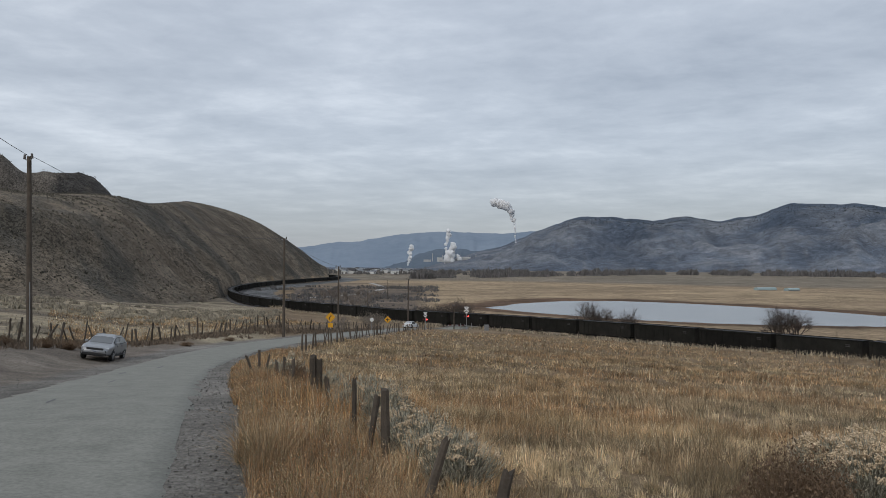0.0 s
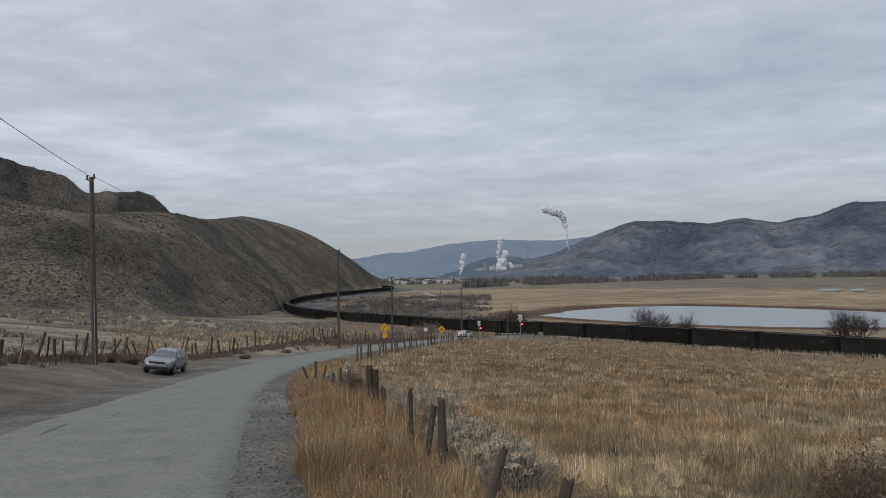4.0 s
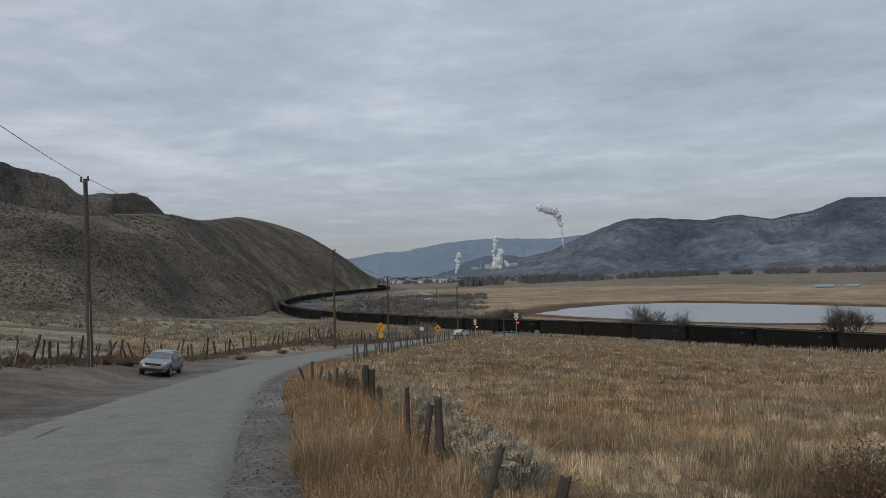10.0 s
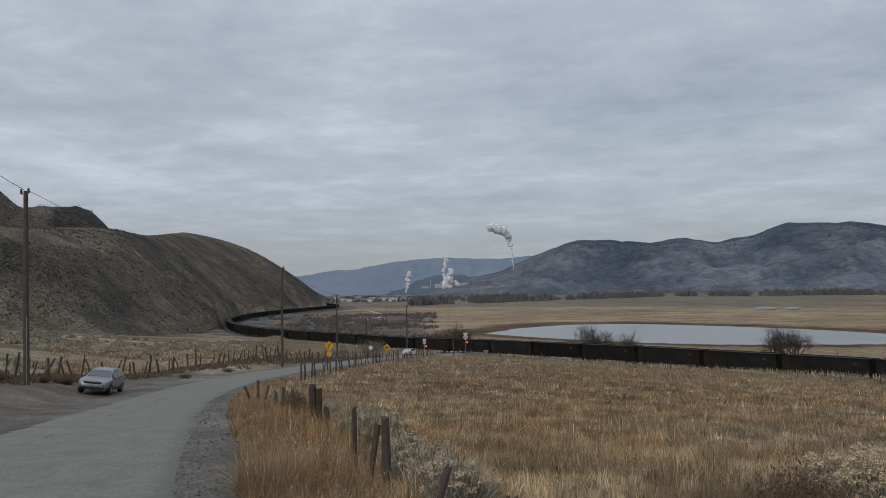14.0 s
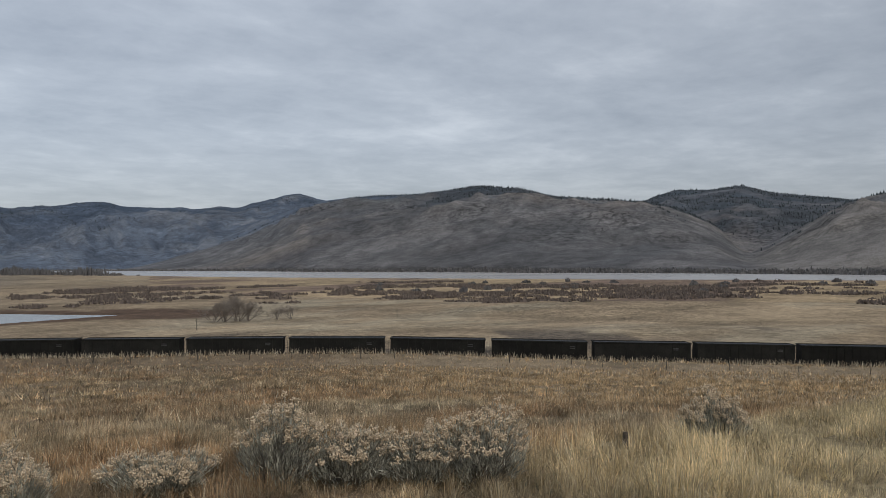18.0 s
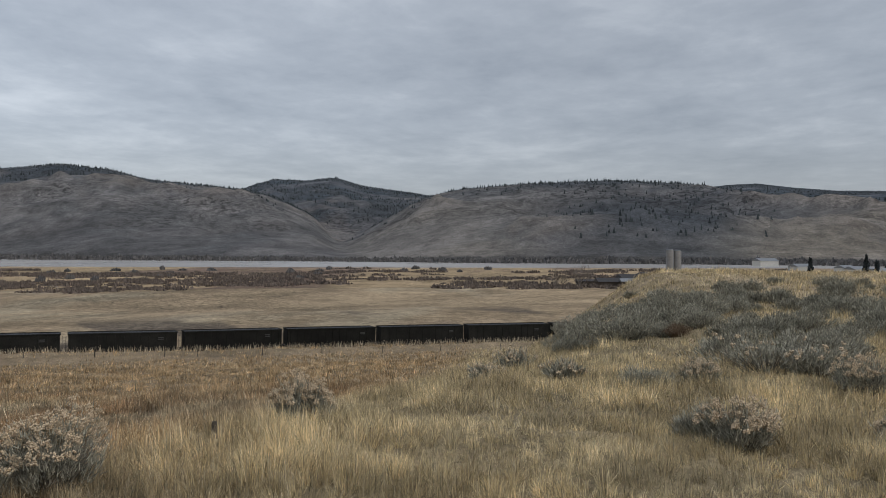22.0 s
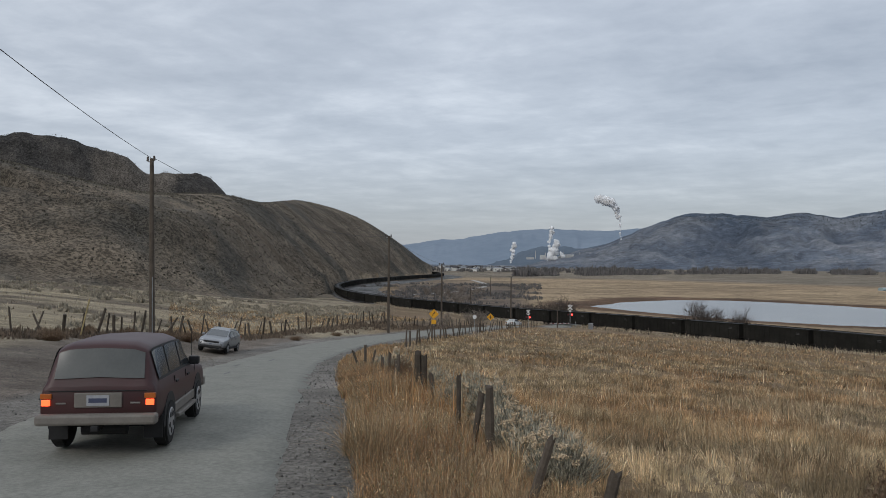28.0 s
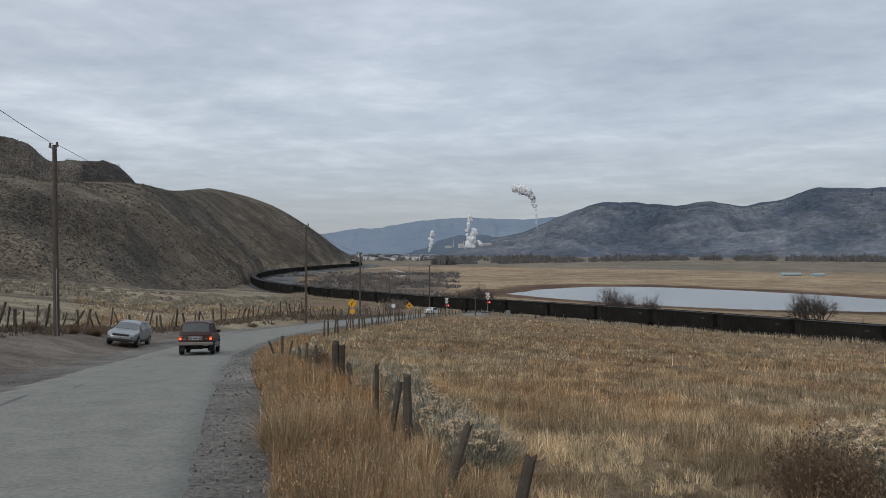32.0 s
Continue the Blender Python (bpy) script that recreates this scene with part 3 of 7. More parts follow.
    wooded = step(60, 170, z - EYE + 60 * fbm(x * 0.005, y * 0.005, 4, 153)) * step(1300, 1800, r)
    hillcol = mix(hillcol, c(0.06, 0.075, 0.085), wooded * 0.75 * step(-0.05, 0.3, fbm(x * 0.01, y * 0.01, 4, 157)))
    # a slight overall blue cast, part of the same painted haze
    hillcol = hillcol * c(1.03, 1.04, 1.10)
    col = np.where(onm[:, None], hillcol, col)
    bank = (az < -30) & (np.abs(r - footA - 6) < 26 + 12 * n1)
    col = np.where(bank[:, None], mix(col, c(0.075, 0.07, 0.064), step(34, 14, np.abs(r - footA - 6) + 14 * n1)), col)
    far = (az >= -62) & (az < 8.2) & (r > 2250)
    # the far range carries its blue haze in these base colours
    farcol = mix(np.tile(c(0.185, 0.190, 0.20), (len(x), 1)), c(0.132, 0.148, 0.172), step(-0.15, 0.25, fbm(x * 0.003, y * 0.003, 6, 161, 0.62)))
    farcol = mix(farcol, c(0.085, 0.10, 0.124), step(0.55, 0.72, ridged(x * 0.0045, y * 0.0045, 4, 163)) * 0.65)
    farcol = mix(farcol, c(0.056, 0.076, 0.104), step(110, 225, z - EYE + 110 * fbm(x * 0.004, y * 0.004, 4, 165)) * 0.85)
    # the far range's gullies and spurs get the same shading by colour
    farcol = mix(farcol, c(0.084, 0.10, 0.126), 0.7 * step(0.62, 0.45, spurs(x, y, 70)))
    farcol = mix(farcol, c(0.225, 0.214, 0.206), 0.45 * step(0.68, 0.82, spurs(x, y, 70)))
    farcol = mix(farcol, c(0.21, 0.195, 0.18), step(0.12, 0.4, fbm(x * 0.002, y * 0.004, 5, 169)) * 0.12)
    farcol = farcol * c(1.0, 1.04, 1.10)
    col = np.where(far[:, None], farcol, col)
    return col


def scrub_share(x, y):
    """How thickly small bushes, and larger ones, dot the slopes and the plain."""
    az, r = np.degrees(np.arctan2(-x, y)), np.hypot(x, y)
    n = fbm(x * 0.012, y * 0.012, 4, 471)
    hill = (az > 8.2) & (az < 100) & (r > interp(az, FOOT_AZ, FOOT_R))
    slope = (az < 2) & (r > np.where(az < -33, slope_foot(az), 2300))
    R = interp(np.clip(az, -100, 12.5), RAIL_AZ, RAIL_R)
    plain = (az < 10.5) & (r > R + 6) & ~slope
    small = np.where(hill, 0.62 + 0.5 * n, np.where(slope, 0.35, np.where(plain, (0.2 + 0.5 * step(0.0, 0.4, n)) * step(-10, -35, az), 0.0)))
    large = np.where(slope, (0.55 + 0.9 * n) * np.where(r > 2200, 0.45, 0.25 + 0.75 * step(0.1, 0.5, (r - slope_foot(az)) / (slope_foot(az) * 1.1 + 200))), np.where(hill & (r > 420), 0.3, 0.0))
    return np.clip(small, 0, 1), np.clip(large, 0, 1)


def ground_material():
    m = material("ground", (1.12, 1.12, 1.12), (0.74, 0.74, 0.74), scale=0.35, rough=0.95, bump=0.5, bscale=4.0, attr="tint", spec=0.1)
    nt = m.node_tree
    bsdf = nt.nodes["Principled BSDF"]
    src = bsdf.inputs["Base Color"].links[0].from_socket
    tc = nt.nodes.new("ShaderNodeTexCoord")

    def grain(scale, detail, rough, lo, hi, a, b):
        n = num(nt, "ShaderNodeTexNoise", Scale=scale, Detail=detail, Roughness=rough)
        nt.links.new(tc.outputs["Object"], n.inputs["Vector"])
        mr = nt.nodes.new("ShaderNodeMapRange")
        for k, v in (("From Min", lo), ("From Max", hi), ("To Min", a), ("To Max", b)):
            mr.inputs[k].default_value = v
        nt.links.new(n.outputs["Fac"], mr.inputs["Value"])
        return mr.outputs[0]

    def times(a, b):
        n = num(nt, "ShaderNodeMath")
        n.operation = "MULTIPLY"
        for i, v in enumerate((a, b)):
            if isinstance(v, float):
                n.inputs[i].default_value = v
            else:
                nt.links.new(v, n.inputs[i])
        return n.outputs[0]

    def less(a):
        n = num(nt, "ShaderNodeMath")
        n.operation = "SUBTRACT"
        n.inputs[0].default_value = 1.0
        nt.links.new(a, n.inputs[1])
        return n.outputs[0]

    # patches tens of metres across, then a few metres, then matted thatch and stones
    k = times(grain(0.035, 7.0, 0.72, 0.33, 0.67, 0.62, 1.4), grain(0.006, 5.0, 0.6, 0.3, 0.7, 0.8, 1.2))
    k = times(k, grain(0.42, 6.0, 0.72, 0.32, 0.68, 0.7, 1.32))
    k = times(k, grain(11.0, 6.0, 0.75, 0.36, 0.64, 0.55, 1.42))
    # bushes too small and too many to build, thick where the slope bears them
    at = nt.nodes.new("ShaderNodeAttribute")
    at.attribute_name = "scrub"
    sep = nt.nodes.new("ShaderNodeSeparateColor")
    nt.links.new(at.outputs["Color"], sep.inputs[0])
    k = times(k, less(times(times(grain(0.95, 3.0, 0.6, 0.5, 0.545, 0.0, 1.0), sep.outputs[0]), 0.74)))
    k = times(k, less(times(times(grain(0.11, 3.5, 0.65, 0.5, 0.56, 0.0, 1.0), sep.outputs[1]), 0.72)))
    vm = nt.nodes.new("ShaderNodeVectorMath")
    vm.operation = "SCALE"
    nt.links.new(src, vm.inputs[0])
    nt.links.new(k, vm.inputs["Scale"])
    nt.links.new(vm.outputs[0], bsdf.inputs["Base Color"])
    return m


m_ground = ground_material()


def build_ground():
    az = np.concatenate([np.arange(-180, -126, 1.5), np.arange(-126, 46, 0.23), np.arange(46, 180, 1.5)])
    r = np.concatenate([[0.01], 0.7 * 1.0245 ** np.arange(0, 234), 203 * 1.0112 ** np.arange(0, 143), 1010 * 1.0185 ** np.arange(0, 87)])
    a, rr = np.meshgrid(np.radians(az), r)
    x, y = -np.sin(a) * rr, np.cos(a) * rr
    x, y = np.concatenate([[0.0], x.ravel()]), np.concatenate([[0.0], y.ravel()])
    z = height(x, y)
    na, nr = len(az), len(r)
    i, j = np.meshgrid(np.arange(nr - 1), np.arange(na), indexing="ij")
    k = (j + 1) % na
    quads = np.stack([1 + i * na + j, 1 + (i + 1) * na + j, 1 + (i + 1) * na + k, 1 + i * na + k], -1).reshape(-1, 4)
    me = mesh_from("ground", np.stack([x, y, z], 1), quads, m_ground, True)
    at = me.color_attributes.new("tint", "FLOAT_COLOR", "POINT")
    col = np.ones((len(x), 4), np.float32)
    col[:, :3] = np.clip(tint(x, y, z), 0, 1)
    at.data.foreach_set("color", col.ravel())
    sc = me.color_attributes.new("scrub", "FLOAT_COLOR", "POINT")
    share = np.ones((len(x), 4), np.float32)
    share[:, 0], share[:, 1] = scrub_share(x, y)
    sc.data.foreach_set("color", share.ravel())
    ob = new("ground", me)
    tagged(ob, "dry brown grassland bench, flood plain and bare valley hills", "ground", "", "structure")
    return ob


build_ground()


# ---------------------------------------------------------------- road, pond, river
m_road = material("old_asphalt", (0.275, 0.271, 0.238), (0.175, 0.173, 0.152), scale=1.3, rough=0.95, bump=0.6, bscale=45, spec=0.08, fine=0.6)
m_patch = material("tar_patch", (0.135, 0.133, 0.13), (0.105, 0.104, 0.10), scale=2.0, rough=0.8, bump=0.3, bscale=40)


def ribbon(line, zs, left, right, lift, mat, name, cross=5, thick=0.12, wobble=0.0, dip=False):
    """A paved strip with thickness along a line."""
    d = np.gradient(line, axis=0)
    d /= np.hypot(d[:, 0], d[:, 1])[:, None]
    nrm = np.stack([-d[:, 1], d[:, 0]], 1)
    s = lengths(line)
    rows = []
    for k in range(cross + 1):
        w = left + (right - left) * k / cross
        off = np.full(len(line), w)
        if wobble and k in (0, cross):
            off = off + wobble * fbm(s * 0.35, np.full(len(s), k * 3.7), 4, 200 + k)
        p = line - nrm * off[:, None]
        crown = 0.05 * (1 - ((k / cross) * 2 - 1) ** 2) - (0.055 if dip and k in (0, cross) else 0.0)
        rows.append(np.column_stack([p, zs + lift + crown]))
    top = np.stack(rows, 1)
    n = len(line)
    low = top[:, [0, -1]].copy()
    low[:, :, 2] -= thick
    verts = np.concatenate([top.reshape(-1, 3), low.reshape(-1, 3)])
    w = cross + 1
    q = []
    for i in range(n - 1):
        for k in range(cross):
            q.append((i * w + k, i * w + k + 1, (i + 1) * w + k + 1, (i + 1) * w + k))
        b = n * w
        q.append((b + 2 * i, i * w, (i + 1) * w, b + 2 * (i + 1)))
        q.append((i * w + cross, b + 2 * i + 1, b + 2 * (i + 1) + 1, (i + 1) * w + cross))
    return new(name, mesh_from(name, verts, q, mat, True))


road = ribbon(road_line, road_z, -3.1, 2.45, 0.045, m_road, "road", 8, 0.2, 0.2, True)
tagged(road, "worn grey asphalt country road without markings", "road", "", "structure")

m_water = material("pond_ice", (0.285, 0.285, 0.278), (0.20, 0.205, 0.205), scale=0.03, rough=0.24, spec=0.6, bump=0.03, bscale=0.6)
# pale tan base stands in for sky mirrored on the river
m_river = material("sky_toned_river", (0.46, 0.42, 0.38), (0.36, 0.33, 0.30), scale=0.006, rough=0.22, spec=0.6)


def water_sheet(name, cx, cy, rad, z, mat, label):
    bm = bmesh.new()
    ring = [bm.verts.new((cx + rad * math.cos(a), cy + rad * math.sin(a), z)) for a in np.linspace(0, 2 * math.pi, 96, endpoint=False)]
    bm.faces.new(ring)
    ob = part(name, bm, mat)
    return tagged(ob, label, "water", "", "structure")


water_sheet("pond", 99, 300, 135, EYE - 18.55, m_water, "shallow pale half-frozen pond with muddy shores")


def river_sheet():
    line = RIVER
    d = np.gradient(line, axis=0)
    d /= np.hypot(d[:, 0], d[:, 1])[:, None]
    nrm = np.stack([-d[:, 1], d[:, 0]], 1)
    half = 190 + 0.02 * np.maximum(line[:, 1], 0)
    l, rr = line + nrm * half[:, None], line - nrm * half[:, None]
    v = np.concatenate([np.column_stack([l, np.full(len(l), EYE - 18.75)]), np.column_stack([rr, np.full(len(l), EYE - 18.75)])])
    n = len(l)
    q = [(i, i + 1, n + i + 1, n + i) for i in range(n - 1)]
    ob = new("river", mesh_from("river", v, q, m_river))
    tagged(ob, "broad pale grey river along the foot of the hills", "water", "", "structure")


river_sheet()


# ---------------------------------------------------------------- train
m_car = material("coal_car_paint", (0.025, 0.0235, 0.020), (0.012, 0.0115, 0.010), scale=0.5, rough=0.85, rand=0.35, bump=0.1, bscale=8, spec=0.12)
m_coal = material("coal", (0.012, 0.012, 0.013), (0.005, 0.005, 0.006), scale=3, rough=0.6, bump=0.8, bscale=5)
m_letter = material("faded_lettering", (0.075, 0.073, 0.068), (0.05, 0.048, 0.045), scale=4, rough=0.8)
m_steel = material("dark_steel", (0.06, 0.055, 0.05), (0.03, 0.028, 0.026), scale=3, rough=0.55, metal=0.6)
PITCH, SPEED, GAP_S = 16.2, 8.14, 14.77


def along(s):
    """Place and heading on the track at a length along it."""
    x, y, z = (float(np.interp(s, rail_s, c)) for c in (rail_line[:, 0], rail_line[:, 1], rail_z))
    return x, y, z


def car_pose(s):
    a, b = along(s - 5.9), along(s + 5.9)
    yaw = math.degrees(math.atan2(b[1] - a[1], b[0] - a[0]))
    pit = -math.degrees(math.atan2(b[2] - a[2], 11.8))
    return pose((a[0] + b[0]) / 2, (a[1] + b[1]) / 2, (a[2] + b[2]) / 2 + 0.3, 0, pit, yaw)


def coal_car(m):
    car = thing("coal_car", "black steel open-top coal car of a long moving train", "rail car", m, "coal cars of the train")
    bm = bmesh.new()
    # tub: sloped floor ends, straight sides with ribs
    side = [(-7.55, 3.75), (-7.55, 1.0), (-7.2, 0.72), (-6.9, 0.66), (6.9, 0.66), (7.2, 0.72), (7.55, 1.0), (7.55, 3.75)]
    outline(side, -1.55, 1.55, bm)
    part("tub", bm, m_car, car)
    for sgn in (-1, 1):
        prof = [(-7.55, 1.50), (-7.55, 1.58)]
        for i in range(13):
            xx = -7.1 + i * 14.2 / 12
            prof += [(xx - 0.06, 1.58), (xx - 0.05, 1.66), (xx + 0.05, 1.66), (xx + 0.06, 1.58)]
        prof += [(7.55, 1.58), (7.55, 1.50)]
        bm = outline(prof, 0.95, 3.68)
        for v in bm.verts:
            v.co = (v.co.x, sgn * v.co.z, v.co.y)
        bmesh.ops.recalc_face_normals(bm, faces=bm.faces[:])
        side = part("side_panel", bm, m_car, car, "ribbed black side panel")
        for k, zz in enumerate((2.95, 2.7)):
            part("lettering_bar", box(-5.6, min(sgn * 1.585, sgn * 1.605), zz, -4.8, max(sgn * 1.585, sgn * 1.605), zz + 0.12), m_letter, side)
    bm = bmesh.new()
    for y0, y1 in ((-1.68, -1.5), (1.5, 1.68)):
        box(-7.65, y0, 3.66, 7.65, y1, 3.84, 0, bm)
    for x0, x1 in ((-7.65, -7.47), (7.47, 7.65)):
        box(x0, -1.5, 3.66, x1, 1.5, 3.84, 0, bm)
    part("top_rim", bm, m_car, car)
    part("sill", box(-7.9, -0.35, 0.75, 7.9, 0.35, 1.05), m_car, car)
    for sx in (-1, 1):
        part("end_platform", box(min(sx * 7.3, sx * 7.95), -1.35, 1.02, max(sx * 7.3, sx * 7.95), 1.35, 1.16), m_car, car)
        bm = bmesh.new()
        rod((sx * 7.85, 1.3, 1.1), (sx * 7.85, 1.3, 3.5), 0.025, None, 5, bm)
        for k in range(5):
            rod((sx * 7.85, 0.9, 1.4 + k * 0.42), (sx * 7.85, 1.3, 1.4 + k * 0.42), 0.02, None, 5, bm)
        part("ladder", bm, m_car, car)
        part("coupler", box(min(sx * 7.9, sx * 8.12), -0.12, 0.72, max(sx * 7.9, sx * 8.12), 0.12, 0.98), m_steel, car)
        truck = part("truck", box(sx * 5.6 - 1.25, -1.05, 0.38, sx * 5.6 + 1.25, 1.05, 0.62), m_steel, car)
        for dx in (-0.9, 0.9):
            bm = bmesh.new()
            for yy in (-0.82, 0.72):
                rod((sx * 5.6 + dx, yy, 0.46), (sx * 5.6 + dx, yy + 0.1, 0.46), 0.46, None, 12, bm)
            rod((sx * 5.6 + dx, -0.8, 0.46), (sx * 5.6 + dx, 0.8, 0.46), 0.08, None, 6, bm)
            part("wheelset", bm, m_steel, truck)
    bm = bmesh.new()
    rng = np.random.default_rng(4)
    nx, ny = 22, 6
    g = [[bm.verts.new((-7.4 + 14.8 * i / nx, -1.45 + 2.9 * j / ny, 3.45 + 0.32 * math.sin(math.pi * j / ny) + 0.1 * rng.random())) for j in range(ny + 1)] for i in range(nx + 1)]
    for i in range(nx):
        for j in range(ny):
            bm.faces.new((g[i][j], g[i + 1][j], g[i + 1][j + 1], g[i][j + 1]))
    part("coal_load", bm, m_coal, car, "heap of black coal")
    return car


TRAIN = []
first_car = coal_car(car_pose(200))
n_cars = int((rail_s[-1] - 8.13 * 32 - 30) / PITCH)
for i in range(n_cars):
    TRAIN.append((first_car if i == 0 else copy_thing(first_car, car_pose(200)), GAP_S + PITCH * 1.5 + i * PITCH))


# ---------------------------------------------------------------- road wear and track
def road_frame(s):
    x, y, z = (float(np.interp(s, road_s, c)) for c in (road_line[:, 0], road_line[:, 1], road_z))
    x2, y2, z2 = (float(np.interp(s + 0.5, road_s, c)) for c in (road_line[:, 0], road_line[:, 1], road_z))
    return Vector((x, y, z)), Vector((x2 - x, y2 - y, z2 - z)).normalized()


def road_patch(s, off, length, width, seed, name="tar_patch"):
    """A ragged mend in the asphalt."""
    rng = random.Random(seed)
    bm = bmesh.new()
    ring = []
    n = 18
    for k in range(n):
        a = 2 * math.pi * k / n
        u, v = math.cos(a) * length / 2 * rng.uniform(0.7, 1.1), math.sin(a) * width / 2 * rng.uniform(0.6, 1.15)
        p, d = road_frame(s + u)
        side = Vector((d.y, -d.x, 0)).normalized()
        w = off + v
        q = p + side * w
        ring.append(bm.verts.new((q.x, q.y, p.z + 0.049 + 0.05 * (1 - (w / 3.1) ** 2) + 0.004)))
    top = bm.faces.new(ring)
    if top.normal.z < 0:
        top.normal_flip()
    return part(name, bm, m_patch, road)


for s_, o_, l_, w_, k_ in ((45.5, -1.9, 2.4, 0.16, 1), (48.5, -1.2, 1.3, 0.12, 2), (58, -0.9, 2.0, 0.14, 4), (66, -1.6, 2.6, 0.2, 5), (40.5, -2.5, 1.1, 0.16, 8), (72, -0.6, 3.0, 0.2, 9)):
    road_patch(s_, o_, l_, w_, k_)

m_ballast = material("ballast", (0.16, 0.155, 0.15), (0.09, 0.088, 0.085), scale=1.2, rough=0.95, bump=0.9, bscale=9)
m_rail = material("rail_steel", (0.20, 0.17, 0.15), (0.10, 0.075, 0.06), scale=1.0, rough=0.5, metal=0.7)
m_tie = material("railway_tie", (0.07, 0.055, 0.045), (0.04, 0.032, 0.027), scale=2.0, rough=0.9, rand=0.3)
bed = ribbon(rail_line, rail_z, -2.1, 2.1, 0.02, m_ballast, "track_bed", 4, 0.6, 0.2)
tagged(bed, "grey stone ballast bed under the railway track", "track bed", "", "structure")
track = thing("railway_track", "single railway track on ballast curving round the hill", "railway", Matrix())
for off in (-0.72, 0.72):
    rr = ribbon(rail_line, rail_z, off - 0.04, off + 0.04, 0.24, m_rail, "rail", 1, 0.17)
    rr.parent = track
tie_me = bpy.data.meshes.new("tie")
bm = box(-0.11, -1.25, 0.0, 0.11, 1.25, 0.14)
bm.to_mesh(tie_me)
bm.free()
tie_me.materials.append(m_tie)
s_x0 = float(np.interp(150, rail_line[:, 1], rail_s))
for k in range(150):
    s = s_x0 + k * 0.62
    x, y, z = along(s)
    x2, y2, _ = along(s + 0.5)
    ti_ob = new("tie", tie_me)
    ti_ob.parent = track
    ti_ob.matrix_local = pose(x, y, z + 0.03, 0, 0, math.degrees(math.atan2(y2 - y, x2 - x)))


# ---------------------------------------------------------------- vehicles
m_glass = material("dusty_tinted_glass", (0.028, 0.031, 0.033), (0.02, 0.023, 0.025), scale=2, rough=0.12, spec=0.6)
# grey base holds dust and the sky's reflection, painted into the rear glass
m_rear_glass = material("dusty_sky_toned_glass", (0.085, 0.09, 0.087), (0.065, 0.069, 0.067), scale=3, rough=0.3, spec=0.5)
m_screen = material("windscreen_glass", (0.055, 0.062, 0.067), (0.045, 0.051, 0.055), scale=2, rough=0.06, spec=1.0)
m_tyre = material("tyre_rubber", (0.022, 0.022, 0.022), (0.015, 0.015, 0.015), scale=8, rough=0.85)
m_rim = material("alloy_rim", (0.42, 0.42, 0.43), (0.3, 0.3, 0.31), scale=6, rough=0.4, metal=0.7)
m_blackp = material("black_plastic", (0.022, 0.022, 0.023), (0.015, 0.015, 0.016), scale=6, rough=0.6)
m_silver = material("silver_grey_paint", (0.27, 0.276, 0.286), (0.235, 0.24, 0.25), scale=1.2, rough=0.28, metal=0.5, spec=0.6)
m_white = material("white_car_paint", (0.62, 0.63, 0.63), (0.55, 0.56, 0.56), scale=1.2, rough=0.35, spec=0.5)
m_maroon = material("dusty_maroon_paint", (0.054, 0.019, 0.020), (0.042, 0.018, 0.018), scale=1.5, rough=0.45, spec=0.4)
m_clad = material("dusty_grey_trim", (0.195, 0.178, 0.158), (0.14, 0.127, 0.112), scale=3, rough=0.6)
m_lampw = material("clear_lamp", (0.55, 0.58, 0.60), (0.4, 0.42, 0.44), scale=8, rough=0.15, spec=0.8)
m_brake = material("lit_brake_lamp", (1.0, 0.10, 0.03), (0.8, 0.06, 0.02), scale=6, rough=0.3, emit=2.2)
m_amber = material("amber_lamp", (0.45, 0.13, 0.03), (0.35, 0.09, 0.02), scale=6, rough=0.3)
m_plate = material("number_plate", (0.36, 0.37, 0.39), (0.28, 0.29, 0.31), scale=12, rough=0.5)
m_chrome = material("dull_chrome", (0.5, 0.49, 0.47), (0.35, 0.34, 0.33), scale=5, rough=0.3, metal=0.9)
m_bar = material("plate_marks", (0.06, 0.07, 0.12), (0.05, 0.06, 0.1), scale=10, rough=0.6)


def arch(cx, rad, z0, forward):
    """Points of a wheel arch over the sill, from one side to the other."""
    pts = [(cx + rad * math.cos(a), z0 - 0.1 + rad * math.sin(a)) for a in np.linspace(math.radians(14), math.radians(166), 9)]
    return pts if forward else pts[::-1]


def panel(corners, u0, u1, v0, v1, off, bm=None, thick=0.012):
    """A thin plate on a four-cornered face, in shares of its width and height."""
    bm = bm or bmesh.new()
    a, b, c, d = (Vector(p) for p in corners)

    def at(u, v):
        return (a * (1 - u) + b * u) * (1 - v) + (d * (1 - u) + c * u) * v

    n = (b - a).cross(d - a).normalized()
    lo = [bm.verts.new(at(u, v) + n * (off - thick)) for u, v in ((u0, v0), (u1, v0), (u1, v1), (u0, v1))]
    hi = [bm.verts.new(at(u, v) + n * off) for u, v in ((u0, v0), (u1, v0), (u1, v1), (u0, v1))]
    bm.faces.new(hi)
    bm.faces.new(lo[::-1])
    for i in range(4):
        j = (i + 1) % 4
        bm.faces.new((lo[i], lo[j], hi[j], hi[i]))
    return bm


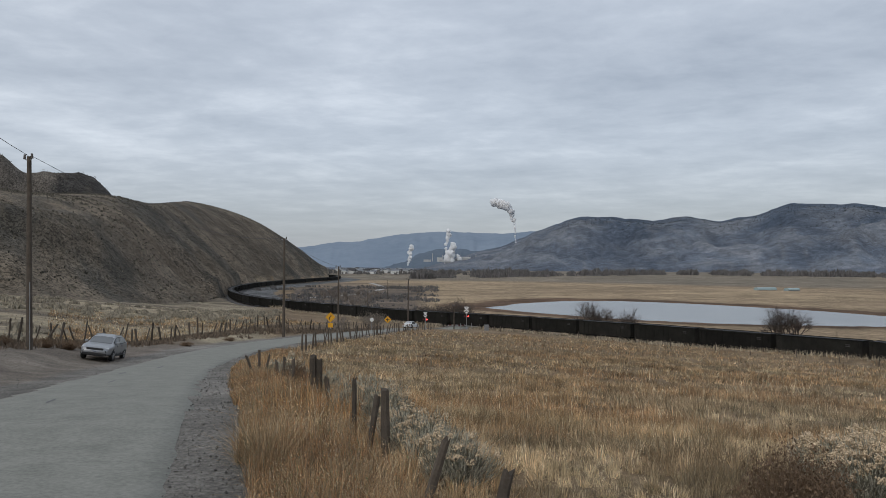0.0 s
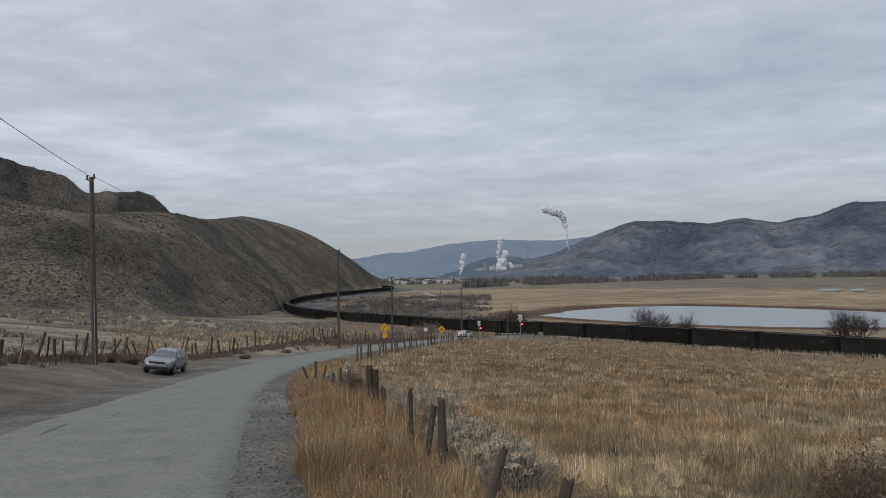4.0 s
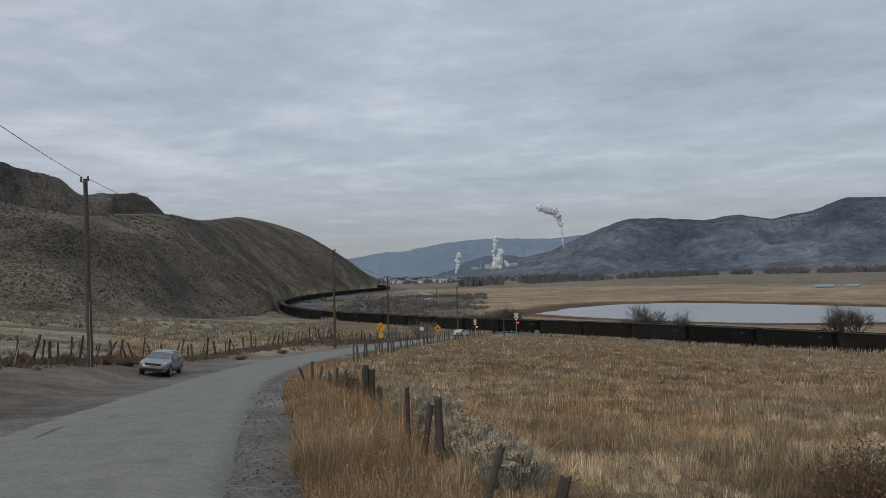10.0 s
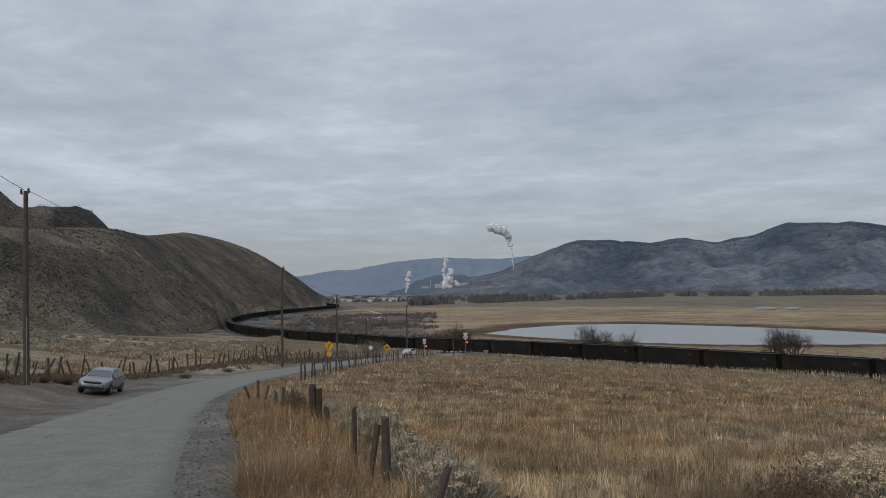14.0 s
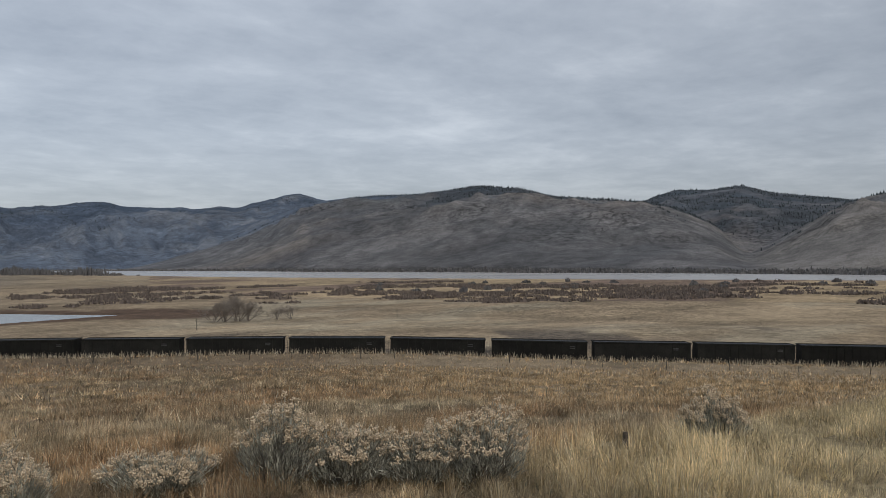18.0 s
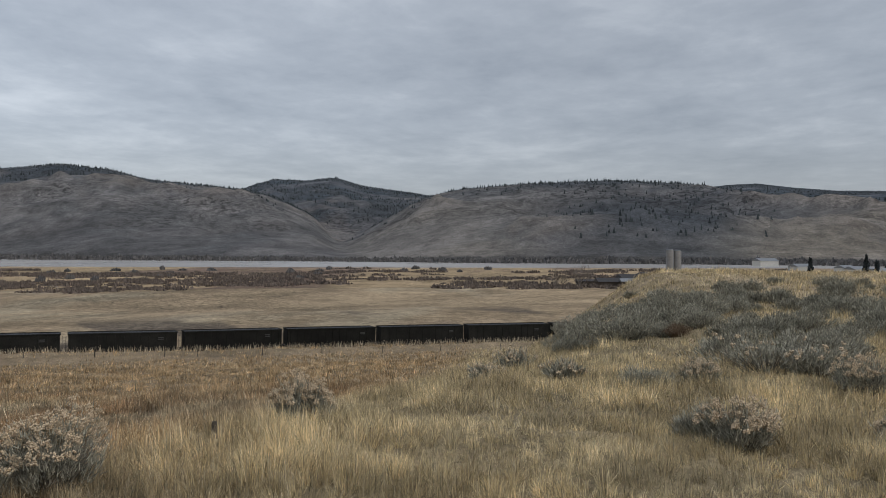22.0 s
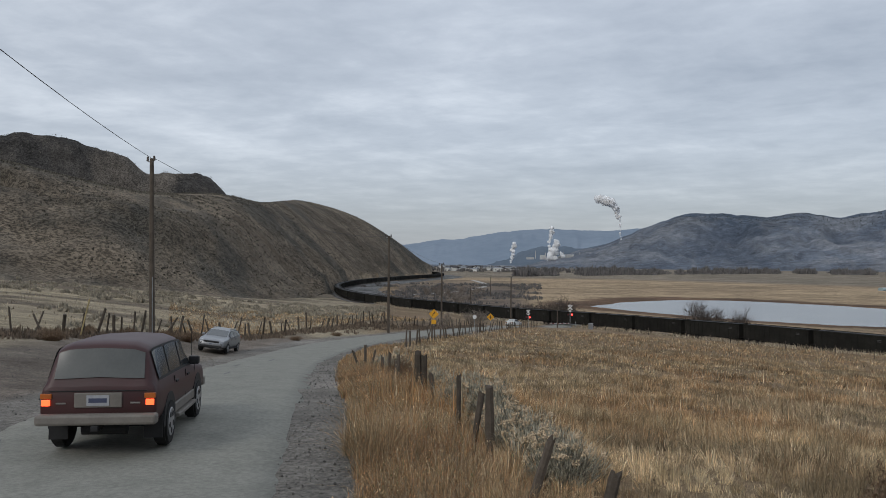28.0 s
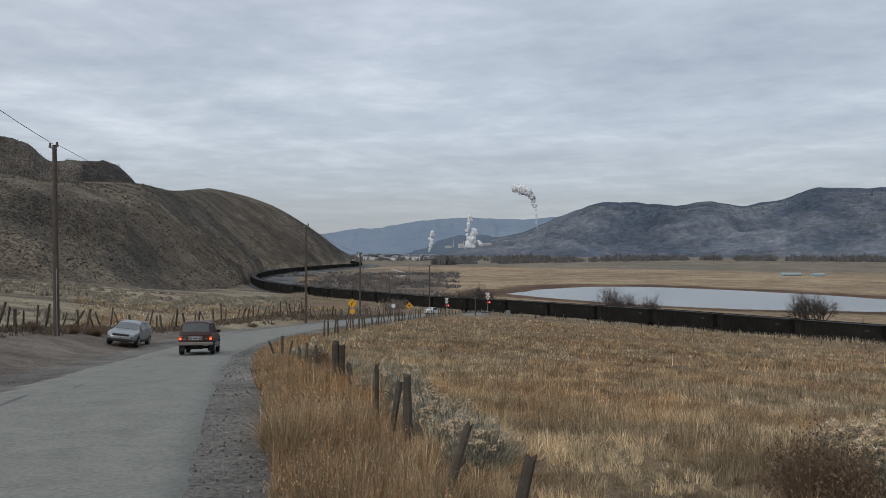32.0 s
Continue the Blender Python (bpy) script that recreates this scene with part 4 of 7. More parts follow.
def cabin_faces(c):
    """Corner lists of the cabin's sides, each seen from outside, bottom edge first."""
    xf, xr, tf, tr, zf, zr, zt, wb, wt = c
    p = {}
    p["lf"], p["lr"], p["rf"], p["rr"] = (xf, wb, zf), (xr, wb, zr), (xf, -wb, zf), (xr, -wb, zr)
    p["tlf"], p["tlr"], p["trf"], p["trr"] = (tf, wt, zt), (tr, wt, zt - 0.03), (tf, -wt, zt), (tr, -wt, zt - 0.03)
    return p, {"front": (p["lf"], p["rf"], p["trf"], p["tlf"])[::-1][2:] + (p["lf"], p["rf"], p["trf"], p["tlf"])[::-1][:2],
               "left": (p["lr"], p["lf"], p["tlf"], p["tlr"])[::1], "right": (p["rf"], p["rr"], p["trr"], p["trf"]), "rear": (p["rr"], p["lr"], p["tlr"], p["trr"])}


def vehicle(name, label, category, m, sp):
    car = thing(name, label, category, m)
    W = sp["W"] / 2
    lower = list(sp["top"])
    z0 = sp["sill"]
    wr = sp["wheel"]
    front, rear = sp["axles"]
    lower += [(lower[-1][0] + 0.06, z0)] + arch(rear, wr + 0.075, z0, False) + arch(front, wr + 0.075, z0, False) + [(lower[0][0] - 0.06, z0)]
    bm = outline(lower, -W, W)
    sides = [e for e in bm.edges if abs(e.verts[0].co.y - e.verts[1].co.y) < 1e-6 and min(e.verts[0].co.z, e.verts[1].co.z) > z0 + 0.12]
    bmesh.ops.bevel(bm, geom=sides, offset=sp.get("round", 0.07), segments=3, affect="EDGES", profile=0.5)
    body = part("body", bm, sp["paint"], car, smooth=False)
    p, faces = cabin_faces(sp["cabin"])
    bm = bmesh.new()
    v = {k: bm.verts.new(q) for k, q in p.items()}
    for f in (("lf", "rf", "rr", "lr"), ("tlf", "tlr", "trr", "trf"), ("lf", "tlf", "trf", "rf"), ("lr", "rr", "trr", "tlr"), ("lf", "lr", "tlr", "tlf"), ("rf", "trf", "trr", "rr")):
        bm.faces.new([v[k] for k in f])
    bmesh.ops.recalc_face_normals(bm, faces=bm.faces[:])
    bmesh.ops.bevel(bm, geom=[e for e in bm.edges if max(q.co.z for q in e.verts) > sp["cabin"][6] - 0.1], offset=sp.get("soft", 0.08), segments=3, affect="EDGES", profile=0.5)
    part("cabin", bm, sp["paint"], car)
    # windows
    for key, spans in (("left", sp["side_l"]), ("right", sp["side_r"])):
        part("window_surround", panel(faces[key], spans[0][0] - 0.03, spans[-1][1] + 0.03, 0.07, 0.91, 0.005), m_blackp, car)
        for u0, u1 in spans:
            part("side_window", panel(faces[key], u0, u1, 0.12, 0.86, 0.012), m_glass, car)
    fr = (p["rf"], p["lf"], p["tlf"], p["trf"])
    part("windscreen_seal", panel(fr, 0.015, 0.985, 0.03, 0.985, 0.005), m_blackp, car)
    part("windscreen", panel(fr, 0.06, 0.94, 0.10, 0.92, 0.012), m_screen, car)
    part("rear_window", panel(faces["rear"], *sp.get("rear_win", (0.08, 0.92, 0.16, 0.9)), 0.012), m_rear_glass, car, "dusty rear window, greyed by reflected sky in its colour")
    add_wheels(car, (front, rear), W, wr)
    return car


def add_wheels(car, axles, W, wr):
    for ax in axles:
        for sgn in (-1, 1):
            y0 = sgn * (W - 0.21)
            bm = rod((ax, y0, wr), (ax, sgn * (W + 0.005), wr), wr, None, 24)
            bmesh.ops.bevel(bm, geom=[e for e in bm.edges if abs(e.verts[0].co.y - e.verts[1].co.y) < 1e-5], offset=0.035, segments=2, affect="EDGES")
            wheel = part("wheel", bm, m_tyre, car)
            bm = rod((ax, sgn * (W - 0.01), wr), (ax, sgn * (W + 0.012), wr), wr * 0.64, wr * 0.6, 20)
            part("rim", bm, m_rim, wheel)
            bm = bmesh.new()
            for k in range(5):
                a = 2 * math.pi * k / 5 + 0.3
                c_, s_2 = math.cos(a + 0.63), math.sin(a + 0.63)
                rod((ax + c_ * wr * 0.38, sgn * (W + 0.008), wr + s_2 * wr * 0.38), (ax + c_ * wr * 0.38, sgn * (W + 0.018), wr + s_2 * wr * 0.38), wr * 0.13, None, 8, bm)
            part("rim_opening", bm, m_blackp, wheel)


def shell_point(st, u, v):
    """A place on a car's skin: u runs over the cross-sections from tail to nose, v from one sill (0) over the roof (6) to the other (12)."""
    cols = [float(np.interp(u, np.arange(len(st)), c)) for c in zip(*st)]
    x, sill, w, zb, yr, zr = cols
    sgn = 1 if v <= 6 else -1
    k = v if v <= 6 else 12 - v
    zw = zb + (zr - zb) * 0.84
    row = ((w * 0.93, sill), (w, sill + (zb - sill) * 0.35), (w * 0.995, sill + (zb - sill) * 0.75), (w * 0.955, zb), (yr + (w - yr) * 0.12, zw), (yr * 0.72, zr - 0.02), (0.0, zr))
    y = float(np.interp(k, range(7), [q[0] for q in row]))
    z = float(np.interp(k, range(7), [q[1] for q in row]))
    return Vector((x, sgn * y, z))


def shell_patch(st, u0, u1, v0, v1, off, nu=6, nv=4, bm=None):
    """A pane that follows the skin, a little proud of it."""
    bm = bm or bmesh.new()
    grid = []
    for i in range(nu + 1):
        line = []
        for j in range(nv + 1):
            u, v = u0 + (u1 - u0) * i / nu, v0 + (v1 - v0) * j / nv
            p = shell_point(st, u, v)
            n = (shell_point(st, u + 0.02, v) - shell_point(st, u - 0.02, v)).cross(shell_point(st, u, v + 0.02) - shell_point(st, u, v - 0.02))
            n.normalize()
            if n.dot(p - Vector((p.x * 0.8, 0, 0.7))) < 0:
                n = -n
            line.append(bm.verts.new(p + n * off))
        grid.append(line)
    for a, b in zip(grid, grid[1:]):
        for j in range(nv):
            bm.faces.new((a[j], b[j], b[j + 1], a[j + 1]))
    bmesh.ops.recalc_face_normals(bm, faces=bm.faces[:])
    return bm


def shell_vehicle(name, label, category, m, sp):
    """A car drawn out over cross-sections, with its glass set on the skin."""
    car = thing(name, label, category, m)
    st, W, wr = sp["sections"], sp["W"] / 2, sp["wheel"]
    bm = bmesh.new()
    us = np.linspace(0, len(st) - 1, 4 * (len(st) - 1) + 1)
    vs = np.linspace(0, 12, 49)
    rows = [[bm.verts.new(shell_point(st, u, v)) for v in vs] for u in us]
    for a, b in zip(rows, rows[1:]):
        for j in range(len(vs) - 1):
            bm.faces.new((a[j], b[j], b[j + 1], a[j + 1]))
        bm.faces.new((a[-1], b[-1], b[0], a[0]))
    bm.faces.new(rows[0])
    bm.faces.new(rows[-1][::-1])
    for _ in range(2):
        bmesh.ops.smooth_vert(bm, verts=bm.verts[:], factor=0.35, use_axis_x=True, use_axis_y=True, use_axis_z=True)
    bmesh.ops.recalc_face_normals(bm, faces=bm.faces[:])
    part("body", bm, sp["paint"], car, smooth=True)
    for flip in (False, True):
        def sides(u0, u1, v0, v1, off):
            return shell_patch(st, u0, u1, 12 - v0 if flip else v0, 12 - v1 if flip else v1, off)
        lo, hi = sp["side"][0][0], sp["side"][-1][1]
        part("window_surround", sides(lo - 0.08, hi + 0.08, 3.04, 3.96, 0.012), m_blackp, car, smooth=True)
        for u0, u1 in sp["side"]:
            part("side_window", sides(u0, u1, 3.12, 3.9, 0.02), m_glass, car, smooth=True)
    a, b = sp["screen"]
    part("windscreen", shell_patch(st, a, b, 4.25, 7.75, 0.018, 6, 10), m_screen, car, smooth=True)
    a, b = sp["rear"]
    part("rear_window", shell_patch(st, a, b, 4.2, 7.8, 0.018, 6, 10), m_rear_glass, car, "dusty rear window, greyed by reflected sky in its colour", smooth=True)
    for ax in sp["axles"]:
        for sgn in (-1, 1):
            bm = rod((ax, sgn * (W - 0.3), wr + 0.03), (ax, sgn * (W - 0.012), wr + 0.03), wr + 0.085, None, 28)
            bmesh.ops.bisect_plane(bm, geom=bm.verts[:] + bm.edges[:] + bm.faces[:], plane_co=(0, 0, wr * 0.95), plane_no=(0, 0, -1), clear_outer=True)
            part("wheel_arch", bm, m_blackp, car, "dark wheel arch")
    add_wheels(car, sp["axles"], W, wr)
    return car


def mirrors(car, x, z, W, mat):
    for sgn in (-1, 1):
        bm = box(x - 0.07, min(sgn * (W - 0.02), sgn * (W + 0.17)), z, x + 0.07, max(sgn * (W - 0.02), sgn * (W + 0.17)), z + 0.15, 0.025)
        part("wing_mirror", bm, mat, car)


def modern_suv(m):
    # place along, sill, half width, belt height, half width and height of the roof
    st = [(-2.22, 0.48, 0.70, 0.92, 0.52, 0.97), (-2.16, 0.42, 0.82, 1.02, 0.56, 1.10), (-1.92, 0.38, 0.90, 1.12, 0.57, 1.52), (-1.5, 0.34, 0.92, 1.12, 0.60, 1.63), (-0.8, 0.33, 0.925, 1.08, 0.62, 1.67), (0.05, 0.33, 0.925, 1.05, 0.62, 1.655),
          (0.38, 0.33, 0.925, 1.04, 0.63, 1.58), (1.12, 0.33, 0.92, 1.03, 0.70, 1.11), (1.6, 0.34, 0.91, 0.98, 0.66, 1.05), (2.0, 0.36, 0.86, 0.90, 0.56, 0.97), (2.15, 0.38, 0.78, 0.78, 0.50, 0.88), (2.23, 0.44, 0.64, 0.66, 0.42, 0.72)]
    sp = dict(W=1.85, wheel=0.36, axles=(1.34, -1.33), paint=m_silver, sections=st, side=((2.6, 3.55), (3.65, 4.7), (4.8, 6.6)), screen=(6.1, 6.92), rear=(1.15, 1.9))
    car = shell_vehicle("parked_suv", "silver-grey compact SUV parked on the dirt shoulder facing uphill", "car", m, sp)
    part("grille", box(2.10, -0.50, 0.70, 2.235, 0.50, 0.84, 0.03), m_blackp, car, "black slotted grille")
    part("lower_intake", box(2.02, -0.70, 0.36, 2.26, 0.70, 0.52, 0.03), m_blackp, car)
    part("front_skid_plate", box(2.10, -0.55, 0.32, 2.22, 0.55, 0.40, 0.02), m_blackp, car)
    pl = part("number_plate", box(2.22, -0.16, 0.56, 2.25, 0.16, 0.68), m_plate, car)
    part("plate_marks", box(2.245, -0.12, 0.595, 2.254, 0.12, 0.645), m_bar, pl)
    for sgn in (-1, 1):
        part("headlamp", box(1.92, min(sgn * 0.52, sgn * 0.80), 0.80, 2.12, max(sgn * 0.52, sgn * 0.80), 0.90, 0.03), m_lampw, car)
        part("fog_lamp", rod((2.02, sgn * 0.60, 0.62), (2.225, sgn * 0.60, 0.62), 0.085, None, 12), m_blackp, car)
        part("door_sill", box(-0.95, min(sgn * 0.88, sgn * 0.93), 0.30, 0.95, max(sgn * 0.88, sgn * 0.93), 0.46, 0.015), m_blackp, car)
        part("roof_rail", box(-1.5, min(sgn * 0.56, sgn * 0.60), 1.60, 0.05, max(sgn * 0.56, sgn * 0.60), 1.66, 0.01), m_chrome, car)
        for xx in (0.35, -0.65):
            part("door_handle", box(xx - 0.1, min(sgn * 0.90, sgn * 0.935), 0.98, xx + 0.1, max(sgn * 0.90, sgn * 0.935), 1.02, 0.008), m_silver, car)
        part("tail_lamp", box(-2.2, min(sgn * 0.55, sgn * 0.86), 0.98, -2.08, max(sgn * 0.55, sgn * 0.86), 1.1, 0.02), m_amber, car)
        for xx in (0.62, -0.42):
            part("door_gap", box(xx - 0.006, min(sgn * 0.90, sgn * 0.918), 0.45, xx + 0.006, max(sgn * 0.90, sgn * 0.918), 1.08), m_blackp, car)
    mirrors(car, 0.72, 1.08, 0.88, m_silver)
    return car


def old_suv(m):
    st = [(-2.25, 0.50, 0.80, 0.98, 0.66, 1.06), (-2.22, 0.48, 0.83, 1.04, 0.67, 1.12), (-2.03, 0.47, 0.845, 1.08, 0.63, 1.66), (-1.85, 0.46, 0.85, 1.08, 0.64, 1.72), (-0.9, 0.46, 0.85, 1.08, 0.65, 1.74), (0.05, 0.46, 0.85, 1.07, 0.64, 1.72),
          (0.35, 0.46, 0.85, 1.06, 0.63, 1.66), (0.98, 0.46, 0.85, 1.05, 0.68, 1.12), (1.5, 0.46, 0.85, 1.0, 0.66, 1.08), (2.05, 0.48, 0.84, 0.94, 0.64, 1.03), (2.2, 0.5, 0.80, 0.86, 0.60, 0.94)]
    sp = dict(W=1.74, wheel=0.37, axles=(1.28, -1.32), paint=m_maroon, sections=st, side=((2.3, 3.6), (3.7, 4.65), (4.75, 6.5)), screen=(6.1, 6.9), rear=(1.12, 1.9))
    car = shell_vehicle("red_suv", "dusty maroon older SUV driving away with lit brake lamps", "car", m, sp)
    part("rear_bumper", box(-2.4, -0.86, 0.50, -2.18, 0.86, 0.66, 0.04), m_clad, car, "dusty silver rear bumper")
    part("front_bumper", box(2.14, -0.84, 0.5, 2.32, 0.84, 0.68, 0.04), m_clad, car)
    part("tailgate_line", box(-2.262, -0.70, 0.985, -2.2, 0.70, 0.998), m_blackp, car)
    pp = part("plate_panel", box(-2.275, -0.34, 0.745, -2.22, 0.34, 0.965, 0.012), m_clad, car, "dull silver number-plate panel")
    pl = part("number_plate", box(-2.285, -0.16, 0.775, -2.26, 0.16, 0.93, 0.0), m_plate, car)
    part("plate_marks", box(-2.291, -0.13, 0.82, -2.283, 0.13, 0.885), m_bar, pl)
    for sgn in (-1, 1):
        part("brake_lamp", box(-2.275, min(sgn * 0.68, sgn * 0.80), 0.775, -2.20, max(sgn * 0.68, sgn * 0.80), 0.865, 0.01), m_brake, car, "glowing red brake lamp")
        part("indicator", box(-2.27, min(sgn * 0.66, sgn * 0.82), 0.875, -2.20, max(sgn * 0.66, sgn * 0.82), 0.955, 0.01), m_amber, car)
        part("badge", box(-2.262, min(sgn * 0.46, sgn * 0.60), 0.80, -2.225, max(sgn * 0.46, sgn * 0.60), 0.822), m_chrome, car)
        part("lower_cladding", box(-0.92, min(sgn * 0.80, sgn * 0.865), 0.44, 0.86, max(sgn * 0.80, sgn * 0.865), 0.60, 0.02), m_clad, car)
        part("step_bar", box(-0.85, min(sgn * 0.78, sgn * 0.92), 0.36, 0.8, max(sgn * 0.78, sgn * 0.92), 0.42, 0.015), m_clad, car)
        part("mud_flap", box(-1.80, min(sgn * 0.56, sgn * 0.84), 0.2, -1.77, max(sgn * 0.56, sgn * 0.84), 0.55), m_blackp, car)
        for xx in (0.3, -0.72):
            part("door_handle", box(xx - 0.09, min(sgn * 0.83, sgn * 0.86), 0.93, xx + 0.09, max(sgn * 0.83, sgn * 0.86), 0.97, 0.008), m_blackp, car)
        for xx in (0.98, 0.08, -0.9):
            part("door_gap", box(xx - 0.006, min(sgn * 0.83, sgn * 0.844), 0.5, xx + 0.006, max(sgn * 0.83, sgn * 0.844), 1.06), m_blackp, car)
    part("exhaust_muffler", rod((-1.95, -0.35, 0.40), (-1.95, 0.3, 0.40), 0.11, None, 12), m_blackp, car)
    part("tow_hitch", box(-2.45, -0.05, 0.42, -2.1, 0.05, 0.50, 0.01), m_blackp, car)
    part("rear_axle", rod((-1.32, -0.7, 0.37), (-1.32, 0.7, 0.37), 0.07, None, 10), m_blackp, car)
    part("antenna", rod((0.9, -0.8, 1.08), (0.75, -0.82, 1.75), 0.006, None, 5), m_blackp, car)
    mirrors(car, 0.72, 1.08, 0.80, m_blackp)
    return car


def white_sedan(m):
    sp = dict(W=1.8, sill=0.26, wheel=0.32, axles=(1.35, -1.3), paint=m_white,
              top=[(2.2, 0.3), (2.25, 0.55), (2.1, 0.72), (1.1, 0.86), (-1.5, 0.92), (-2.2, 0.9), (-2.28, 0.6), (-2.22, 0.3)],
              cabin=(1.1, -1.9, 0.3, -1.1, 0.84, 0.9, 1.42, 0.8, 0.58), side_l=((0.2, 0.5), (0.53, 0.85)), side_r=((0.15, 0.47), (0.5, 0.8)))
    car = vehicle("waiting_sedan", "white sedan waiting at the railway crossing", "car", m, sp)
    for sgn in (-1, 1):
        part("tail_lamp", box(-2.29, min(sgn * 0.5, sgn * 0.85), 0.62, -2.2, max(sgn * 0.5, sgn * 0.85), 0.76, 0.02), m_amber, car)
        part("headlamp", box(2.02, min(sgn * 0.5, sgn * 0.85), 0.6, 2.2, max(sgn * 0.5, sgn * 0.85), 0.72, 0.02), m_lampw, car)
    mirrors(car, 0.75, 0.88, 0.86, m_white)
    return car


def on_ground(x, y, yaw, lift=0.0):
    """A pose on the ground that leans with its slope."""
    a = radians(yaw)
    f = (ground_at(x + math.cos(a), y + math.sin(a)) - ground_at(x - math.cos(a), y - math.sin(a))) / 2
    s = (ground_at(x - math.sin(a), y + math.cos(a)) - ground_at(x + math.sin(a), y - math.cos(a))) / 2
    return pose(x, y, ground_at(x, y) + lift, math.degrees(math.atan(s)), -math.degrees(math.atan(f)), yaw)


def on_road(s, off=0.0, flip=False, lift=0.07):
    p, d = road_frame(s)
    side = Vector((d.y, -d.x, 0)).normalized()
    q = p + side * off
    yaw = math.degrees(math.atan2(d.y, d.x)) + (180 if flip else 0)
    pit = -math.degrees(math.asin(max(-1, min(1, d.z)))) * (-1 if flip else 1)
    return pose(q.x, q.y, q.z + lift + 0.04, 0, pit, yaw)


parked = modern_suv(on_ground(-22.0, 52.4, -82, 0.06) @ Matrix.Diagonal((1.0, 1.02, 0.94, 1.0)))
s_white = float(np.interp(171, road_line[:, 1], road_s))
sedan = white_sedan(on_road(s_white, 0.6) @ pose(0, 0, 0, 0, 0, -14))
red_car = old_suv(on_road(45))


# ---------------------------------------------------------------- poles, wires, signs, signals
m_pole = material("weathered_pole_wood", (0.115, 0.094, 0.074), (0.065, 0.053, 0.043), scale=2.5, rough=0.9, bump=0.5, bscale=25)
m_post = material("grey_fence_wood", (0.115, 0.095, 0.075), (0.052, 0.042, 0.034), scale=5, rough=0.95, bump=0.7, bscale=40, rand=0.3)
m_ins = material("insulator", (0.10, 0.085, 0.075), (0.06, 0.05, 0.045), scale=10, rough=0.4)
m_galv = material("galvanised_steel", (0.34, 0.35, 0.355), (0.25, 0.255, 0.26), scale=5, rough=0.5, metal=0.5)
m_yel = material("yellow_sign", (0.72, 0.36, 0.025), (0.6, 0.29, 0.02), scale=4, rough=0.5)
m_signw = material("white_sign", (0.72, 0.72, 0.71), (0.6, 0.6, 0.59), scale=4, rough=0.5)
m_black = material("sign_black", (0.02, 0.02, 0.02), (0.015, 0.015, 0.015), scale=4, rough=0.6)
m_redlit = material("lit_red_lamp", (1.0, 0.06, 0.05), (0.9, 0.04, 0.04), scale=4, rough=0.4, emit=5.0)
m_reddark = material("unlit_red_lens", (0.16, 0.02, 0.02), (0.12, 0.015, 0.015), scale=4, rough=0.3)
m_wire = material("line_wire", (0.06, 0.06, 0.06), (0.04, 0.04, 0.04), scale=2, rough=0.6)


def ray_place(az, dist):
    a = radians(az)
    return -math.sin(a) * dist, math.cos(a) * dist


def utility_pole(az, dist, tall, r0, lean=(0, 0), label="weathered wooden utility pole carrying one line", arm=False):
    x, y = ray_place(az, dist)
    z = ground_at(x, y)
    p = thing("utility_pole", label, "utility pole", pose(x, y, z - 0.1, lean[0], lean[1], -az))
    part("shaft", rod((0, 0, 0), (0, 0, tall), r0, r0 * 0.68, 14), m_pole, p)
    for sx in (-1, 0.6):
        bm = rod((sx * 0.1, 0, tall - 0.25), (sx * 0.42, 0, tall - 0.12), 0.035, None, 6)
        part("bracket", bm, m_galv, p)
        bm = rod((sx * 0.42, 0, tall - 0.14), (sx * 0.42, 0, tall + 0.16), 0.09, 0.06, 8)
        part("insulator", bm, m_ins, p)
    if arm:
        part("crossarm", box(-1.1, -0.12, tall - 1.5, 1.1, -0.02, tall - 1.38), m_pole, p)
    return p, Vector((x, y, z - 0.1 + tall))


p1, top1 = utility_pole(27.05, 55.3, 11.85, 0.19, (0, -1.3), "tall weathered wooden utility pole beside the pull-out")
part("cable_guard", rod((0.2, -0.12, 0.1), (0.19, -0.1, 4.2), 0.024, None, 6), m_galv, p1, "pale metal conduit up the shaft")
gx_, gy_ = ray_place(31.4, 52)
guy = thing("guy_marker", "faded yellow guard on a slanting guy wire", "guy wire", pose(gx_, gy_, ground_at(gx_, gy_), 0, 14, 0))
part("guard", rod((0, 0, -0.1), (0, 0, 2.3), 0.045, None, 8), material("faded_yellow_guard", (0.42, 0.33, 0.16), (0.32, 0.26, 0.14), scale=4, rough=0.7), guy)
p2, top2 = utility_pole(11.2, 96, 11.6, 0.17)
p3, top3 = utility_pole(7.45, 130, 10.4, 0.16)
p4, top4 = utility_pole(2.55, 178, 11.0, 0.17)
p5, top5 = utility_pole(-0.7, 190, 6.0, 0.14, (0, 0), "short grey post beside the railway crossing")
p6, top6 = utility_pole(5.4, 285, 9.5, 0.16)
p7, top7 = utility_pole(4.0, 420, 10, 0.18)


def wire(a, b, sag, name="power_line", rad=0.016):
    pts = [Vector(a) * (1 - u) + Vector(b) * u - Vector((0, 0, sag * 4 * u * (1 - u))) for u in np.linspace(0, 1, 15)]
    run = (Vector(b) - Vector(a)).normalized()
    side = run.cross(Vector((0, 0, 1))).normalized() * rad
    up_ = Vector((0, 0, rad))
    rings = [[q + side * math.cos(g) + up_ * math.sin(g) for g in np.linspace(0, 2 * math.pi, 5, endpoint=False)] for q in pts]
    quads = [(5 * i + k, 5 * i + (k + 1) % 5, 5 * i + 5 + (k + 1) % 5, 5 * i + 5 + k) for i in range(len(pts) - 1) for k in range(5)]
    ob = new(name, mesh_from(name, [tuple(q) for ring in rings for q in ring], quads, m_wire))
    return tagged(ob, "thin dark overhead wire strung between the poles", "power line", "overhead wires")


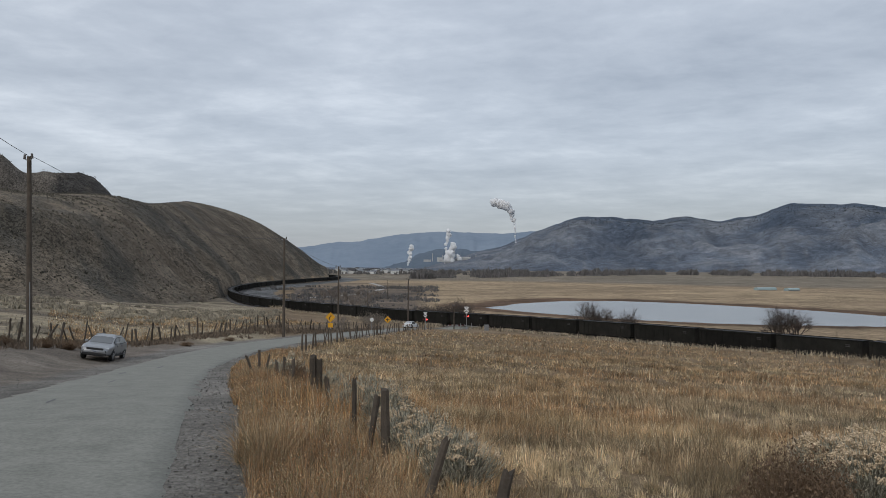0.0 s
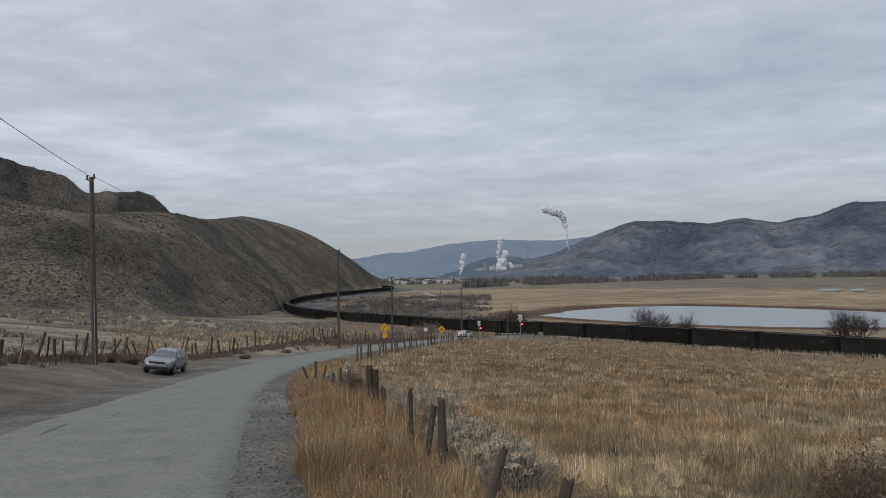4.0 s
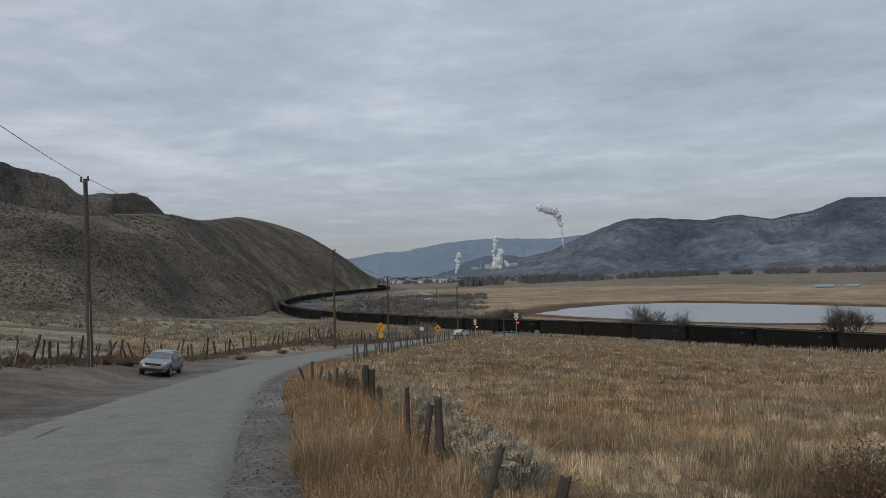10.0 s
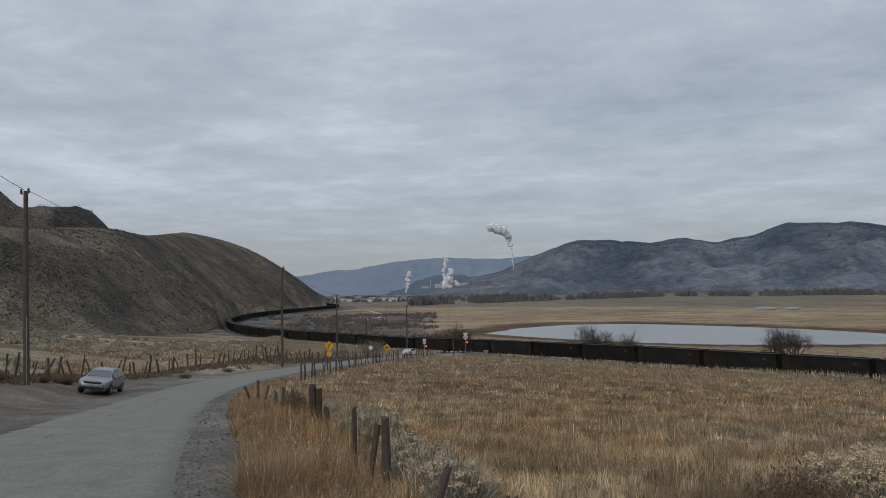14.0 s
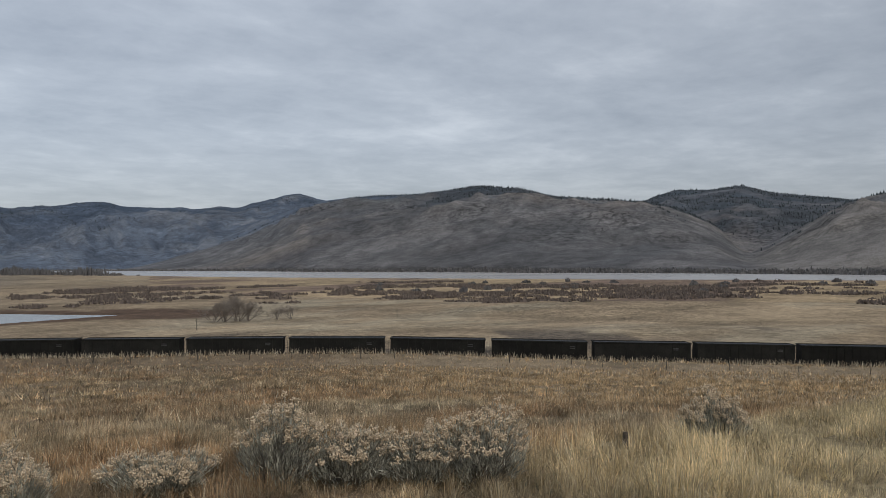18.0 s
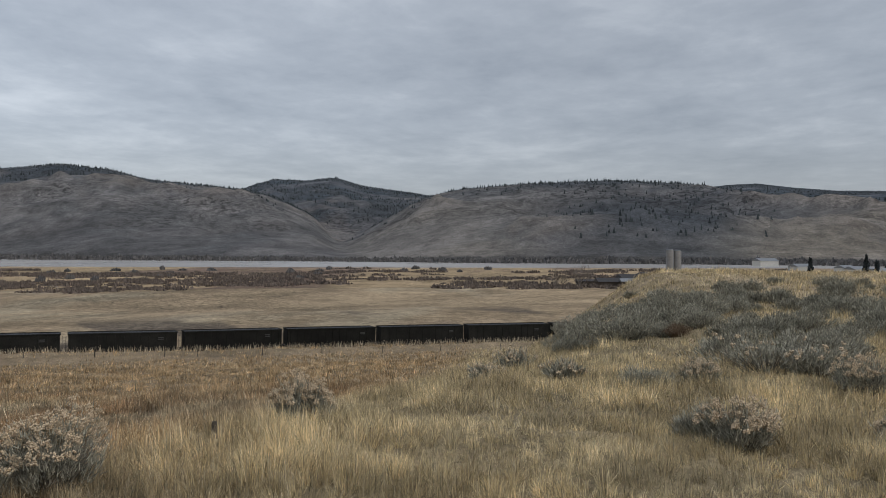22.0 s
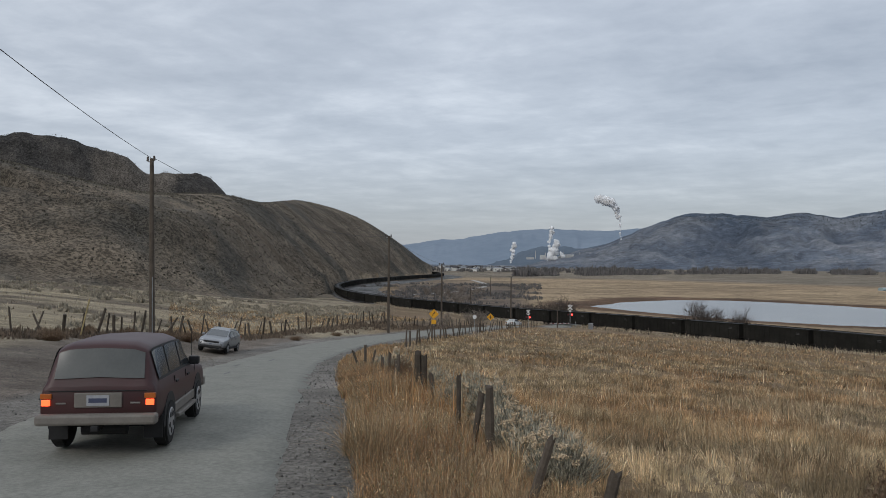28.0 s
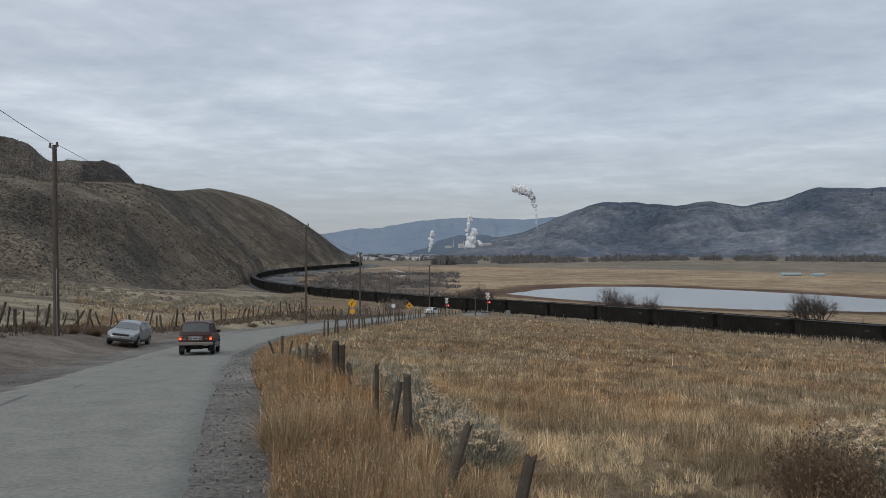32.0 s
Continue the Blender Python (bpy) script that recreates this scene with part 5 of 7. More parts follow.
lean1 = top1 + Vector((-0.3, 0.1, 0.05))
wire(lean1, Vector((-6.5, -12, 29.0)), 0.8)
wire(top1, top2, 1.6)
wire(top2, top3, 0.5)
wire(top3, top4, 0.6)


def diamond_sign(az, dist, size, up, kind, label):
    x, y = ray_place(az, dist)
    s = thing("warning_sign", label, "road sign", pose(x, y, ground_at(x, y), 0, 0, -az), "road signs")
    part("post", box(-0.04, -0.03, 0, 0.04, 0.03, up + 0.2), m_galv, s)
    h = size * 0.707
    plate = part("plate", outline([(-h, up), (0, up - h), (h, up), (0, up + h)], -0.06, -0.04), m_yel, s, "yellow diamond plate")
    bm = bmesh.new()
    if kind == "curve":
        for a, b in (((-0.12, up - 0.3), (-0.12, up - 0.02)), ((-0.12, up - 0.02), (0.08, up + 0.12)), ((0.08, up + 0.12), (0.08, up + 0.3))):
            rod((a[0], -0.065, a[1]), (b[0], -0.065, b[1]), 0.045, None, 6, bm)
        part("advisory_plate", box(-0.3, -0.06, up - h - 0.62, 0.3, -0.04, up - h - 0.06), m_yel, s)
    else:
        box(-0.3, -0.07, up - 0.05, 0.3, -0.06, up + 0.05, 0, bm)
        box(-0.05, -0.07, up - 0.3, 0.05, -0.06, up + 0.3, 0, bm)
    part("symbol", bm, m_black, plate)
    return s


diamond_sign(7.98, 101, 0.9, 2.3, "curve", "yellow diamond curve sign with an advisory plate below")
diamond_sign(3.98, 132, 0.85, 2.0, "cross", "yellow diamond crossroads sign beside the road")
rx_, ry_ = ray_place(5.1, 128)
rs = thing("round_sign", "small white round sign on a post", "road sign", pose(rx_, ry_, ground_at(rx_, ry_), 0, 0, -5), "road signs")
part("post", box(-0.03, -0.03, 0, 0.03, 0.03, 2.2), m_galv, rs)
part("plate", rod((0, -0.06, 1.9), (0, -0.035, 1.9), 0.32, None, 20), m_signw, rs)


def crossing_signal(az, dist, sc, lit_side, label, gate=False):
    x, y = ray_place(az, dist)
    s = thing("crossing_signal", label, "railway signal", pose(x, y, ground_at(x, y), 0, 0, -az) @ Matrix.Scale(1, 4), "crossing signals")
    part("base", box(-0.25, -0.25, -0.05, 0.25, 0.25, 0.4 * sc, 0.02), m_galv, s)
    part("mast", rod((0, 0, 0.2), (0, 0, 4.6 * sc), 0.07, None, 10), m_galv, s)
    for sgn in (-1, 1):
        bm = bmesh.new()
        made = bmesh.ops.create_cube(bm, size=1.0, matrix=Matrix.Translation((0, -0.1 - 0.03 * sgn, 4.05 * sc)) @ Matrix.Rotation(radians(45 * sgn), 4, "Y") @ Matrix.Diagonal((1.25 * sc, 0.02, 0.2 * sc, 1)))
        part("crossbuck_blade", bm, m_signw, s, "white crossbuck board")
    part("track_count_plate", box(-0.28, -0.1, 3.25 * sc, 0.28, -0.08, 3.5 * sc), m_signw, s)
    part("lamp_bar", box(-0.6, -0.05, 2.62 * sc, 0.6, 0.03, 2.7 * sc), m_black, s)
    for sgn in (-1, 1):
        disc = part("lamp_disc", rod((sgn * 0.42, -0.12, 2.66 * sc), (sgn * 0.42, -0.08, 2.66 * sc), 0.3, None, 18), m_black, s)
        part("lamp", rod((sgn * 0.42, -0.2, 2.66 * sc), (sgn * 0.42, -0.11, 2.66 * sc), 0.17, None, 14), m_redlit if sgn == lit_side else m_reddark, disc, "red flashing lamp")
    if lit_side and gate:
        arm = part("gate_arm", box(-4.7, -0.2, 1.02, -0.2, -0.14, 1.14), m_signw, s, "lowered white crossing gate arm")
        for k in range(4):
            part("red_band", box(-4.3 + k * 1.1, -0.206, 1.016, -3.85 + k * 1.1, -0.134, 1.144), m_reddark, arm)
    part("back_blade", box(-0.3, 0.05, 4.4 * sc, 0.3, 0.07, 4.6 * sc), m_signw, s)
    return s


crossing_signal(-1.58, 199, 1.22, 1, "railway crossing signal with crossbuck and lit red lamp", True)
crossing_signal(1.33, 196, 0.92, 1, "railway crossing signal across the road with lit red lamp")
bx_, by_ = ray_place(-3.0, 190)
cab = thing("signal_cabinet", "small pale metal signal cabinet by the track", "cabinet", pose(bx_, by_, ground_at(bx_, by_), 0, 0, 20))
part("case", box(-0.45, -0.35, 0, 0.45, 0.35, 1.3, 0.03), m_galv, cab)
part("roof", box(-0.5, -0.4, 1.3, 0.5, 0.4, 1.36, 0.01), m_galv, cab)
for az_, d_ in ((-1.15, 196), (-1.95, 194)):
    bx_, by_ = ray_place(az_, d_)
    mk = thing("marker_post", "thin grey marker post beside the crossing", "post", pose(bx_, by_, ground_at(bx_, by_), 0, 0, 0), "marker posts")
    part("stake", box(-0.05, -0.05, 0, 0.05, 0.05, 1.5), m_galv, mk)


# ---------------------------------------------------------------- fences
def post_mesh(seed, tall, rad):
    """A split, weathered post with a broken top."""
    rng = random.Random(seed)
    bm = bmesh.new()
    n = 7
    rings = []
    for zz, k in ((-0.25, 1.05), (tall * 0.45, 1.0), (tall * 0.96, 0.95), (tall, 0.9)):
        rings.append([bm.verts.new((rad * k * rng.uniform(0.8, 1.15) * math.cos(2 * math.pi * i / n), rad * k * rng.uniform(0.8, 1.15) * math.sin(2 * math.pi * i / n), zz + (rng.uniform(-0.06, 0.05) if zz == tall else 0))) for i in range(n)])
    for a, b in zip(rings, rings[1:]):
        for i in range(n):
            bm.faces.new((a[i], a[(i + 1) % n], b[(i + 1) % n], b[i]))
    bm.faces.new(rings[-1])
    bm.faces.new(rings[0][::-1])
    me = bpy.data.meshes.new("post")
    bm.to_mesh(me)
    bm.free()
    me.materials.append(m_post)
    return me


POSTS = [post_mesh(k, t, r) for k, (t, r) in enumerate([(1.25, 0.06), (1.15, 0.05), (1.35, 0.075), (1.05, 0.045), (1.2, 0.085), (1.4, 0.05)])]


def fence(label, line, gap, seed, lean=9.0, size=1.0):
    rng = random.Random(seed)
    f = thing("fence", label, "fence", Matrix())
    ln = curve_through(line, 20)
    s = lengths(ln)
    at = 0.0
    while at < s[-1]:
        x, y = float(np.interp(at, s, ln[:, 0])) + rng.uniform(-.15, .15), float(np.interp(at, s, ln[:, 1]))
        ob = new("post", rng.choice(POSTS))
        ob.parent = f
        ob.matrix_local = pose(x, y, ground_at(x, y), rng.gauss(0, lean), rng.gauss(0, lean), rng.uniform(0, 360)) @ Matrix.Diagonal((size, size, size * rng.uniform(0.85, 1.15), 1))
        at += gap * rng.uniform(0.55, 1.45)
    return f


fence("leaning weathered wooden fence posts beyond the pull-out", [(-28.5, 28), (-28, 47), (-27, 70), (-22.5, 96), (-17.5, 125), (-13.5, 152)], 1.35, 5, 11, 1.2)
fence("uneven wooden fence posts along the grassy verge", [(-10.6, 60), (-10.6, 75), (-9.6, 95), (-7.6, 120), (-5.0, 145), (-2, 170)], 2.1, 6, 8)
fence("sparse thin posts along the railway cut", [(124, 0), (110, 42), (93, 74), (72, 104), (47, 139), (24, 169), (6, 196)], 6.5, 8, 3)
verge = thing("fence", "old thick weathered fence posts standing in tall grass", "fence", Matrix())
# place across, along, height, thickness, lean to the right
for k, (x, y, t, r, ln_) in enumerate([(-2.88, 18.1, 1.18, 0.085, 0), (-2.76, 18.08, 1.13, 0.075, 0.5), (-2.3, 17.0, 0.85, 0.055, -10), (-1.62, 14.9, 1.02, 0.045, 0), (-1.20, 13.2, 1.0, 0.058, 8), (-0.86, 12.55, 1.2, 0.068, -2), (-0.27, 9.72, 1.05, 0.055, 17), (0.42, 8.15, 1.02, 0.065, 12),
                                       (-4.05, 22, 0.95, 0.045, 0), (-4.66, 23.6, 1, 0.04875, 3), (-4.3, 22.7, 0.75, 0.0675, 6), (-5.0, 24.6, 0.85, 0.05, -3), (-6.35, 28.6, 1.0, 0.04, 14), (-6.62, 29.2, 1.15, 0.055, 0), (-6.9, 29.9, 0.95, 0.05, -22)]):
    ob = new("post", post_mesh(40 + k, t, r))
    ob.parent = verge
    ob.matrix_local = pose(x, y, ground_at(x, y), 0, ln_, 30 * k) if not ln_ else Matrix.Translation((x, y, ground_at(x, y))) @ Matrix.Rotation(radians(ln_), 4, "Y") @ Matrix.Rotation(k, 4, "Z")


sx_, sy_ = ray_place(-70.35, 13.3)
stub = thing("short_post", "short weathered stub of an old fence post in the grass", "post", pose(sx_, sy_, ground_at(sx_, sy_)))
stub_post = new("stake", post_mesh(71, 0.36, 0.05))
stub_post.parent = stub


# ---------------------------------------------------------------- farm, town, mill
m_barn = material("dark_barn_wood", (0.075, 0.06, 0.05), (0.045, 0.037, 0.032), scale=0.8, rough=0.9)
m_roofd = material("dark_roof", (0.06, 0.055, 0.055), (0.04, 0.037, 0.037), scale=0.8, rough=0.8)
m_roofg = material("grey_roof", (0.22, 0.23, 0.24), (0.16, 0.17, 0.18), scale=0.8, rough=0.6)
m_conc = material("silo_concrete", (0.30, 0.29, 0.275), (0.21, 0.20, 0.19), scale=0.35, rough=0.9)
m_wallw = material("white_siding", (0.6, 0.6, 0.58), (0.48, 0.48, 0.47), scale=0.6, rough=0.8, rand=0.3)
m_win = material("dark_window", (0.04, 0.045, 0.05), (0.03, 0.033, 0.036), scale=1, rough=0.2)


def silo(az, dist, rad, tall):
    x, y = ray_place(az, dist)
    z = ground_at(x, y)
    s = thing("silo", "tall pale concrete farm silo with a flat cap", "silo", pose(x, y, z - 0.3), "farm silos")
    part("shaft", rod((0, 0, 0), (0, 0, tall), rad, None, 28), m_conc, s, smooth=False)
    part("cap", rod((0, 0, tall), (0, 0, tall + 0.5), rad * 1.03, rad * 0.9, 28), m_roofg, s)
    for k in range(6):
        bm = rod((0, 0, 1.5 + k * tall / 6), (0, 0, 1.58 + k * tall / 6), rad * 1.012, None, 28)
        part("hoop", bm, m_galv, s)
    part("chute", box(-0.3, -rad - 0.35, 0, 0.3, -rad + 0.1, tall), m_galv, s)


silo(-101.62, 352, 1.4, 15.2)
silo(-102.12, 353, 1.3, 14.9)


def gable(name, label, x, y, z, yaw, w, d, h, ridge, wall, roof, windows=3, category="building", group=""):
    b = thing(name, label, category, pose(x, y, z, 0, 0, yaw), group)
    part("wall", box(-w / 2, -d / 2, -0.5, w / 2, d / 2, h), wall, b)
    bm = outline([(-d / 2 - 0.4, h - 0.1), (d / 2 + 0.4, h - 0.1), (0, h + ridge)], -w / 2 - 0.4, w / 2 + 0.4)
    bmesh.ops.rotate(bm, verts=bm.verts[:], matrix=Matrix.Rotation(radians(90), 3, "Z"))
    part("roof", bm, roof, b)
    for k in range(windows):
        xx = -w / 2 + (k + 0.5) * w / windows
        part("window", box(xx - 0.6, -d / 2 - 0.05, h * 0.35, xx + 0.6, -d / 2 + 0.02, h * 0.75), m_win, b)
    return b


def farm():
    for az, dist, w, d, h, rg, yaw_, roof in ((-96.0, 352, 8, 6, 1.9, 0.9, 0, m_roofd), (-97.9, 346, 15, 7, 2.0, 1.5, 2, m_roofd), (-98.9, 362, 9, 7, 3.0, 1.4, 8, m_roofd), (-99.1, 343, 9, 6, 2.3, 1.1, -8, m_roofg)):
        x, y = ray_place(az, dist)
        gable("farm_shed", "long low dark timber farm shed", x, y, ground_at(x, y), -az + yaw_, w, d, h, rg, m_barn, roof, 4, "farm building", "farm sheds")
    x, y = ray_place(-100.2, 350)
    b = thing("barn", "dark old barn with an arched roof", "barn", pose(x, y, ground_at(x, y), 0, 0, 112) @ Matrix.Scale(0.66, 4))
    pts = [(-5, 0)] + [(-5 * math.cos(a), 3.2 + 5.2 * math.sin(a)) for a in np.linspace(0, math.pi, 15)] + [(5, 0)]
    part("wall", outline(pts, -8, 8), m_barn, b)
    pts = [(-5.25 * math.cos(a), 3.2 + 5.45 * math.sin(a)) for a in np.linspace(0.1, math.pi - 0.1, 15)]
    pts += [(-5.02 * math.cos(a), 3.2 + 5.22 * math.sin(a)) for a in np.linspace(math.pi - 0.1, 0.1, 15)]
    part("roof", outline(pts, -8.3, 8.3), m_roofd, b, "arched dark roof")
    part("door", box(-1.8, -8.08, 0, 1.8, -7.95, 3.4), m_roofd, b)
    part("loft_door", box(-0.8, -8.08, 4.5, 0.8, -7.95, 6.2), m_win, b)
    for az, dist, w in ((-107.7, 560, 14), (-113.2, 500, 15), (-109.8, 540, 11), (-112.4, 520, 8), (-114.4, 470, 12)):
        x, y = ray_place(az, dist)
        gable("house", "small white house beyond the brushy knoll", x, y, ground_at(x, y) + (3.0 if az > -108.5 else 0), -az + 4, w, 8, 3.2, 1.6, m_wallw, m_roofg, 3, "house", "houses on the terrace")


farm()

m_tarp = material("pale_blue_tarp", (0.34, 0.43, 0.44), (0.26, 0.34, 0.36), scale=0.5, rough=0.6)


def tarp_stack(x, y, w, d, h, yaw):
    """A long low stack under a tarpaulin, weighed down at its foot."""
    b = thing("tarp_stack", "long low stack under a pale blue tarp in the field", "stack", pose(x, y, ground_at(x, y), 0, 0, yaw), "covered stacks")
    bm = outline([(-d / 2, -0.1), (-d / 2 * 0.9, h * 0.7), (-d / 4, h), (d / 4, h * 0.97), (d / 2 * 0.9, h * 0.68), (d / 2, -0.1)], -w / 2, w / 2)
    bmesh.ops.rotate(bm, verts=bm.verts[:], matrix=Matrix.Rotation(radians(90), 3, "Z"))
    part("tarp", bm, m_tarp, b)
    part("rope", box(-w / 2 - 0.1, -d / 2 - 0.15, 0.1, w / 2 + 0.1, -d / 2 + 0.02, 0.3), m_roofd, b)


tarp_stack(238, 600, 17, 5, 2.2, 20)
tarp_stack(256, 596, 11, 5, 2.0, 24)
for x_, y_, h_ in ((141.5, 162.5, 3.0), (205, 145, 2.6), (95, 196, 2.4)):
    mk = thing("field_post", "lone dark post in the bleached field", "post", pose(x_, y_, ground_at(x_, y_)), "field posts")
    part("shaft", rod((0, 0, -0.2), (0, 0, h_), 0.09, 0.07, 8), m_post, mk)
nook_line = curve_through([(-72, 425), (-60.5, 452), (-53.5, 475), (-47.9, 532), (-44.4, 590), (-52, 660), (-70, 760)], 16)
nook_track = ribbon(nook_line, height(nook_line[:, 0], nook_line[:, 1], False), -2.0, 2.0, 0.12, material("pale_gravel", (0.42, 0.40, 0.37), (0.30, 0.285, 0.265), scale=0.4, rough=0.95), "gravel_track", 3, 0.3, 0.5)
tagged(nook_track, "pale gravel farm track inside the railway curve", "track", "", "structure")
m_mill = material("mill_cladding", (0.5, 0.5, 0.49), (0.36, 0.36, 0.36), scale=0.02, rough=0.7, rand=0.2)


def town():
    rng = random.Random(12)
    for k in range(46):
        az = rng.uniform(2.2, 7.6)
        dist = rng.uniform(1450, 2300)
        x, y = ray_place(az, dist)
        gable("town_house", "small pale house in the distant town", x, y, ground_at(x, y), rng.uniform(0, 180), rng.uniform(10, 18), rng.uniform(8, 11), rng.uniform(3.5, 6), rng.uniform(1.5, 3), m_wallw, rng.choice((m_roofg, m_roofd)), 2, "house", "houses of the far town")


town()


def mill():
    rng = random.Random(3)
    cx, cy = ray_place(-0.7, 3200)
    z = ground_at(cx, cy)
    m = thing("pulp_mill", "distant white pulp mill with stacks under steam", "factory", pose(cx, cy, z, 0, 0, 0.7))
    for k in range(18):
        xx, w, d, h = rng.uniform(-110, 110), rng.uniform(10, 34), rng.uniform(10, 30), rng.uniform(5, 14) * (1.5 if k % 5 == 0 else 1)
        part("hall", box(xx - w / 2, -d / 2 + rng.uniform(-40, 40), -2, xx + w / 2, d / 2 + rng.uniform(-10, 40), h), m_mill, m)
    for k in range(7):
        xx = rng.uniform(-90, 90)
        part("stack", rod((xx, 0, 0), (xx, 0, rng.uniform(18, 40)), 1.8, 1.3, 10), m_mill, m)


mill()


def puff_mesh(seed):
    """A lumpy, rounded puff about a metre in radius."""
    bm = bmesh.new()
    bmesh.ops.create_icosphere(bm, subdivisions=3, radius=1.0)
    for v in bm.verts:
        q = v.co * 1.3 + Vector((seed * 3.1, seed * 1.7, 0))
        v.co *= 1 + 0.35 * noise.noise(q) + 0.22 * noise.noise(q * 2.6)
    for f in bm.faces:
        f.smooth = True
    me = bpy.data.meshes.new("puff")
    bm.to_mesh(me)
    bm.free()
    me.materials.append(m_steam_soft)
    return me


def plume(az, dist, base_el, path, r0, r1, seed, label, n=26):
    """Drifting steam: overlapping rounded puffs, widening as they climb."""
    x, y = ray_place(az, dist)
    rng = random.Random(seed)
    p = thing("steam_plume", label, "steam", pose(x, y, EYE + math.tan(radians(base_el)) * dist, 0, 0, -az), "steam plumes")
    us = np.linspace(0, 1, len(path))
    for k in range(n):
        u = (k + rng.uniform(-0.3, 0.3)) / (n - 1)
        u = min(1.0, max(0.0, u))
        cx_, cz_ = float(np.interp(u, us, [q[0] for q in path])), float(np.interp(u, us, [q[1] for q in path]))
        rad = r0 + (r1 - r0) * u ** 1.3
        ob = new("puff", PUFFS[rng.randrange(len(PUFFS))])
        ob.parent = p
        sz = rad * rng.uniform(0.55, 1.0)
        ob.matrix_local = pose(cx_ + rad * rng.gauss(0, 0.4), rad * rng.gauss(0, 0.5), cz_ + rad * rng.gauss(0, 0.25), rng.uniform(0, 360), rng.uniform(0, 360), rng.uniform(0, 360)) @ Matrix.Diagonal((sz, sz, sz * 0.8, 1))
    return p


m_steam_soft = bpy.data.materials.new("drifting_steam")
m_steam_soft.use_nodes = True
nt_ = m_steam_soft.node_tree
out_ = next(n for n in nt_.nodes if n.type == "OUTPUT_MATERIAL")
df_ = num(nt_, "ShaderNodeBsdfDiffuse", Color=(0.95, 0.95, 0.95, 1))
tl_ = num(nt_, "ShaderNodeBsdfTranslucent", Color=(0.95, 0.95, 0.95, 1))
tp_ = nt_.nodes.new("ShaderNodeBsdfTransparent")
half_ = num(nt_, "ShaderNodeMixShader", Fac=0.3)
thin_ = num(nt_, "ShaderNodeMixShader", Fac=0.78)
nt_.links.new(df_.outputs[0], half_.inputs[1])
nt_.links.new(tl_.outputs[0], half_.inputs[2])
nt_.links.new(tp_.outputs[0], thin_.inputs[1])
nt_.links.new(half_.outputs[0], thin_.inputs[2])
nt_.links.new(thin_.outputs[0], out_.inputs["Surface"])
PUFFS = [puff_mesh(k) for k in range(5)]
plume(2.55, 2300, -0.05, [(0, 0), (3, 16), (5, 34), (12, 52)], 3.5, 8, 1, "white steam rising from a distant stack", 18)
plume(-0.45, 3150, 0.0, [(2, 0), (-10, 22), (4, 46), (14, 70)], 15, 13, 2, "billowing white steam over the mill", 24)
plume(-0.15, 3160, 0.0, [(0, 0), (4, 30), (-2, 70), (8, 110), (4, 126)], 6, 11, 3, "thin steam drifting up from the mill", 18)
plume(-0.95, 3150, 0.0, [(14, 0), (6, 14), (0, 34)], 10, 8, 5, "low white steam beside the mill stacks", 12)
plume(-5.06, 3300, 1.55, [(0, 0), (-3, 40), (-8, 80), (-16, 112), (-30, 138), (-58, 156), (-92, 164)], 3.0, 23, 4, "tall thin plume bending in the wind above the ridge", 40)

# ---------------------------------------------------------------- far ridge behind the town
# blue base colours stand in for haze; the farther ridge is the paler
m_far = material("far_hazed_ridge", (0.235, 0.28, 0.335), (0.18, 0.225, 0.28), scale=0.002, rough=1.0, spec=0.0)
m_far2 = material("nearer_hazed_ridge", (0.135, 0.165, 0.20), (0.105, 0.13, 0.16), scale=0.003, rough=1.0, spec=0.0)


def far_ridge(name, az, el, dist, depth, mat, label, seed):
    a = np.linspace(min(az), max(az), 260)
    e = interp(a, az, el)
    top = np.tan(np.radians(e)) * dist + 3.5 * fbm(a * 2.2, a * 0, 5, seed) + EYE
    rows = []
    for k in range(14):
        u = k / 13
        d = dist - depth * (1 - u)
        zz = EYE - 30 + (top - EYE + 30) * (1 - (1 - u) ** 1.5) + 26 * np.sin(u * np.pi) * (ridged(a * 0.9 + u * 0.8, np.full(len(a), u * 3.0), 4, seed + 3) - 0.6)
        rows.append(np.column_stack([-np.sin(np.radians(a)) * d, np.cos(np.radians(a)) * d, zz]))
    v = np.concatenate(rows)
    n = len(a)
    q = [(k * n + i, k * n + i + 1, (k + 1) * n + i + 1, (k + 1) * n + i) for k in range(13) for i in range(n - 1)]
    ob = new(name, mesh_from(name, v, q, mat, True))
    tagged(ob, label, "mountain", "", "structure")


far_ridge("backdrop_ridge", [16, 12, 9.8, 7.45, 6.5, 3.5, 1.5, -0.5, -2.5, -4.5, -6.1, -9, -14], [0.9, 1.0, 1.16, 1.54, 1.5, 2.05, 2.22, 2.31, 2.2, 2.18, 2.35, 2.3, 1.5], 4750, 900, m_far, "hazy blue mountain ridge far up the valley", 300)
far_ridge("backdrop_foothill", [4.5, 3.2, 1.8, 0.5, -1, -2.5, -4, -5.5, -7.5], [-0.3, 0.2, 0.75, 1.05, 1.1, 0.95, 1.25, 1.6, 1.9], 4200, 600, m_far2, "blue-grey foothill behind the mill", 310)


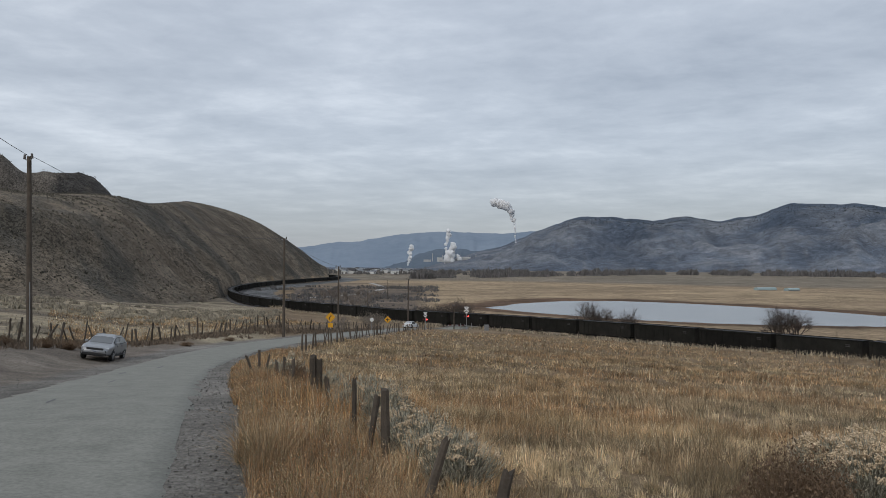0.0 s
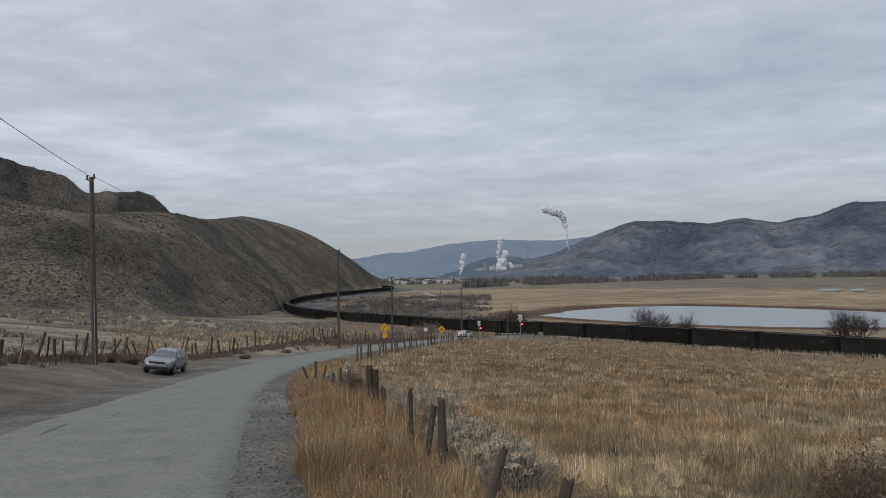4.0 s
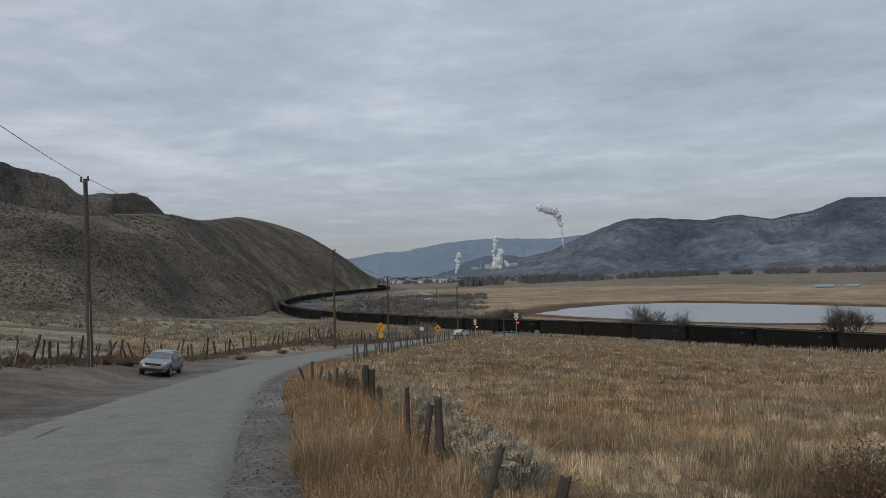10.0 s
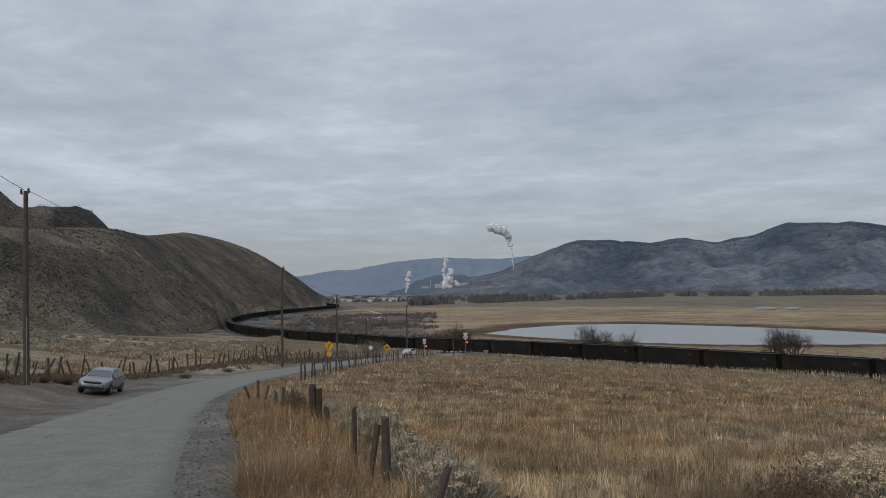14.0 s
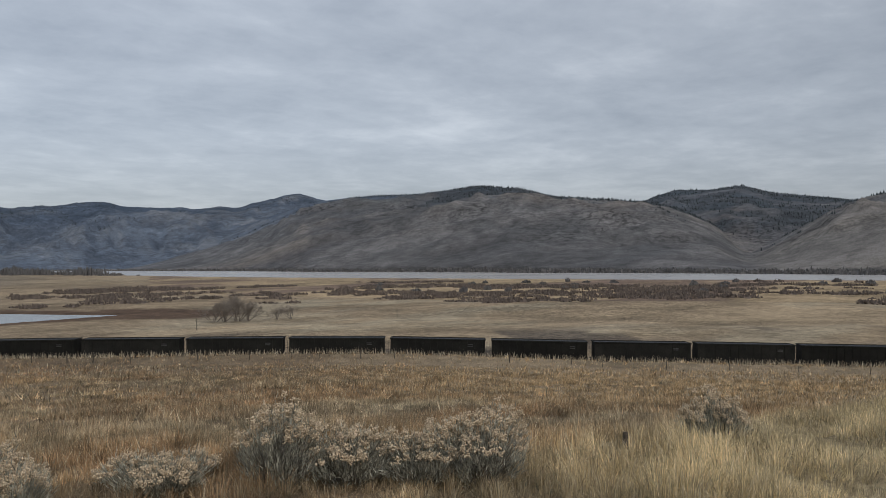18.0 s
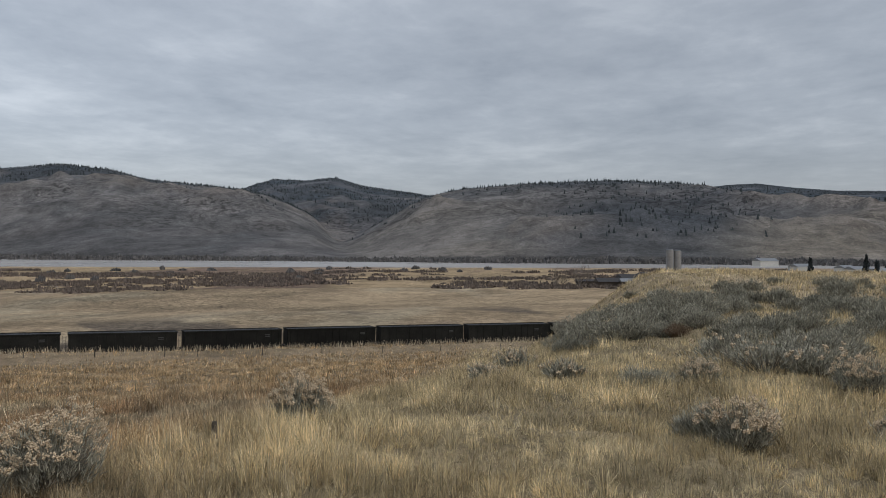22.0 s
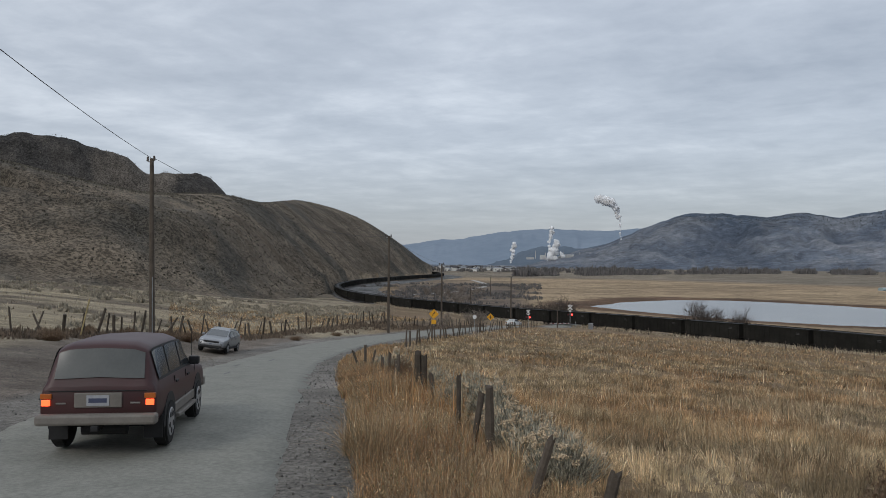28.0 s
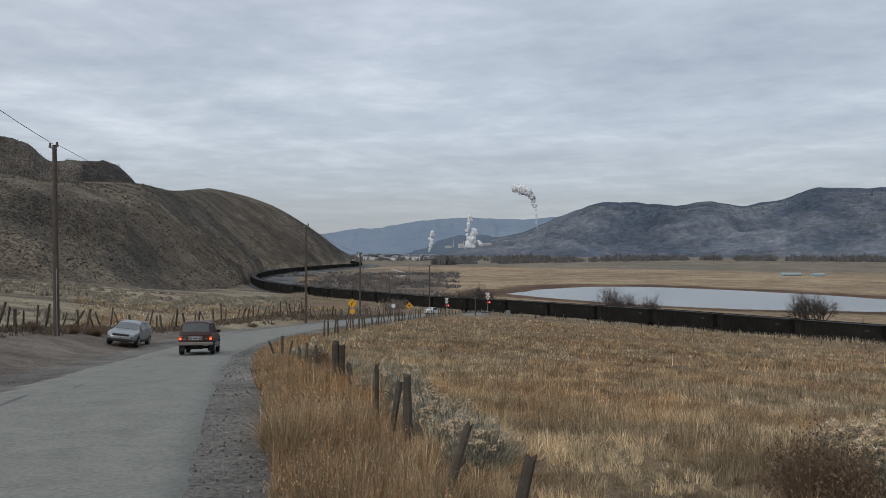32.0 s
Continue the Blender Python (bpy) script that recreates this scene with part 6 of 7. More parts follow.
# ---------------------------------------------------------------- plants
def blades(x, y, z, tall, width, rng, lean=0.35, seg=True, away=None):
    """Blade meshes rooted at the points: bent strips near by, single slivers far off."""
    n = len(x)
    a = rng.uniform(0, 2 * np.pi, n)
    side = np.stack([np.cos(a), np.sin(a), np.zeros(n)], 1) * (width / 2)[:, None]
    b = rng.uniform(0, 2 * np.pi, n) if away is None else away + rng.normal(0, 0.7, n)
    l = np.abs(rng.normal(0, lean, n)) * tall
    tip = np.stack([np.cos(b) * l, np.sin(b) * l, tall * np.sqrt(np.clip(1 - (l / tall) ** 2 * 0.5, 0.2, 1))], 1)
    root = np.stack([x, y, z - 0.03], 1)
    if not seg:
        v = np.stack([root - side, root + side, root + tip], 1).reshape(-1, 3)
        f = np.arange(3 * n).reshape(-1, 3)
        return v, f, np.repeat(np.arange(n), 3)
    mid = root + tip * np.array([0.38, 0.38, 0.62])
    v = np.stack([root - side, root + side, mid - side * 0.7, mid + side * 0.7, root + tip], 1).reshape(-1, 3)
    k = 5 * np.arange(n)[:, None]
    f = np.concatenate([k + np.array([[0, 1, 3]]), k + np.array([[0, 3, 2]]), k + np.array([[2, 3, 4]])], 1).reshape(-1, 3)
    return v, f, np.repeat(np.arange(n), 5)


def scatter(n, r0, r1, az0, az1, rng):
    r = np.sqrt(rng.uniform(r0 ** 2, r1 ** 2, n))
    a = np.radians(rng.uniform(az0, az1, n))
    return -np.sin(a) * r, np.cos(a) * r


m_grass = material("dry_grass", (1.15, 1.15, 1.15), (0.7, 0.7, 0.7), scale=0.6, rough=0.9, rand=0.5, island=True, attr="tint", spec=0.15)


def tinted_mesh(name, v, f, mat, col):
    me = mesh_from(name, v, f, mat)
    at = me.color_attributes.new("tint", "FLOAT_COLOR", "POINT")
    c = np.ones((len(v), 4), np.float32)
    c[:, :3] = col
    at.data.foreach_set("color", c.ravel())
    return new(name, me)


def grass_colour(x, y, rng):
    """Straw, rust, grey and green-grey by patch."""
    n = len(x)
    n1, n2 = fbm(x * 0.05, y * 0.05, 3, 401), fbm(x * 0.35, y * 0.35, 3, 405)
    n3 = fbm(x * 0.22, y * 0.3, 3, 419)
    c = np.tile(np.array([[0.385, 0.32, 0.22]]), (n, 1))
    w = step(-0.25, 0.2, n3 + 0.15 * rng.normal(0, 0.5, n))
    c = c * (1 - w[:, None]) + np.array([[0.345, 0.236, 0.143]]) * w[:, None]
    w = step(0.0, 0.5, n2 + 0.4 * rng.normal(0, 0.5, n)) * 0.8
    c = c * (1 - w[:, None]) + np.array([[0.47, 0.355, 0.215]]) * w[:, None]
    w = step(0.1, 0.45, n1 + 0.6 * n2) * 0.4
    c = c * (1 - w[:, None]) + np.array([[0.22, 0.175, 0.13]]) * w[:, None]
    d, _ = near_line(x, y, road_line[::3])
    w = step(8.5, 5, d + 1.5 * n2) * (x > -12) * step(60, 35, y)
    rust = np.where((rng.random(n) < 0.6)[:, None], np.array([[0.43, 0.25, 0.125]]), np.array([[0.47, 0.345, 0.195]]))
    c = c * (1 - w[:, None]) + rust * w[:, None]
    t = step(7, 2.5, y + 1.5 * n2) * step(5, 9, x)
    straw = np.where((rng.random(n) < 0.78)[:, None], np.array([[0.62, 0.49, 0.285]]), np.array([[0.44, 0.355, 0.23]]))
    c = c * (1 - t[:, None]) + straw * t[:, None]
    az, r = np.degrees(np.arctan2(-x, y)), np.hypot(x, y)
    w = step(0.1, 0.35, fbm(x * 0.10, y * 0.16, 4, 423)) * 0.45 * (1 - 0.5 * t)
    c = c * (1 - w[:, None]) + np.array([[0.36, 0.335, 0.255]]) * w[:, None]
    w = step(-40, -66, az) * step(30, 55, r) * (1 - t) * 0.8
    c = c * (1 - w[:, None]) + np.array([[0.50, 0.375, 0.225]]) * w[:, None] * rng.uniform(0.75, 1.15, n)[:, None]
    c = c * (np.array([[1.08, 0.995, 0.89]]) * (1 - t[:, None]) + np.array([[0.97, 0.97, 0.95]]) * t[:, None])
    g = (rng.random(n) < 0.06)
    c[g] = (0.17, 0.165, 0.11)
    g = (rng.random(n) < 0.10)
    c[g] = (0.60, 0.50, 0.34)
    return c


def build_grass():
    rng = np.random.default_rng(7)
    vs, fs, cs, base = [], [], [], 0
    for n, r0, r1, t0, wd, seg in ((230000, 6.5, 13.5, 0.31, 0.0065, True), (300000, 13.5, 24, 0.29, 0.014, False), (310000, 24, 45, 0.29, 0.021, False), (280000, 45, 90, 0.31, 0.040, False), (150000, 90, 160, 0.34, 0.08, False)):
        x, y = scatter(n, r0, r1, -126, 26, rng)
        # gather into tufts
        x, y = x + rng.normal(0, 0.02, n), y + rng.normal(0, 0.02, n)
        cell = 0.3 if r1 < 25 else (0.45 if r1 < 50 else 0.9)
        cx_, cy_ = np.floor(x / cell), np.floor(y / cell)
        jx, jy = (cx_ + lattice(cx_, cy_, 5)) * cell, (cy_ + lattice(cx_, cy_, 6)) * cell
        pull = 0.42 * (lattice(cx_, cy_, 7) > 0.4)
        x, y = x * (1 - pull) + jx * pull, y * (1 - pull) + jy * pull
        out = np.arctan2(y - jy, x - jx)
        shade = (0.6 + 0.8 * lattice(cx_, cy_, 9)) * (0.66 + 0.68 * step(0.25, 0.75, vnoise(x * 0.8, y * 1.1, 91)))
        size = 0.7 + 0.6 * lattice(cx_, cy_, 10)
        d, _ = near_line(x, y, road_line[::2])
        dr, _ = near_line(x, y, rail_line[::2])
        az, r = np.degrees(np.arctan2(-x, y)), np.hypot(x, y)
        R = interp(np.clip(az, -100, 12.5), RAIL_AZ, RAIL_R)
        ok = (d > 3.55 + 0.7 * fbm(x * 0.5, y * 0.5, 3, 411) + 0.5 * step(22, 30, y)) & (dr > 4.0) & (lattice(cx_, cy_, 8) > 0.05) & (r < R - 3.5)
        leftside = (np.interp(y, road_line[:, 1], road_line[:, 0]) > x)
        ok &= ~(leftside & (d < 11.5))
        bald = fbm(x * 0.11, y * 0.11, 3, 415)
        ok &= (bald < 0.6 + 0.6 * rng.random(n))
        x, y, d, bald, out, shade, size = x[ok], y[ok], d[ok], bald[ok], out[ok], shade[ok], size[ok]
        z = height(x, y)
        n = len(x)
        tall = t0 * size * rng.uniform(0.45, 1.25, n) * (1 - 0.15 * step(0.0, 0.4, bald)) * (0.7 + 0.65 * step(0.3, 0.75, vnoise(x * 0.75, y * 0.75, 77)))
        patch = fbm(x * 0.22, y * 0.3, 3, 419)
        tall = tall * (0.8 + 0.35 * step(-0.25, 0.2, patch))
        bench = step(7, 2.5, y) * step(5, 9, x)
        tall = tall * (1 + 0.05 * bench)
        shade = shade + (1.0 - shade) * 0.35 * bench
        lush = step(8.5, 5, d) * (x > -12) * step(60, 40, y) * (x < 4)
        tall = tall * (1 + 0.7 * lush)
        shade = shade * (1 - 0.12 * step(25, 60, np.hypot(x, y)) * step(0, 12, y))
        v, f, own = blades(x, y, z, tall, np.full(n, wd) * rng.uniform(0.6, 1.5, n), rng, 0.72, seg, out)
        vs.append(v)
        fs.append(f + base)
        cs.append((grass_colour(x, y, rng) * shade[:, None])[own])
        base += len(v)
    ob = tinted_mesh("dry_grass", np.concatenate(vs), np.concatenate(fs), m_grass, np.concatenate(cs))
    tagged(ob, "dry straw and rust coloured grass over the sloping field", "grass", "", "stuff")


build_grass()


def build_verge():
    """Tall fine rust and straw grass between the shoulder and the old posts, nodding at the tips."""
    rng = np.random.default_rng(17)
    n = 95000
    s = road_s[0] + rng.uniform(28, 92, n) ** 1.0
    s = np.where(rng.random(n) < 0.6, rng.uniform(30, 56, n), s)
    cx_, cy_ = np.interp(s, road_s, road_line[:, 0]), np.interp(s, road_s, road_line[:, 1])
    tx, ty = np.interp(s + 0.5, road_s, road_line[:, 0]) - cx_, np.interp(s + 0.5, road_s, road_line[:, 1]) - cy_
    ln = np.hypot(tx, ty)
    off = 3.35 + np.abs(rng.normal(0, 1.1, n)) + 0.35 * fbm(s * 0.6, s * 0, 3, 431)
    x, y = cx_ + ty / ln * off, cy_ - tx / ln * off
    cell = 0.22
    kx, ky = np.floor(x / cell), np.floor(y / cell)
    jx, jy = (kx + lattice(kx, ky, 15)) * cell, (ky + lattice(kx, ky, 16)) * cell
    x, y = x * 0.6 + jx * 0.4, y * 0.6 + jy * 0.4
    ok = np.hypot(x, y) > 5.5
    x, y, off, kx, ky = x[ok], y[ok], off[ok], kx[ok], ky[ok]
    n = len(x)
    r = np.hypot(x, y)
    tall = rng.uniform(0.28, 0.66, n) * (0.7 + 0.5 * lattice(kx, ky, 18)) * (0.5 + 0.5 * step(3.0, 4.2, off)) * (1 - 0.3 * step(4.8, 6.2, off)) * (1 - 0.35 * step(25, 60, r))
    wide = np.interp(r, [6, 12, 25, 60], [0.0045, 0.007, 0.013, 0.03]) * rng.uniform(0.7, 1.4, n)
    v, f, own = blades(x, y, height(x, y), tall, wide, rng, 0.42, True)
    m = fbm(x * 0.5, y * 0.5, 3, 433)
    pick = rng.random(n) + 0.5 * m
    col = np.where((pick < 0.5)[:, None], np.array([[0.36, 0.205, 0.105]]), np.where((pick < 0.85)[:, None], np.array([[0.40, 0.28, 0.155]]), np.array([[0.50, 0.40, 0.26]])))
    col = col * (0.5 + 0.9 * lattice(kx, ky, 19))[:, None]
    col[rng.random(n) < 0.25] = (0.31, 0.245, 0.17)
    low = (rng.random(n) < 0.05)
    col[low] = (0.20, 0.20, 0.10)
    # nodding seed heads on one blade in four
    tips = v.reshape(-1, 5, 3)[:, 4]
    near = (r < 24) & (rng.random(n) < 0.28)
    hv, hf = leaves(tips[near], 0.022, rng)
    ob = tinted_mesh("verge_grass", np.concatenate([v, hv]), np.concatenate([f, hf + len(v)]), m_grass, np.concatenate([col[own], np.repeat(col[near] * 1.25, 3, 0)]))
    tagged(ob, "tall rust-coloured grass with seed heads along the road verge", "grass", "", "stuff")


m_sage = material("sage_leaf", (0.43, 0.405, 0.32), (0.25, 0.236, 0.186), scale=9, rough=0.9, rand=0.55, island=True, spec=0.1)
m_olive = material("olive_sage_leaf", (0.39, 0.366, 0.285), (0.205, 0.192, 0.15), scale=2.2, rough=0.9, rand=0.55, island=True, spec=0.1)
m_twig = material("grey_twig", (0.19, 0.17, 0.14), (0.11, 0.098, 0.082), scale=5, rough=0.95, rand=0.3, island=True)
m_bloom = material("cream_seed_head", (0.62, 0.49, 0.34), (0.46, 0.36, 0.24), scale=8, rough=0.95, rand=0.3, island=True, spec=0.1)
m_brownweed = material("brown_weed", (0.20, 0.135, 0.085), (0.12, 0.082, 0.055), scale=5, rough=0.95, rand=0.35, island=True)


def stems(n, rng, rad, tall, width, low=0.0):
    """Thin slivers fanning up from the root to the outside of a low dome."""
    a, u = rng.uniform(0, 2 * np.pi, n), np.sqrt(rng.uniform(0, 1, n))
    tip = np.stack([np.cos(a) * rad * u, np.sin(a) * rad * u, tall * np.sqrt(np.clip(1 - 0.8 * u ** 2, 0.05, 1)) * rng.uniform(0.75, 1.05, n)], 1)
    tip = tip * (1 + 0.22 * np.sin(a * 3 + rad * 40) * u + 0.16 * np.cos(a * 5 + tall * 60))[:, None]
    root = np.stack([np.cos(a) * rad * 0.25 * u, np.sin(a) * rad * 0.25 * u, np.full(n, -0.05)], 1)
    root = root * (1 - low) + tip * low
    b = rng.uniform(0, 2 * np.pi, n)
    s = np.stack([np.cos(b), np.sin(b), np.zeros(n)], 1) * width / 2
    v = np.stack([root - s, root + s, tip], 1).reshape(-1, 3)
    return v, np.arange(3 * n).reshape(-1, 3), tip


def leaves(points, size, rng):
    """A small three-cornered leaf at each point."""
    n = len(points)
    d = rng.normal(0, 1, (n, 2, 3))
    d /= np.linalg.norm(d, axis=2)[:, :, None]
    s = (size * rng.uniform(0.6, 1.4, n))[:, None]
    v = np.stack([points - d[:, 0] * s * 0.5, points + d[:, 0] * s * 0.5, points + (d[:, 1] * 0.7 + np.array([0, 0, 0.7])) * s], 1).reshape(-1, 3)
    return v, np.arange(3 * n).reshape(-1, 3)


def tufts(points, size, rng):
    """A small eight-sided fluff at each point."""
    n = len(points)
    base = np.array([(1, 0, 0), (-1, 0, 0), (0, 1, 0), (0, -1, 0), (0, 0, 1), (0, 0, -1)], float)
    fc = np.array([(0, 2, 4), (2, 1, 4), (1, 3, 4), (3, 0, 4), (2, 0, 5), (1, 2, 5), (3, 1, 5), (0, 3, 5)])
    v = points[:, None, :] + base[None] * (size * rng.uniform(0.6, 1.3, (n, 1, 1))) * rng.uniform(0.7, 1.3, (n, 6, 1))
    return v.reshape(-1, 3), (fc[None] + 6 * np.arange(n)[:, None, None]).reshape(-1, 3)


def slivers(points, length, width, rng, rise=0.5):
    """A thin leaf at each point of a bush, pointing out from its root and upwards."""
    n = len(points)
    d = points / (np.linalg.norm(points, axis=1)[:, None] + 1e-6) + np.array([0, 0, rise]) + rng.normal(0, 0.38, (n, 3))
    d /= np.linalg.norm(d, axis=1)[:, None]
    q = np.cross(d, rng.normal(0, 1, (n, 3)))
    q *= (width * 0.5 * rng.uniform(0.7, 1.3, n) / (np.linalg.norm(q, axis=1) + 1e-6))[:, None]
    v = np.stack([points - q, points + q, points + d * (length * rng.uniform(0.6, 1.4, n))[:, None]], 1).reshape(-1, 3)
    return v, np.arange(3 * n).reshape(-1, 3)


def rabbitbrush(seed, rad, tall, bloom, m, label, near=True):
    rng = np.random.default_rng(seed)
    b = thing("rabbitbrush", label, "shrub", m, "rabbitbrush in the field")
    v, f, tip = stems(800 if near else 400, rng, rad, tall, 0.009 if near else 0.02)
    st = new("brush_core", mesh_from("brush_core", v, f, m_twig))
    st.parent = b
    # upright sprays, each a bunch of thin leaves
    spray = stems(150 if near else 90, rng, rad * 0.96, tall * 0.97, 0.01)[2]
    each = 30 if near else 16
    root = spray * np.array([0.55, 0.55, 0.2])
    u = rng.uniform(0.25, 1.0, (len(spray), each, 1))
    p = (root[:, None] * (1 - u) + spray[:, None] * u + rng.normal(0, 0.035, (len(spray), each, 3)) * (0.6 + u)).reshape(-1, 3)
    v, f = slivers(p, 0.10 if near else 0.15, 0.016 if near else 0.035, rng, 0.8)
    lv = new("foliage", mesh_from("foliage", v, f, m_sage))
    lv.parent = b
    lv["label"] = "grey-green narrow foliage"
    if bloom:
        q = spray[(spray[:, 2] > tall * 0.58) & (rng.random(len(spray)) < bloom * 2.3)]
        each = 26 if near else 12
        q = np.repeat(q * 1.05, each, 0) + rng.normal(0, 1, (len(q) * each, 3)) * np.array([0.030, 0.030, 0.024])
        v, f = tufts(q, 0.0155 if near else 0.03, rng)
        fl = new("bloom", mesh_from("bloom", v, f, m_bloom))
        fl.parent = b
        fl["label"] = "cream dried flower heads"
        fl["kind"] = "stuff"
    return b


def sagebrush(seed, rad, tall, m, label="grey-green sagebrush on the grassy slope"):
    rng = np.random.default_rng(seed)
    b = thing("sagebrush", label, "shrub", m, "sagebrush on the slope")
    v, f, tip = stems(380, rng, rad, tall, 0.018)
    st = new("brush_core", mesh_from("brush_core", v, f, m_twig))
    st.parent = b
    spray = stems(120, rng, rad, tall, 0.01)[2]
    u = rng.uniform(0.2, 1.0, (len(spray), 26, 1))
    p = (spray[:, None] * np.array([0.6, 0.6, 0.2]) * (1 - u) + spray[:, None] * u + rng.normal(0, 0.05, (len(spray), 26, 3))).reshape(-1, 3)
    v, f = slivers(p, 0.10, 0.032, rng, 0.7)
    lv = new("foliage", mesh_from("foliage", v, f, m_olive))
    lv.parent = b
    return b


def at_ground(x, y, yaw=0, sink=0.05):
    return pose(x, y, ground_at(x, y) - sink, 0, 0, yaw)


BRUSH = [
    (-27.1, 13.1, 0.78, 0.82, 0.55),
    (-30.5, 12.3, 0.39, 0.49, 0.50),
    (-24.9, 13.0, 0.44, 0.67, 0.40),
    (-39.1, 12.0, 0.68, 0.51, 0.50),
    (-46.8, 11.7, 0.66, 1.13, 0.55),
    (-51.5, 11.7, 0.68, 0.80, 0.45),
    (-56.6, 11.6, 0.63, 0.75, 0.40),
    (-60.4, 11.6, 0.74, 0.95, 0.55),
    (-76.3, 15.7, 0.60, 0.95, 0.75),
    (-106.1, 13.4, 0.55, 0.69, 0.50),
    (-103.3, 13.7, 0.41, 0.48, 0.00),
    (-115.0, 14.8, 0.32, 0.52, 0.50),
    (-113.3, 20.0, 0.68, 0.78, 0.25),
    (-94.4, 22.0, 0.57, 0.48, 0.15),
    (-103.5, 20.4, 0.44, 0.57, 0.35),
    (-100.0, 20.0, 0.74, 0.45, 0.00),
    (-91.0, 28.0, 0.70, 0.75, 0.30),
    (-107.6, 22.5, 1.76, 0.92, 0.10),
    (-110.7, 22.1, 1.05, 0.81, 0.10),
    (-89.0, 25.0, 0.60, 0.45, 0.30),
    (-26.9, 11.8, 0.48, 0.92, 0.50),
    (-30.5, 11.9, 0.36, 0.50, 0.50),
    (8.0, 20.5, 0.56, 0.80, 0.08),
    (5.6, 16.6, 0.62, 0.98, 0.05),
    (3.7, 15.6, 0.5, 0.92, 0.06),
    (10.5, 26.0, 0.45, 1.0, 0.12),
    (11.6, 31.9, 0.40, 0.65, 0.10),
    (2.0, 12.9, 0.55, 0.84, 0.14),
    (-0.9, 11.4, 0.5, 0.72, 0.16),
    (0.4, 12.2, 0.5, 0.74, 0.12),
    (3.7, 14.9, 0.31, 0.54, 0.30),
    (6.8, 16.8, 0.35, 0.55, 0.20),
]


def place_brush():
    for k, (az, dist, rad, tall, bloom) in enumerate(BRUSH):
        x, y = ray_place(az, dist)
        rabbitbrush(500 + k, rad, tall, bloom, at_ground(x, y, 37 * k), "rabbitbrush clump with cream dried flower heads" if bloom > 0.2 else "low grey-green rabbitbrush clump in dry grass", dist < 22)


place_brush()


def weed_clump(seed, rad, tall, m):
    rng = np.random.default_rng(seed)
    b = thing("dead_weed", "brown dead tumbleweed clump in the dry grass", "shrub", m, "dead weeds")
    v, f, tip = stems(1400, rng, rad, tall, 0.009)
    v2, f2 = leaves(np.concatenate([tip, tip * 0.85]), 0.03, rng)
    for name, vv, ff in (("stems", v, f), ("seed_bracts", v2, f2)):
        ob = new(name, mesh_from(name, vv, ff, m_brownweed))
        ob.parent = b
    return b


for k, (az, dist, rad, tall) in enumerate([(-22.7, 10.6, 0.72, 1.05), (-24.0, 11.0, 0.5, 0.8), (33, 47, 0.8, 0.7), (28.6, 57, 0.7, 0.6), (24.8, 60, 0.9, 0.7), (26.2, 59, 0.8, 0.7), (17.6, 74, 0.6, 0.4), (14.8, 84, 0.6, 0.4), (31, 55, 0.7, 0.6), (-102, 31, 0.5, 0.5), (10.3, 23.2, 0.42, 0.85), (9.7, 22.2, 0.3, 0.6)]):
    x, y = ray_place(az, dist)
    weed_clump(700 + k, rad, tall, at_ground(x, y))


def scatter_sage():
    rng = random.Random(21)
    kinds = [sagebrush(600 + k, r, t, Matrix.Translation((0, 0, 0))) for k, (r, t) in enumerate(((0.62, 0.62), (0.8, 0.75), (0.95, 0.85), (0.5, 0.5), (1.15, 0.95)))]
    used = set()
    count = 0
    while count < 230:
        az, dist = rng.uniform(-122, -93.5), rng.uniform(19, 66)
        if rng.random() < 0.5:
            dist = rng.uniform(24, 48)
        edge = -93.5 - max(0, 26 - dist) * 2.0
        if az > edge or dist < (31 if az > -103.5 else 21) or (dist < 28 and rng.random() < 0.5):
            continue
        if -107 < az < -99 and dist > 54:
            continue
        x, y = ray_place(az, dist)
        sc_ = rng.uniform(0.5, 1.15)
        m = at_ground(x, y, rng.uniform(0, 360))
        k = rng.randrange(5)
        if k not in used:
            used.add(k)
            kinds[k].matrix_world = m
        else:
            made_ = copy_thing(kinds[k], m)
            made_.scale = (sc_, sc_, sc_ * rng.uniform(0.8, 1.1))
        count += 1


scatter_sage()


def branch_mesh(name, seed, tall, spread, levels, mat, thick=0.06, forks=4):
    """Bare wood: each limb forks into thinner ones."""
    rng = random.Random(seed)
    verts, faces = [], []

    def limb(a, d, length, r, level):
        b = a + d * length
        k = len(verts)
        side = d.orthogonal().normalized()
        up_ = d.cross(side)
        for p, rr in ((a, r), (b, r * 0.55)):
            for i in range(3):
                ang = 2 * math.pi * i / 3
                verts.append(p + (side * math.cos(ang) + up_ * math.sin(ang)) * rr)
        for i in range(3):
            j = (i + 1) % 3
            faces.append((k + i, k + j, k + 3 + j))
            faces.append((k + i, k + 3 + j, k + 3 + i))
        if level:
            for _ in range(forks):
                u = rng.uniform(0.35, 1.0)
                nd = (d + Vector((rng.gauss(0, spread), rng.gauss(0, spread), rng.gauss(0.12, spread * 0.6)))).normalized()
                limb(a + d * length * u, nd, length * rng.uniform(0.5, 0.8), r * 0.52, level - 1)

    for k in range(7 if tall < 6 else 2):
        d = Vector((rng.gauss(0, 0.45 if tall < 6 else 0.08), rng.gauss(0, 0.45 if tall < 6 else 0.08), 1)).normalized()
        limb(Vector((rng.gauss(0, 0.15), rng.gauss(0, 0.15), -0.1)), d, tall * rng.uniform(0.34, 0.5), thick, levels)
    return mesh_from(name, [tuple(v) for v in verts], faces, mat)


